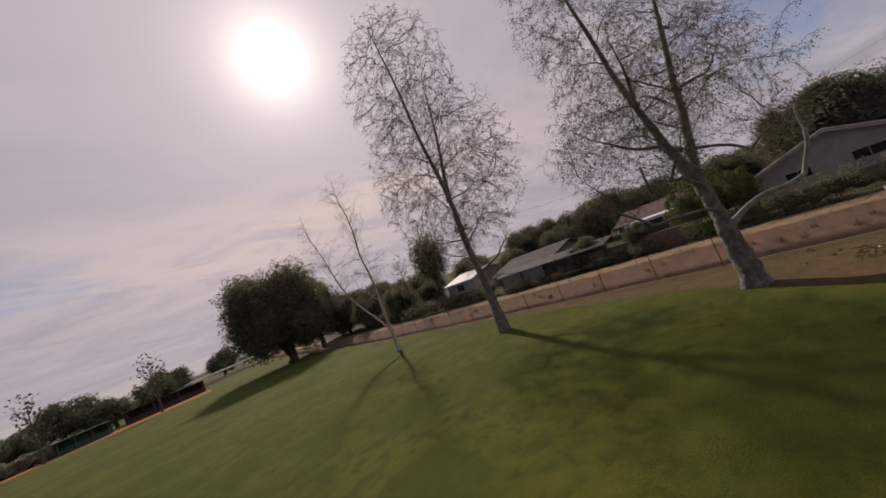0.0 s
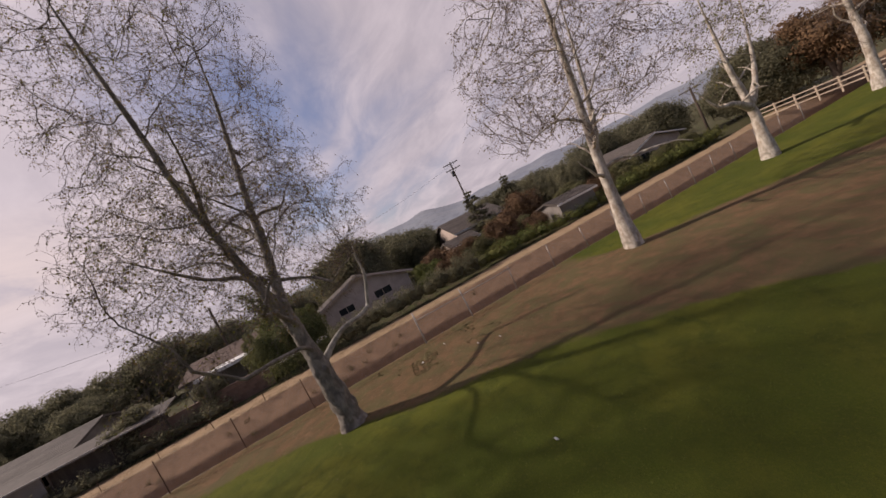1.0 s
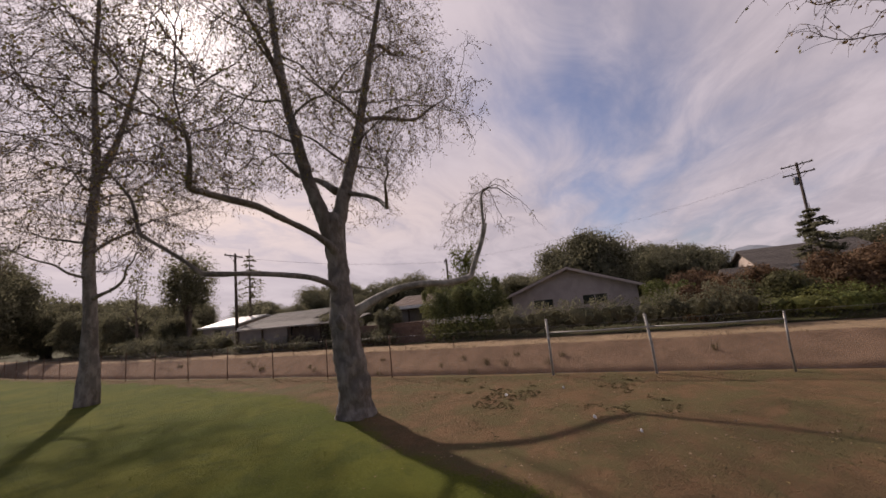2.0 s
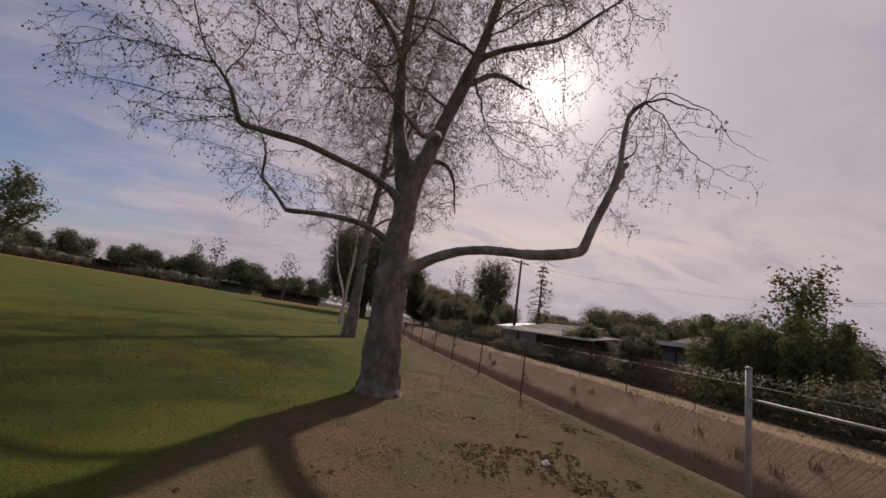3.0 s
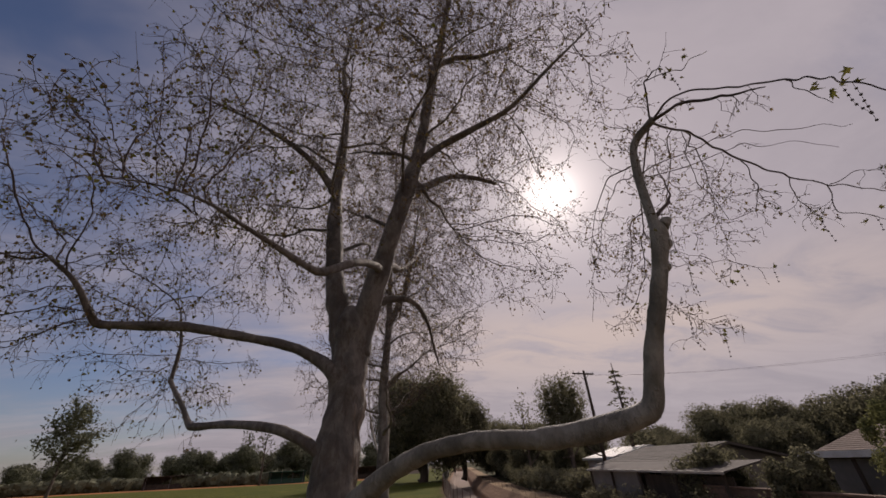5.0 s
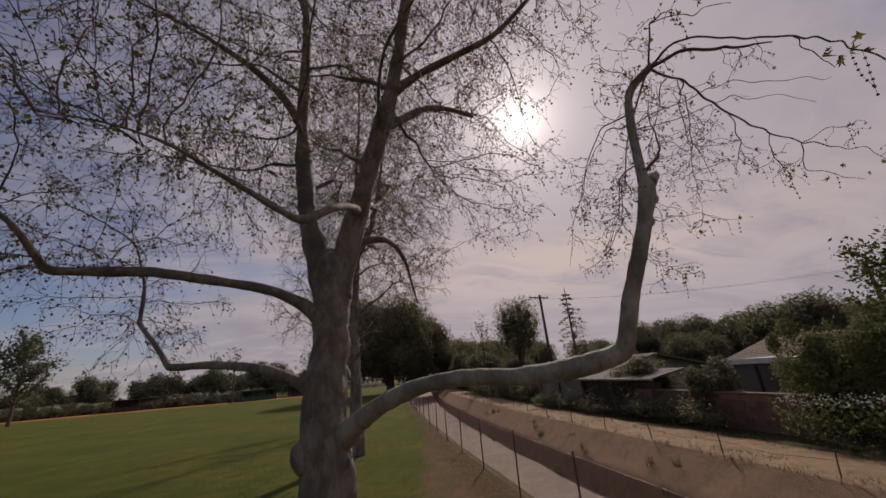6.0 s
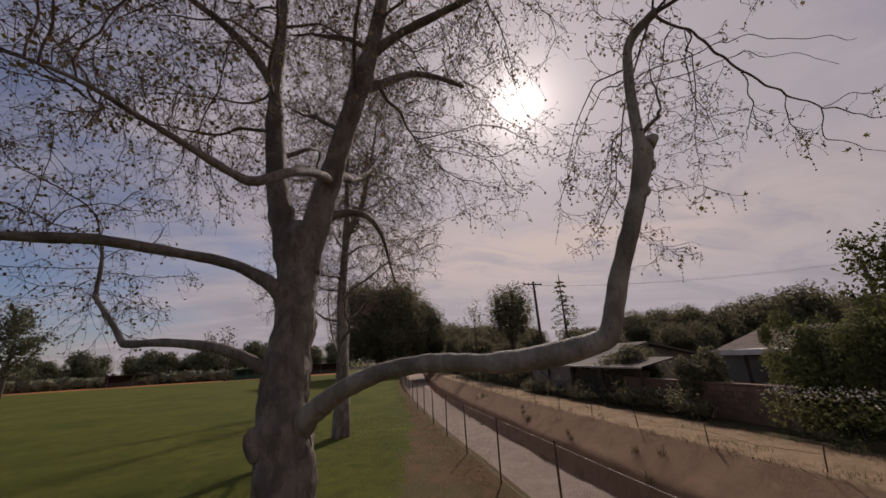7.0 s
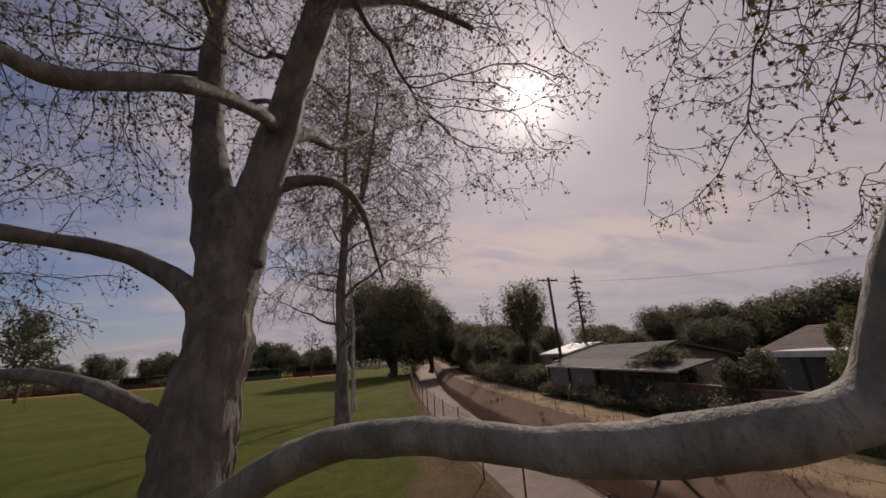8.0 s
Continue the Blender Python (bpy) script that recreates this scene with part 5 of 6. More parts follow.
def hedge(label, x0, x1, y0, y1, h, leaf, seed, density=60, size=0.09, name="hedge"):
    """A clipped hedge: a lumpy dense body and leaves all over it."""
    rng = random.Random(seed)
    ob = thing(name, label, "hedge", ((x0 + x1) / 2, (y0 + y1) / 2, 0.1))
    wx, wy = (x1 - x0) / 2, (y1 - y0) / 2
    n = max(2, int(wy * 2 / 0.7))
    L = []
    for i in range(n):
        y = -wy + 2 * wy * (i + 0.5) / n
        L.append((rng.uniform(-.25, .25) * wx, y + rng.uniform(-.3, .3), h * 0.5 * rng.uniform(0.85, 1.1), wx * 1.05, rng.uniform(0.7, 1.3), h * 0.56 * rng.uniform(0.85, 1.08)))
    body = list(L)
    for i in range(n * 5):
        x, y, z, rx, ry, rz = rng.choice(body)
        a, e = rng.uniform(0, 6.28), rng.uniform(-0.1, 1.45)
        q = rng.uniform(0.16, 0.36)
        L.append((x + rx * math.cos(a) * math.cos(e), y + ry * math.sin(a) * math.cos(e), z + rz * math.sin(e), q, q, q * rng.uniform(0.8, 1.5)))
    total = int(8.5 * density * (wy * 2) * (h + wx))
    bushes = max(2, round(wy * 2 / 1.8))
    for b in range(bushes):
        lo, hi = -wy + 2 * wy * b / bushes, -wy + 2 * wy * (b + 1) / bushes
        mine = [q for q in L if (lo <= q[1] or b == 0) and (q[1] < hi or b == bushes - 1)]
        inner = [q for q in body if (lo <= q[1] or b == 0) and (q[1] < hi or b == bushes - 1)]
        if not mine:
            continue
        v, f = leaf_cloud(rng, mine, total // bushes, size * 0.62, 0.34, 0.18)
        cv, cf = core(inner, 0.5) if inner else ([], [])
        geo = join((cv, cf), (v, f))
        geo = ([Vector((p.x, p.y, max(p.z, -0.12))) for p in geo[0]], geo[1])
        tagged(part("bush", geo, leaf, ob, "", False), kind="stuff")
    return ob


def blossom(label, x0, x1, y0, y1, z0, z1, seed, count):
    """Loose white flower heads among the leaves of a hedge."""
    rng = random.Random(seed)
    ob = thing("flowering_shrub", label, "shrub", ((x0 + x1) / 2, (y0 + y1) / 2, 0.1))
    wx, wy = (x1 - x0) / 2, (y1 - y0) / 2
    L = [(0.0, -wy + 2 * wy * (i + 0.5) / 7, (z0 + z1) / 2, wx, wy / 4, (z1 - z0) / 2 * rng.uniform(0.8, 1.2)) for i in range(7)]
    tagged(part("flowers", leaf_cloud(rng, L, count, 0.035, 0.5, 0.25), FLOWER, ob, "", False), kind="stuff")
    low = [(x, y, z * 0.55, rx * 0.85, ry, z * 0.55) for x, y, z, rx, ry, rz in L]
    tagged(part("foliage", leaf_cloud(rng, low, count * 4, 0.055, 0.4, 0.3), HEDGE_LEAF, ob, "", False), kind="stuff")
    for i in range(5):
        y = -wy + 2 * wy * (i + 0.5) / 5
        part("stem", tube([(0, y, -0.1), (0.05, y + 0.05, z0 * 0.6), (0.0, y + 0.1, z1 * 0.9)], [0.02, 0.014, 0.006], 6), TRUNK_DARK, ob)


# oaks at the end of the lawn
round_tree("oak", "huge dark evergreen oak with a dense rounded crown", (4.4, 68, 0), 9.0, 17.5, 2.2, OAK_LEAF, 3, 13000, 0.36, 18)
round_tree("oak", "dark evergreen oak behind the larger one", (12.5, 73, 0), 5.4, 14.0, 2.2, OAK_LEAF, 5, 5500, 0.34, 12)

# along the far side of the channel
hedge("dark clipped hedge along the far rim", 12.4, 13.8, -11.5, 0.4, 1.65, OAK_LEAF, 1, 42)
hedge("tall dense green hedge beside the porch", 14.1, 16.3, 0.4, 5.5, 3.3, HEDGE_LEAF, 2, 250, 0.09)
hedge("low dark ivy under the garden wall", 12.6, 13.6, 7.3, 13.0, 0.85, OAK_LEAF, 3, 40)
hedge("dark tangled shrubs below the long house", 12.3, 13.2, 13.2, 22.0, 0.75, OAK_LEAF, 8, 40)
hedge("bright green shrub border", 12.6, 14.4, -17.8, -11.8, 1.25, LIGHT_LEAF, 4, 40)
hedge("rank weeds before the outbuilding", 12.5, 13.2, -24.8, -18.0, 0.9, LIGHT_LEAF, 24, 30, 0.10)
hedge("straggling olive shrubs behind the rim", 12.8, 14.2, -40.0, -25.2, 1.3, LIGHT_LEAF, 14, 26, 0.12)
hedge("dark overgrown bank of ivy", 12.6, 15.2, 24.5, 42.0, 1.7, OAK_LEAF, 6, 16, 0.14)
hedge("dark thicket where the channel bends", 15.5, 18.5, 42.5, 58.0, 2.2, OAK_LEAF, 16, 12, 0.18)
blossom("shrub with small white flower heads by the hedge", 12.5, 13.4, 0.6, 4.9, 1.05, 1.45, 17, 420)


def garden_wall():
    """Weathered brown blocks in running bond, with a flat coping."""
    ob = thing("garden_wall", "low weathered brown block wall behind the channel's rim", "wall", (13.75, 0, 0.1))
    part("core", box(0.03, 0.17, 4.7, 12.6, -0.15, 1.22), MORTAR, ob, "grey mortar joints", False)
    part("coping", box(-0.03, 0.23, 4.65, 12.65, 1.222, 1.29, 0.012), BLOCK, ob, "", False)
    long = mesh_of("block", *box(0.0, 0.2, 0.0, 0.39, 0.0, 0.19, 0.008), BLOCK, False)
    for row in range(6):
        for k in range(20):
            y = 4.7 + 0.4 * k - (0.2 if row % 2 else 0.0)
            if y < 4.65 or y > 12.25:
                continue
            b = new("block", long)
            b.matrix_basis = pose(0, y, 0.2 * row + 0.01)
            b.parent = ob


garden_wall()

# ---- houses ----


def window(parent, x, y, z, w, h, face):
    """A framed window in a wall: face is the outward side, 'w' (-x) or 's' (-y)."""
    t = 0.05
    if face == "w":
        sides = [box(x - 0.03, x + 0.05, y - w / 2 - t, y - w / 2, z - t, z + h + t), box(x - 0.03, x + 0.05, y + w / 2, y + w / 2 + t, z - t, z + h + t),
                 box(x - 0.03, x + 0.05, y - w / 2, y + w / 2, z - t, z), box(x - 0.03, x + 0.05, y - w / 2, y + w / 2, z + h, z + h + t),
                 box(x - 0.025, x + 0.04, y - 0.02, y + 0.02, z, z + h)]
        panes = [box(x - 0.008, x + 0.02, y - w / 2, y - 0.02, z, z + h), box(x - 0.008, x + 0.02, y + 0.02, y + w / 2, z, z + h)]
        sill = box(x - 0.08, x - 0.03, y - w / 2 - 0.08, y + w / 2 + 0.08, z - t - 0.05, z - t)
    else:
        sides = [box(x - w / 2 - t, x - w / 2, y - 0.03, y + 0.05, z - t, z + h + t), box(x + w / 2, x + w / 2 + t, y - 0.03, y + 0.05, z - t, z + h + t),
                 box(x - w / 2, x + w / 2, y - 0.03, y + 0.05, z - t, z), box(x - w / 2, x + w / 2, y - 0.03, y + 0.05, z + h, z + h + t),
                 box(x - 0.02, x + 0.02, y - 0.025, y + 0.04, z, z + h)]
        panes = [box(x - w / 2, x - 0.02, y - 0.008, y + 0.02, z, z + h), box(x + 0.02, x + w / 2, y - 0.008, y + 0.02, z, z + h)]
        sill = box(x - w / 2 - 0.08, x + w / 2 + 0.08, y - 0.08, y - 0.03, z - t - 0.05, z - t)
    win = part("window", join(*sides), STUCCO, parent, "", False)
    part("sill", sill, STUCCO, win, "", False)
    for p in panes:
        part("pane", p, GLASS, win, "dark reflecting glass", False)


def gable_roof(x0, x1, y0, y1, eave, ridge, over, along, thick=0.14):
    """Two pitched slabs; along is the ridge's direction, 'x' or 'y'."""
    out = []
    if along == "x":
        mid, half = (y0 + y1) / 2, (y1 - y0) / 2
        drop = (ridge - eave) / half
        for s in (1, -1):
            e = mid + s * (half + over)
            ze = eave - drop * over
            out.append(([(x0 - over, mid, ridge), (x1 + over, mid, ridge), (x1 + over, e, ze), (x0 - over, e, ze),
                         (x0 - over, mid, ridge + thick), (x1 + over, mid, ridge + thick), (x1 + over, e, ze + thick), (x0 - over, e, ze + thick)],
                        [(0, 1, 2, 3), (7, 6, 5, 4), (0, 4, 5, 1), (1, 5, 6, 2), (2, 6, 7, 3), (3, 7, 4, 0)]))
    else:
        mid, half = (x0 + x1) / 2, (x1 - x0) / 2
        drop = (ridge - eave) / half
        for s in (1, -1):
            e = mid + s * (half + over)
            ze = eave - drop * over
            out.append(([(mid, y0 - over, ridge), (mid, y1 + over, ridge), (e, y1 + over, ze), (e, y0 - over, ze),
                         (mid, y0 - over, ridge + thick), (mid, y1 + over, ridge + thick), (e, y1 + over, ze + thick), (e, y0 - over, ze + thick)],
                        [(0, 1, 2, 3), (7, 6, 5, 4), (0, 4, 5, 1), (1, 5, 6, 2), (2, 6, 7, 3), (3, 7, 4, 0)]))
    return out


def shingles(parent, x0, x1, y0, y1, eave, ridge, over, along, material, rows=14):
    """Overlapping courses laid on a roof, one raised strip a course."""
    geos = []
    if along == "x":
        mid, half = (y0 + y1) / 2, (y1 - y0) / 2
        for s in (1, -1):
            for i in range(rows):
                ta, tb = i / rows, (i + 1) / rows
                ya, yb = mid + s * (half + over) * ta, mid + s * (half + over) * tb
                drop = (ridge - eave) / half
                za, zb = ridge - drop * (half + over) * ta + 0.15, ridge - drop * (half + over) * tb + 0.166
                geos.append(([(x0 - over, ya, za), (x1 + over, ya, za), (x1 + over, yb, zb), (x0 - over, yb, zb), (x0 - over, yb, zb - 0.025), (x1 + over, yb, zb - 0.025)],
                             [(0, 1, 2, 3), (3, 2, 5, 4)]))
    else:
        mid, half = (x0 + x1) / 2, (x1 - x0) / 2
        for s in (1, -1):
            for i in range(rows):
                ta, tb = i / rows, (i + 1) / rows
                xa, xb = mid + s * (half + over) * ta, mid + s * (half + over) * tb
                drop = (ridge - eave) / half
                za, zb = ridge - drop * (half + over) * ta + 0.15, ridge - drop * (half + over) * tb + 0.166
                geos.append(([(xa, y0 - over, za), (xa, y1 + over, za), (xb, y1 + over, zb), (xb, y0 - over, zb), (xb, y0 - over, zb - 0.025), (xb, y1 + over, zb - 0.025)],
                             [(0, 1, 2, 3), (3, 2, 5, 4)]))
    for g in geos:
        part("shingle_course", g, material, parent, "", False)


def house(label, x0, x1, y0, y1, eave, ridge, along, wall, roof, windows=(), over=0.45, chimney=None, trim=WHITE):
    ob = thing("house", label, "house", (0, 0, 0.1))
    t = 0.2
    part("wall", box(x0, x0 + t, y0, y1, -0.2, eave), wall, ob, "", False)
    part("wall", box(x1 - t, x1, y0, y1, -0.2, eave), wall, ob, "", False)
    part("wall", box(x0 + t, x1 - t, y0, y0 + t, -0.2, eave), wall, ob, "", False)
    part("wall", box(x0 + t, x1 - t, y1 - t, y1, -0.2, eave), wall, ob, "", False)
    if along == "x":
        m = (y0 + y1) / 2
        for x in (x0, x1 - t):
            part("gable", ([(x, y0, eave), (x, y1, eave), (x, m, ridge), (x + t, y0, eave), (x + t, y1, eave), (x + t, m, ridge)],
                           [(0, 1, 2), (5, 4, 3), (0, 2, 5, 3), (1, 4, 5, 2), (0, 3, 4, 1)]), wall, ob, "", False)
            for s in (y0, y1):
                e = s + (over if s == y1 else -over)
                ze = eave - (ridge - eave) / ((y1 - y0) / 2) * over
                xx = x0 - over if x == x0 else x1 + over - 0.04
                part("fascia", ([(xx, m, ridge - 0.04), (xx, e, ze - 0.04), (xx, e, ze + 0.13), (xx, m, ridge + 0.13), (xx - 0.03, m, ridge - 0.04), (xx - 0.03, e, ze - 0.04), (xx - 0.03, e, ze + 0.13), (xx - 0.03, m, ridge + 0.13)],
                                [(0, 1, 2, 3), (7, 6, 5, 4), (0, 4, 5, 1), (2, 6, 7, 3), (1, 5, 6, 2), (0, 3, 7, 4)]), trim, ob, "", False)
    else:
        m = (x0 + x1) / 2
        for y in (y0, y1 - t):
            part("gable", ([(x0, y, eave), (x1, y, eave), (m, y, ridge), (x0, y + t, eave), (x1, y + t, eave), (m, y + t, ridge)],
                           [(0, 1, 2), (5, 4, 3), (0, 2, 5, 3), (1, 4, 5, 2), (0, 3, 4, 1)]), wall, ob, "", False)
        ze = eave - (ridge - eave) / ((x1 - x0) / 2) * over
        part("fascia", box(x0 - over - 0.04, x0 - over, y0 - over, y1 + over, ze - 0.06, ze + 0.12), trim, ob, "", False)
    slabs = gable_roof(x0, x1, y0, y1, eave, ridge, over, along)
    for s in slabs:
        r = part("roof", s, roof, ob, "", False)
    shingles(r, x0, x1, y0, y1, eave, ridge, over, along, roof)
    for w in windows:
        window(ob, *w)
    if chimney:
        cx, cy, top = chimney
        c = part("chimney", box(cx - 0.3, cx + 0.3, cy - 0.3, cy + 0.3, eave, top), STUCCO, ob, "", False)
        part("chimney_cap", box(cx - 0.36, cx + 0.36, cy - 0.36, cy + 0.36, top, top + 0.08), STUCCO_GREY, c, "", False)
    return ob


house("low stucco house with its grey gable to the channel", 19.5, 31.0, -7.2, 1.0, 2.25, 3.75, "x", STUCCO, SHINGLE,
      [(19.5, -4.6, 1.25, 1.5, 0.6, "w"), (19.5, -1.2, 1.25, 1.3, 0.55, "w")], 0.5, None, STUCCO)
house("long single-storey house with a brown-grey shingle roof", 15.6, 23.0, 17.2, 24.2, 2.0, 2.85, "y", STUCCO_GREY, SHINGLE,
      [(15.6, 18.6, 0.9, 1.2, 0.8, "w"), (15.6, 21.5, 1.0, 1.4, 0.9, "w"), (18.5, 17.2, 0.9, 1.2, 0.8, "s")], 0.6)
house("brown-roofed house with a pale porch in front", 19.4, 26.0, 6.2, 11.6, 2.2, 3.15, "y", STUCCO_GREY, SHINGLE_RED, (), 0.3, None, DARK_WOOD)
house("low grey outbuilding with a pale roof edge", 13.6, 16.8, -24.0, -20.2, 1.7, 2.05, "y", STUCCO_GREY, SHINGLE, (), 0.3)
house("small grey house among trees to the north", 17.0, 25.0, -40.0, -32.5, 2.3, 3.3, "x", STUCCO, SHINGLE,
      [(17.0, -37.5, 1.0, 1.4, 0.9, "w"), (17.0, -34.5, 1.0, 1.2, 0.9, "w")], 0.5)
house("low pale garage behind the shrubs", 22.5, 26.0, -16.0, -13.0, 1.9, 2.5, "y", STUCCO, SHINGLE, (), 0.3)
house("distant pale house with a grey roof", 34.0, 44.0, -26.0, -18.0, 2.6, 4.4, "y", STUCCO, SHINGLE, [(34.0, -22.0, 1.1, 1.6, 0.9, "w")], 0.4)
house("distant low house behind the utility pole", 22.0, 30.0, 35.0, 41.0, 2.3, 3.2, "y", STUCCO, METAL_ROOF, [(22.0, 38.0, 1.0, 1.4, 0.9, "w")], 0.4)


def porch():
    ob = thing("porch_roof", "flat white patio roof on slim posts", "porch", (0, 0, 0.1))
    part("roof", box(16.2, 19.3, 6.4, 9.7, 2.22, 2.34, 0.02), METAL_ROOF, ob, "", False)
    part("fascia", box(16.12, 16.2, 6.35, 9.75, 2.16, 2.38), WHITE, ob, "", False)
    for y in (6.6, 8.0, 9.5):
        part("post", box(16.35, 16.45, y - 0.05, y + 0.05, -0.1, 2.22, 0.01), DARK_WOOD, ob, "", False)
    for k in range(9):
        part("rafter", box(16.3, 19.2, 6.5 + 0.38 * k, 6.55 + 0.38 * k, 2.1, 2.22), DARK_WOOD, ob, "", False)


porch()


def lean_to():
    ob = thing("lean_to", "dark open lean-to with junk under a pale edge", "shed", (0, 0, 0.1))
    v = [(13.4, 10.6, 1.75), (15.4, 10.6, 2.1), (15.4, 22.8, 2.1), (13.4, 22.8, 1.75)]
    w = [(x, y, z + 0.06) for x, y, z in v]
    part("roof", (v + w, [(3, 2, 1, 0), (4, 5, 6, 7), (0, 1, 5, 4), (1, 2, 6, 5), (2, 3, 7, 6), (3, 0, 4, 7)]), SHINGLE, ob, "", False)
    part("fascia", box(13.34, 13.4, 10.55, 22.85, 1.72, 1.81), PIPE, ob, "pale metal edge", False)
    for y in (10.8, 13.8, 16.8, 19.8, 22.6):
        part("post", box(13.46, 13.56, y - 0.05, y + 0.05, -0.1, 1.78), DARK_WOOD, ob, "", False)
    part("back_panel", box(13.6, 13.66, 17.2, 22.6, -0.1, 1.7), STUCCO_GREY, ob, "pale grey panel wall", False)
    part("back_panel", box(13.9, 13.96, 10.8, 17.0, -0.1, 1.6), DARK_WOOD, ob, "dark board wall", False)


lean_to()


def junk(name, label, category, at, turn, geos, materials):
    ob = thing(name, label, category, at, turn)
    for (n, g), m in zip(geos, materials):
        part(n, g, m, ob, "", False)


junk("garden_table", "pale plastic garden table by the porch", "table", (15.0, 6.9, 0.1), 10,
     [("tabletop", box(-0.7, 0.7, -0.4, 0.4, 0.70, 0.74, 0.01))] + [("leg", box(sx * 0.6 - 0.03, sx * 0.6 + 0.03, sy * 0.32 - 0.03, sy * 0.32 + 0.03, 0, 0.7)) for sx in (-1, 1) for sy in (-1, 1)],
     [WHITE] * 5)
junk("plank_stack", "stack of pale weathered planks", "planks", (14.8, 9.8, 0.1), 82,
     [("plank", box(-1.4, 1.4, -0.3 + 0.1 * (i % 3), -0.12 + 0.1 * (i % 3), 0.06 * i, 0.06 * i + 0.05)) for i in range(6)], [FENCE_WOOD] * 6)
junk("garden_rail", "thin pale handrail in the yard", "rail", (14.5, 8.3, 0.1), 78,
     [("rail", box(-1.6, 1.6, -0.025, 0.025, 0.72, 0.78))] + [("post", box(x - 0.03, x + 0.03, -0.03, 0.03, -0.1, 0.72)) for x in (-1.55, 0.0, 1.55)], [PIPE] * 4)


def board_fence():
    """A pale post-and-rail fence at the north end of the park."""
    ob = thing("rail_fence", "pale timber post-and-rail fence across the lawn's end", "fence", (0, 0, 0))
    for k in range(7):
        a = Vector((3.2 + 1.35 * k, -44.5 + 0.35 * k, 0))
        part("post", box(a.x - 0.06, a.x + 0.06, a.y - 0.06, a.y + 0.06, -0.1, 1.25, 0.01), FENCE_WOOD, ob, "", False)
        if k < 6:
            b = Vector((3.2 + 1.35 * (k + 1), -44.5 + 0.35 * (k + 1), 0))
            for z in (0.35, 0.75, 1.12):
                part("rail", tube([a + Vector((0, 0.07, z)), b + Vector((0, 0.07, z))], [0.06, 0.06], 4), FENCE_WOOD, ob, "", False)
    wall = thing("block_wall", "low cream masonry wall behind the rail fence", "wall", (0, 0, 0))
    part("wall", box(-3.0, 3.0, -47.2, -47.0, -0.1, 1.1), STUCCO, wall, "", False)
    part("coping", box(-3.05, 3.05, -47.26, -46.94, 1.1, 1.18), WHITE, wall, "", False)


board_fence()

# ---- poles and wires ----


def utility_pole(at, h, turn, label, arms=1, lean=0.0, transformer=False):
    ob = thing("utility_pole", label, "pole", at, turn)
    part("pole", tube([(0, 0, -0.3), (lean * 0.5, 0, h * 0.5), (lean, 0, h)], [0.16, 0.14, 0.11], 12), POLE_WOOD, ob)
    for k in range(arms):
        z = h - 0.25 - 0.9 * k
        arm = part("crossarm", box(lean - 1.2, lean + 1.2, 0.1, 0.2, z - 0.06, z + 0.06, 0.008), POLE_WOOD, ob, "", False)
        for x in (-1.1, -0.45, 0.45, 1.1):
            part("insulator", tube([(lean + x, 0.15, z + 0.06), (lean + x, 0.15, z + 0.14), (lean + x, 0.15, z + 0.2)], [0.03, 0.05, 0.02], 8), PIPE, arm)
        for s in (-1, 1):
            part("brace", tube([(lean, 0.12, z - 0.6), (lean + s * 0.6, 0.15, z - 0.05)], [0.02, 0.02], 6), POLE_WOOD, ob)
    if transformer:
        part("transformer", tube([(lean + 0.32, 0, h - 2.2), (lean + 0.32, 0, h - 2.15), (lean + 0.32, 0, h - 1.45), (lean + 0.32, 0, h - 1.38)], [0.17, 0.22, 0.22, 0.14], 12), LAMP_GREY, ob)


utility_pole((18.0, 29.0, 0.1), 9.6, 12, "dark wooden utility pole with one crossarm", 1, -0.15)
utility_pole((40.0, -24.0, 0.1), 12.6, 60, "tall dark utility pole with a transformer", 2, -0.2, True)
utility_pole((33.0, 12.0, 0.1), 7.6, 30, "leaning dark utility pole behind the hedge", 1, -0.5)
utility_pole((15.5, -42.0, 0.1), 6.0, 0, "slim rust-brown pole among the northern trees", 1, 0.1)


def wire(a, b, sag, label):
    a, b = Vector(a), Vector(b)
    pts = []
    for i in range(17):
        t = i / 16
        pts.append(a.lerp(b, t) - Vector((0, 0, sag * 4 * t * (1 - t))))
    ob = part("power_line", tube(pts, [0.006] * 17, 4), POLE_WOOD)
    tagged(ob, label, "cable", "power lines")


for dx in (-1.0, 1.0):
    wire((33.0 + dx * 0.5, 12.0, 7.4), (18.0 + dx, 29.0, 9.3), 0.5, "thin sagging power line between the poles")
    wire((33.0 + dx * 0.5, 12.0, 7.4), (40.0 + dx * 0.4, -24.0, 12.2), 1.0, "thin sagging power line above the roofs")


def floodlight(at, h, turn, tilt=0.0):
    ob = thing("floodlight_pole", "tall grey sports-field floodlight pole", "lamp pole", at, turn, "floodlights round the field")
    part("pole", tube([(0, 0, -0.3), (0, 0, h)], [0.24, 0.13], 10), LAMP_GREY, ob)
    bar = part("crossbar", box(-1.6, 1.6, -0.1, 0.1, h - 0.1, h + 0.1), LAMP_GREY, ob, "", False)
    for x in (-1.4, -0.5, 0.5, 1.4):
        part("lamp_head", box(x - 0.32, x + 0.32, -0.55, -0.12, h - 0.15, h + 0.4, 0.06), LAMP_GREY, bar, "", False)


floodlight((-91.5, 78.5, 0), 14.0, 40)
floodlight((-98.8, 69.6, 0), 18.0, 45)
floodlight((-109.8, 52.4, 0), 23.0, 55)

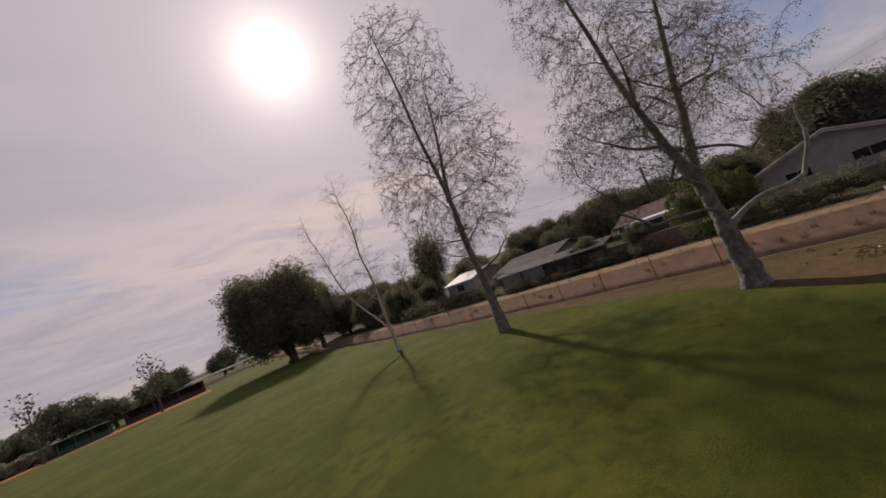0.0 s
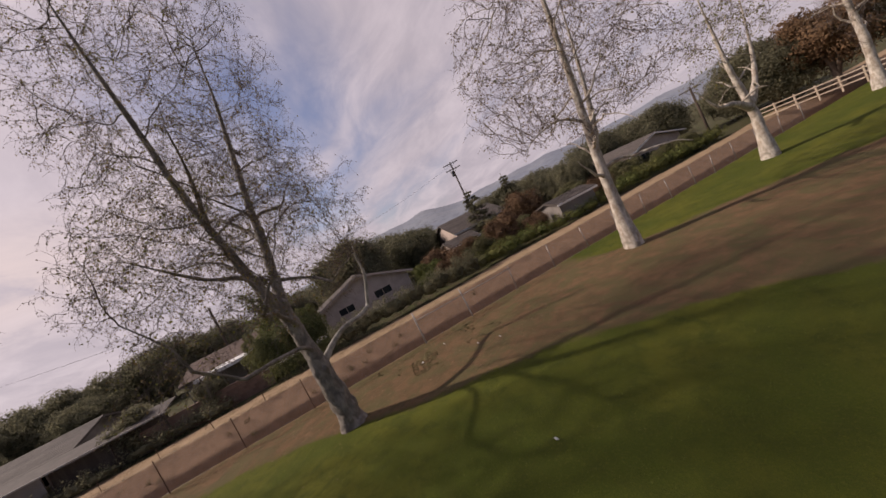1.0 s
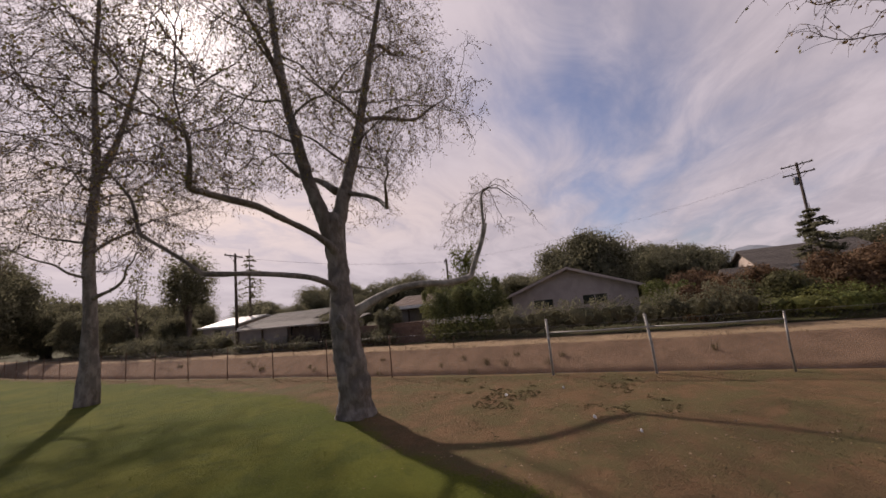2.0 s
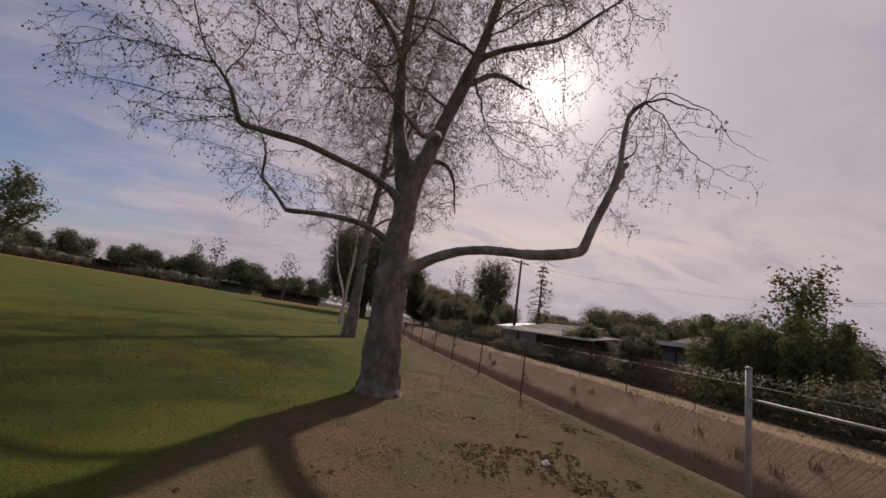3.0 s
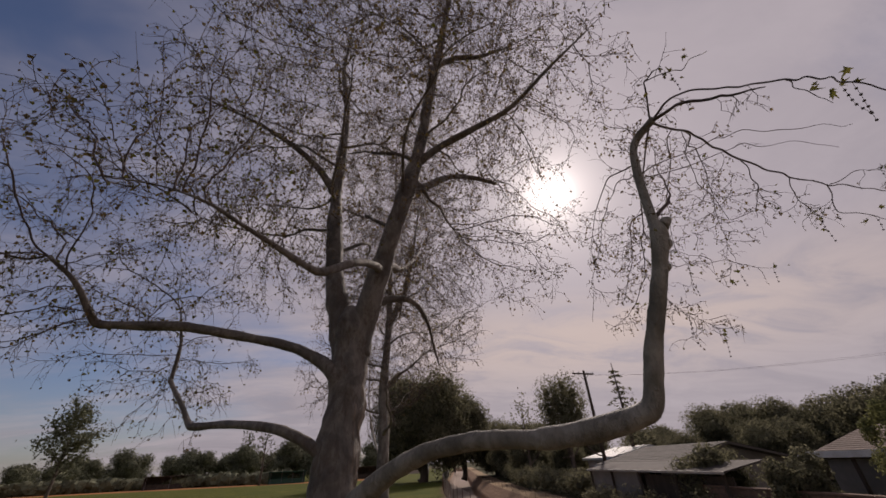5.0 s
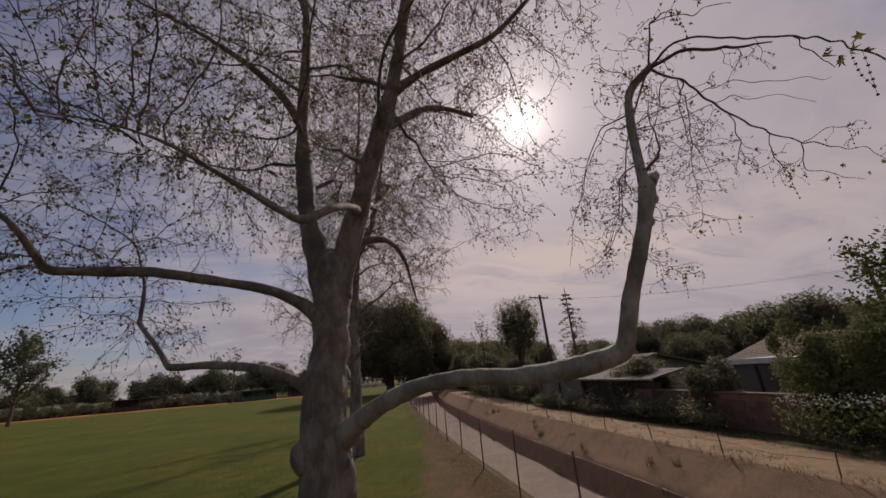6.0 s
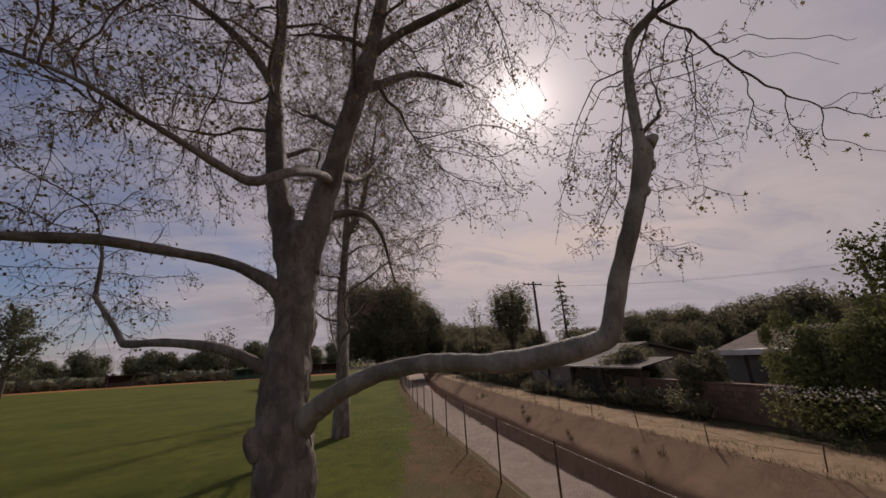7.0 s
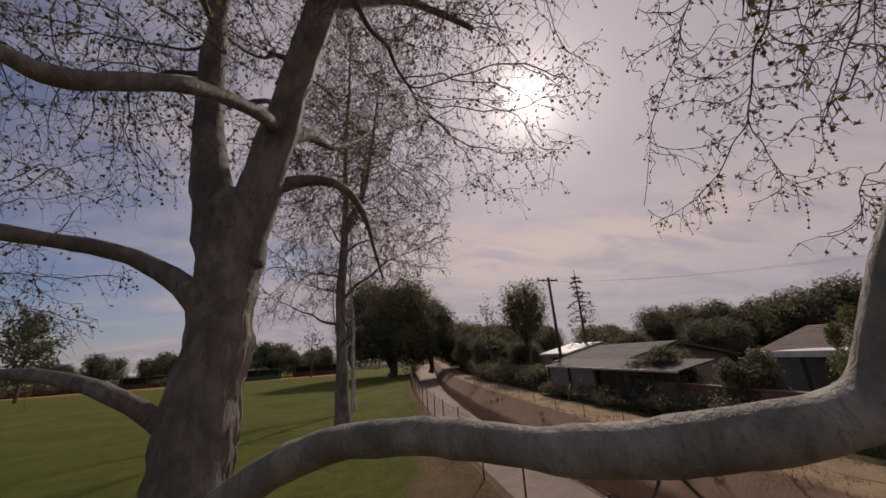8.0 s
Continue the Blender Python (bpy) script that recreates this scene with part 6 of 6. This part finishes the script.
# ---- far trees round the field and behind the houses ----
FIELD_TREES = "trees round the field"
GARDEN_TREES = "trees behind the houses"
proto_round = [round_tree("tree", "dense dark rounded tree at the field's edge", (-45.0, 128.0, 0), 6.0, 10.0, 0.8, FAR_LEAF, 40 + i, 1300, 0.5, 7, FIELD_TREES) for i in range(3)]
proto_dark = [round_tree("tree", "dense dark broadleaf tree behind the houses", (33.0, -3.2, 0), 5.0, 8.0, 0.8, OAK_LEAF, 60, 6400, 0.215, 13, GARDEN_TREES),
              round_tree("tree", "dense dark broadleaf tree behind the houses", (38.0, 21.0, 0), 4.6, 6.9, 0.6, OAK_LEAF, 61, 5600, 0.215, 11, GARDEN_TREES)]


def again(ob, x, y, s, turn, sz=None, label=""):
    c = copy_thing(ob, pose(x, y, 0, 0, 0, turn) @ Matrix.Diagonal((s, s, sz or s, 1)))
    if label:
        c["label"] = label
    return c


proto_round[1].matrix_basis = pose(-62, 135, 0)
proto_round[2].matrix_basis = pose(-80, 132, 0)
rng = random.Random(77)
# the field's far side, from the north-west round to the south
for i, (x, y, s) in enumerate([(-30, 122, 1.0), (-22, 118, 0.8), (-14, 112, 0.85), (-54, 140, 0.9), (-71, 142, 1.0), (-92, 132, 0.9), (-100, 121, 0.8),
                               (-84, 112, 0.75), (-106, 104, 0.8), (-112, 92, 0.85), (-108, 80, 0.7), (-113, 66, 0.8), (-105, 58, 0.65), (-112, 44, 0.9),
                               (-108, 30, 0.8), (-104, 16, 0.9), (-38, 133, 0.75), (-8, 158, 1.0), (8, 162, 1.1), (22, 158, 1.1), (34, 150, 1.0)]):
    again(proto_round[i % 3], x, y, s * rng.uniform(0.9, 1.1), rng.uniform(0, 360))
for i, (x, y, s, sz) in enumerate([(22, 62, 0.8, 1.0), (18.5, 60, 0.8, 0.9), (27, 52, 0.8, 0.85), (18.5, 72, 1.0, 1.15), (23.5, 70, 1.0, 1.1), (28, 64, 0.9, 1.0), (21, 82, 1.2, 1.3), (31, 76, 1.2, 1.2), (17.5, 48, 0.55, 0.7), (21, 44, 0.5, 0.62), (34, 46, 0.8, 0.75), (43, 34, 0.9, 0.8), (32.5, 31.0, 0.75, 0.85),
                                   (36.5, 27.5, 0.8, 0.95), (45, 17, 1.0, 0.78), (45, 6, 1.0, 0.8), (42, -9.5, 0.95, 0.85), (44, -15, 0.8, 0.8), (30, 24, 0.55, 0.6), (26, 30, 0.5, 0.6),
                                   (36, -12, 0.7, 0.75), (28.5, -31.5, 0.62, 0.72), (30, -40, 0.9, 0.8), (20.5, -28.5, 0.5, 0.72), (25, -46, 0.9, 0.8), (36, -34, 1.0, 0.8), (45, -30, 1.1, 0.75), (52, -42, 1.3, 0.9), (38, -52, 1.2, 0.85), (20, -56, 1.0, 0.85), (13, -49, 1.0, 0.95), (2, -53, 1.1, 1.1), (-8, -58, 1.1, 1.1)]):
    again(proto_dark[i % 2], x, y, s, rng.uniform(0, 360), sz)
round_tree("tree", "dense dark tree at the field's edge", (-69.5, 68, 0), 3.8, 11.6, 0.5, FAR_LEAF, 71, 1800, 0.34, 11, FIELD_TREES)
conifer("conifer", "tall dark conifer beside the floodlight", (-90, 37.5, 0), 6.5, 19.0, FAR_LEAF, 72, 22, FIELD_TREES, 320, 0.03)
conifer("conifer", "very tall dark conifer at the field's edge", (-95, 26, 0), 8.5, 27.0, FAR_LEAF, 73, 24, FIELD_TREES, 420, 0.03)
conifer("conifer", "dark pointed conifer at the field's edge", (-101.0, 97.0, 0), 5.0, 15.5, FAR_LEAF, 74, 20, FIELD_TREES, 240, 0.03)
conifer("conifer", "thin ragged conifer beside the utility pole", (25.6, 37.0, 0), 3.2, 12.2, OAK_LEAF, 75, 16, GARDEN_TREES, 55, 0.2)
conifer("conifer", "dense dark conifer in a northern garden", (33.0, -21.6, 0), 3.0, 7.6, OAK_LEAF, 76, 18, GARDEN_TREES, 300, 0.05)
conifer("conifer", "dense dark conifer in a northern garden", (31.0, -26.2, 0), 3.0, 7.4, OAK_LEAF, 78, 18, GARDEN_TREES, 300, 0.05)
round_tree("tree", "tall dark tree with a high crown beside the pole", (19.6, 39.8, 0), 3.0, 11.6, 3.6, OAK_LEAF, 80, 1900, 0.20, 18, GARDEN_TREES, 0.30)
airy_tree("bare_tree", "bare spreading tree at the field's edge", (-59, 76, 0), 6.5, 13.0, FAR_LEAF, 81, 3600, 0.28, FIELD_TREES)
round_tree("tree", "dense dark pointed tree at the field's edge", (-84.5, 49, 0), 4.6, 11.5, 0.6, FAR_LEAF, 82, 2600, 0.35, 12, FIELD_TREES)
airy_tree("bare_tree", "bare spreading tree at the field's edge", (-50, 140, 0), 5.0, 13.5, FAR_LEAF, 83, 500, 0.35, FIELD_TREES)
airy_tree("bare_tree", "bare spreading tree beyond the shelter", (-14, 97, 0), 5.0, 10.5, FAR_LEAF, 84, 300, 0.3, FIELD_TREES)
airy_tree("bare_tree", "pale bare tree at the lawn's end", (-31, 97, 0), 4.0, 12.0, FAR_LEAF, 85, 200, 0.3, FIELD_TREES)
airy_tree("tree", "slim light-leaved tree beside the tall hedge", (20.4, 4.7, 0.1), 2.3, 6.0, LIGHT_LEAF, 86, 3600, 0.09, GARDEN_TREES)
airy_tree("bare_tree", "bare tangled tree near the utility pole", (15.5, 42.0, 0), 3.4, 8.6, OAK_LEAF, 87, 500, 0.16, GARDEN_TREES)
round_tree("tree", "russet-leaved tree by the northern houses", (21.5, -21.8, 0), 2.2, 4.4, 0.4, RUSSET_LEAF, 88, 1800, 0.16, 8, GARDEN_TREES)
round_tree("tree", "russet-leaved tree at the park's north end", (8.0, -49.0, 0), 4.0, 8.0, 1.5, RUSSET_LEAF, 89, 2200, 0.25, 8, GARDEN_TREES)
bushes = [round_tree("shrub", "straggling olive shrub in a northern garden", (16.2, -13.0, 0.1), 1.5, 2.3, 0.1, OLIVE_LEAF, 95, 1700, 0.13, 8, "garden shrubs"),
          round_tree("shrub", "brownish straggling shrub in a northern garden", (17.0, -16.0, 0.1), 1.7, 2.9, 0.1, RUSSET_LEAF, 96, 1700, 0.13, 9, "garden shrubs")]
for i, (x, y, k) in enumerate([(19.0, -14.5, 1.0), (20.5, -18.5, 1.1), (18.2, -19.0, 0.9), (15.2, -18.6, 0.7), (18.6, -25.5, 1.2), (15.6, -26.5, 0.8), (16.0, -30.5, 1.1), (19.5, -29.5, 1.0), (15.4, -34.5, 0.9),
                               (20.0, -10.5, 1.0), (24.5, -19.5, 1.2), (15.8, -9.8, 0.7), (14.8, -37.5, 0.9)]):
    again(bushes[i % 2], x, y, k, 67.0 * i)
round_tree("shrub", "yellow-green shrub against the gable wall", (17.6, -8.6, 0.1), 1.5, 2.4, 0.1, LIGHT_LEAF, 90, 1500, 0.12, 7)
round_tree("shrub", "rusty brown shrub beside the hedge", (17.2, -12.5, 0.1), 1.9, 2.7, 0.1, RUSSET_LEAF, 91, 1500, 0.13, 7)
round_tree("shrub", "dark rounded shrub by the long house", (15.0, 13.2, 0.1), 1.7, 2.9, 0.1, OAK_LEAF, 92, 1500, 0.12, 7)
round_tree("shrub", "dark rounded shrub before the patio roof", (14.2, 8.3, 0.1), 1.05, 2.5, 0.1, OAK_LEAF, 94, 1500, 0.11, 7)

# dark hedge belt at the field's far side, and the pale shelter
for i, (a, b) in enumerate((((-24, 104), (-62, 108)), ((-62, 108), (-100, 100)), ((-104, 98), (-112, 40)))):
    n = 14
    rngh = random.Random(200 + i)
    ob = thing("hedge", "dark belt of shrubs along the field's far side", "hedge", group="shrub belts")
    L = []
    for k in range(n * 2):
        t = (k + 0.5) / (n * 2)
        L.append((a[0] + (b[0] - a[0]) * t, a[1] + (b[1] - a[1]) * t, 1.2, 1.8, 1.8, 1.6 * rngh.uniform(0.8, 1.3)))
    tagged(part("foliage", join(core(L, 0.9), leaf_cloud(rngh, L, 2600, 0.35)), FAR_LEAF, ob, "", False), kind="stuff")


def shelter():
    ob = thing("shelter", "long low shelter with a bright white roof", "shelter", (-4.5, 137.0, 0), 19.5)
    part("roof", box(0, 22, 0, 5, 2.5, 2.95, 0.03), METAL_ROOF, ob, "", False)
    for k in range(9):
        part("post", box(0.2 + 2.65 * k, 0.4 + 2.65 * k, 0.2, 0.4, -0.1, 2.5), WHITE, ob, "", False)
    part("low_wall", box(-3.0, 16.0, -1.2, -1.0, -0.1, 0.95), STUCCO, ob, "", False)


def dugout(label, at, turn, w, h, wall):
    ob = thing("dugout", label, "shed", at, turn, "dugouts round the field")
    part("back_wall", box(-w / 2, w / 2, 1.6, 1.75, -0.1, h - 0.15), wall, ob, "", False)
    for s in (-1, 1):
        part("side_wall", box(s * w / 2 - 0.08, s * w / 2 + 0.08, -0.6, 1.597, -0.1, h - 0.15), wall, ob, "", False)
    part("roof", box(-w / 2 - 0.3, w / 2 + 0.3, -1.0, 2.0, h - 0.147, h, 0.02), wall, ob, "", False)
    part("front_rail", box(-w / 2 + 0.1, w / 2 - 0.1, -0.62, -0.54, -0.1, 1.0), wall, ob, "", False)
    for k in range(4):
        x = -w / 2 + 0.4 + (w - 0.8) * k / 3
        part("post", box(x - 0.05, x + 0.05, -0.82, -0.72, -0.1, h - 0.147), LAMP_GREY, ob, "", False)


dugout("long dark dugout at the field's edge", (-12.5, 108.0, 0), 4, 15.0, 2.7, DARK_WOOD)
dugout("green-painted dugout beside the infield", (-26.0, 101.0, 0), 12, 8.0, 2.5, GREEN_PAINT)
dugout("dark dugout beyond the infield", (-52.0, 106.0, 0), 26, 15.0, 2.7, DARK_WOOD)
shelter()

# ---- fallen leaves, tufts and litter ----


def lie(x, y):
    return 0.03 * noise.noise(Vector((x * 0.35, y * 0.35, 0))) + 0.012 * noise.noise(Vector((x * 1.6, y * 1.6, 3)))


def weeds_and_clods():
    """Low dull weeds in patches over the dirt, and crumbs of earth."""
    rngw = random.Random(15)
    V, F, C, D = [], [], [], []
    for i in range(15000):
        x, y = rngw.uniform(-4.0, 3.75), rngw.uniform(-9.5, 3.0)
        rank = 0.6 < x and -6.6 < y < -1.4
        if dirt_at(x, y) < 0.3 or rngw.random() < (0.40 if rank else 0.72) or noise.noise(Vector((x * 0.8, y * 0.8, 11))) + 0.4 * noise.noise(Vector((x * 2.6, y * 2.6, 5))) < 0.16:
            continue
        z = lie(x, y)
        for b in range(4):
            a = rngw.uniform(0, 6.28)
            r = rngw.uniform(0.010, 0.028) * (2.0 if rank else 1.0)
            u, w = math.cos(a), math.sin(a)
            k = len(V)
            V.extend([(x, y, z), (x + u * r * 0.6 - w * r * 0.3, y + w * r * 0.6 + u * r * 0.3, z + r * 0.55), (x + u * r * 1.2, y + w * r * 1.2, z + r * 0.5), (x + u * r * 0.6 + w * r * 0.3, y + w * r * 0.6 - u * r * 0.3, z + r * 0.55)])
            F.append((k, k + 1, k + 2, k + 3))
    tagged(part("weeds", (V, F), WEED, None, "", False), "low dull olive weeds in patches over the dirt", "weeds", kind="stuff")
    for i in range(2600):
        x, y = rngw.uniform(-4.0, 3.8), rngw.uniform(-9.5, 3.0)
        if dirt_at(x, y) < 0.4 or noise.noise(Vector((x * 0.7, y * 0.7, 31))) < -0.05:
            continue
        z = lie(x, y)
        r = 0.006 + 0.022 * rngw.random() ** 3
        k = len(C)
        C.extend([(x + r * rngw.uniform(0.6, 1.2), y, z), (x, y + r * rngw.uniform(0.6, 1.2), z), (x - r * rngw.uniform(0.6, 1.2), y, z), (x, y - r * rngw.uniform(0.6, 1.2), z), (x + r * 0.2, y, z + r * rngw.uniform(0.5, 1.0))])
        D.extend([(k, k + 1, k + 4), (k + 1, k + 2, k + 4), (k + 2, k + 3, k + 4), (k + 3, k, k + 4)])
    tagged(part("clods", (C, D), CLOD, None, "", False), "small crumbs of dry earth on the dirt", "clods", kind="stuff")


WEED = surface("dull_weed", (0.125, 0.104, 0.050), (0.165, 0.130, 0.066), (0.10, 0.082, 0.040), scale=1.5, fine=9, bump=0, island=0.4, thin=0.2)
CLOD = surface("earth_crumb", (0.20, 0.135, 0.085), (0.28, 0.20, 0.13), (0.14, 0.095, 0.06), scale=4, fine=60, bump=0.2, island=0.35)
weeds_and_clods()


def scatter():
    rngs = random.Random(5)
    V, F, G, H = [], [], [], []
    for i in range(1500):
        x, y = rngs.gauss(0.9, 2.0), rngs.gauss(-2.8, 3.4)
        if x > 3.7 or x < -7:
            continue
        if rngs.random() > 0.25 + 0.9 * dirt_at(x, y):
            continue
        z = 0.03 * noise.noise(Vector((x * 0.35, y * 0.35, 0))) + 0.012 * noise.noise(Vector((x * 1.6, y * 1.6, 3))) + 0.012
        a = rngs.uniform(0, 6.28)
        s = rngs.uniform(0.012, 0.03)
        c, d = math.cos(a) * s, math.sin(a) * s
        k = len(V)
        V.extend([(x - c, y - d, z), (x - d * 0.6, y + c * 0.6, z + s * 0.4), (x + c, y + d, z + s * 0.1), (x + d * 0.6, y - c * 0.6, z + s * 0.3)])
        F.extend([(k, k + 1, k + 2), (k, k + 2, k + 3)])
    for i in range(1500):
        x, y = 3.72 - abs(rngs.gauss(0, 0.45)), rngs.uniform(-8.0, 24.0)
        x += bow(y)
        z = lie(x, y) + 0.012
        a = rngs.uniform(0, 6.28)
        s = rngs.uniform(0.014, 0.04)
        c, d = math.cos(a) * s, math.sin(a) * s
        k = len(V)
        V.extend([(x - c, y - d, z), (x - d * 0.6, y + c * 0.6, z + s * 0.4), (x + c, y + d, z + s * 0.1), (x + d * 0.6, y - c * 0.6, z + s * 0.3)])
        F.extend([(k, k + 1, k + 2), (k, k + 2, k + 3)])
    ob = part("fallen_leaves", (V, F), LEAF_DRY, None, "", False)
    tagged(ob, "curled brown leaves scattered over the dirt", "leaves", kind="stuff")
    for i in range(11000):
        x, y = rngs.uniform(-9, 3.7), rngs.uniform(-12, 16)
        dd = dirt_at(x, y)
        if rngs.random() > (1 - dd) * 0.9 + 0.012:
            continue
        z = 0.03 * noise.noise(Vector((x * 0.35, y * 0.35, 0))) - 0.01
        for b in range(3):
            a = rngs.uniform(0, 6.28)
            h = rngs.uniform(0.02, 0.055)
            w = 0.004
            lx, ly = math.cos(a) * h * 0.6, math.sin(a) * h * 0.6
            k = len(G)
            G.extend([(x - math.sin(a) * w, y + math.cos(a) * w, z), (x + math.sin(a) * w, y - math.cos(a) * w, z), (x + lx, y + ly, z + h)])
            H.append((k, k + 1, k + 2))
    ob = part("grass_tufts", (G, H), GRASS_BLADE, None, "", False)
    tagged(ob, "short green grass blades in the lawn", "grass", kind="stuff")
    for k, (x, y) in enumerate([(-0.41, -5.9), (0.2, -5.2), (1.6, -3.2), (2.3, -4.4), (-6.5, -4.0)]):
        s = 0.03 + 0.01 * (k % 3)
        ob = part("litter", ([(x - s, y - s * 0.7, 0.02), (x + s, y - s * 0.6, 0.03), (x + s * 0.9, y + s * 0.7, 0.05), (x - s * 0.8, y + s * 0.6, 0.035), (x, y, 0.07),
                              (x - s, y - s * 0.7, 0.012), (x + s, y - s * 0.6, 0.022), (x + s * 0.9, y + s * 0.7, 0.042), (x - s * 0.8, y + s * 0.6, 0.027)],
                             [(0, 1, 4), (1, 2, 4), (2, 3, 4), (3, 0, 4), (0, 5, 6, 1), (1, 6, 7, 2), (2, 7, 8, 3), (3, 8, 5, 0), (8, 7, 6, 5)]), LITTER, None, "", False)
        tagged(ob, "crumpled scrap of white paper on the ground", "litter", "paper scraps")


def rim_straw():
    """Dry straw and dead weeds over the far rim, darker weeds along the foot of the bank."""
    rngr = random.Random(41)
    V, F, W, X = [], [], [], []
    for i in range(5200):
        u, y = rngr.uniform(10.0, 12.9), rngr.uniform(-12.0, 30.0)
        if noise.noise(Vector((u * 1.1, y * 0.6, 3))) + 0.5 * noise.noise(Vector((u * 3.0, y * 2.0, 8))) + 0.25 * (u > 12.2) + 0.3 * (u < 10.3) < 0.12:
            continue
        x, z = u + bow(y), 0.10
        for b in range(4):
            a = rngr.uniform(0, 6.28)
            h = rngr.uniform(0.03, 0.13) * (1.4 if u < 10.25 else 1.0)
            k = len(V)
            V.extend([(x - math.sin(a) * 0.006, y + math.cos(a) * 0.006, z - 0.04), (x + math.sin(a) * 0.006, y - math.cos(a) * 0.006, z - 0.04), (x + math.cos(a) * h * 0.9, y + math.sin(a) * h * 0.9, z + h)])
            F.append((k, k + 1, k + 2))
    tagged(part("straw", (V, F), STRAW, None, "", False), "dry straw and dead weeds on the channel's rim", "grass", kind="stuff")
    for t in range(46):
        u, y = rngr.choice([rngr.uniform(8.2, 8.7), rngr.uniform(4.9, 5.2), rngr.uniform(9.0, 9.8)]), rngr.uniform(-9.0, 26.0)
        b = min(1.0, max(0.0, (u - 8.75) / 1.35))
        x, z = u + bow(y), -1.6 + (0.45 + 0.55 * b) * 1.7 * (u > 8.6)
        for q in range(40):
            a, h = rngr.uniform(0, 6.28), rngr.uniform(0.05, 0.34)
            lean = rngr.uniform(0.2, 0.8)
            k = len(W)
            ox, oy = rngr.gauss(0, 0.05), rngr.gauss(0, 0.09)
            W.extend([(x + ox - math.sin(a) * 0.008, y + oy + math.cos(a) * 0.008, z - 0.06), (x + ox + math.sin(a) * 0.008, y + oy - math.cos(a) * 0.008, z - 0.06),
                      (x + ox + math.cos(a) * h * lean, y + oy + math.sin(a) * h * lean, z + h)])
            X.append((k, k + 1, k + 2))
    tagged(part("channel_weeds", (W, X), WEED, None, "", False), "dark tufts of weed along the channel's foot", "weeds", kind="stuff")


STRAW = surface("dry_straw", (0.30, 0.22, 0.13), (0.22, 0.16, 0.09), (0.15, 0.11, 0.065), scale=2, fine=12, bump=0, island=0.4, thin=0.3)
rim_straw()

GRASS_BLADE = surface("grass_blade", (0.12, 0.135, 0.028), (0.15, 0.155, 0.036), (0.10, 0.11, 0.024), scale=0.8, fine=8, bump=0, island=0.4, thin=0.3)
scatter()
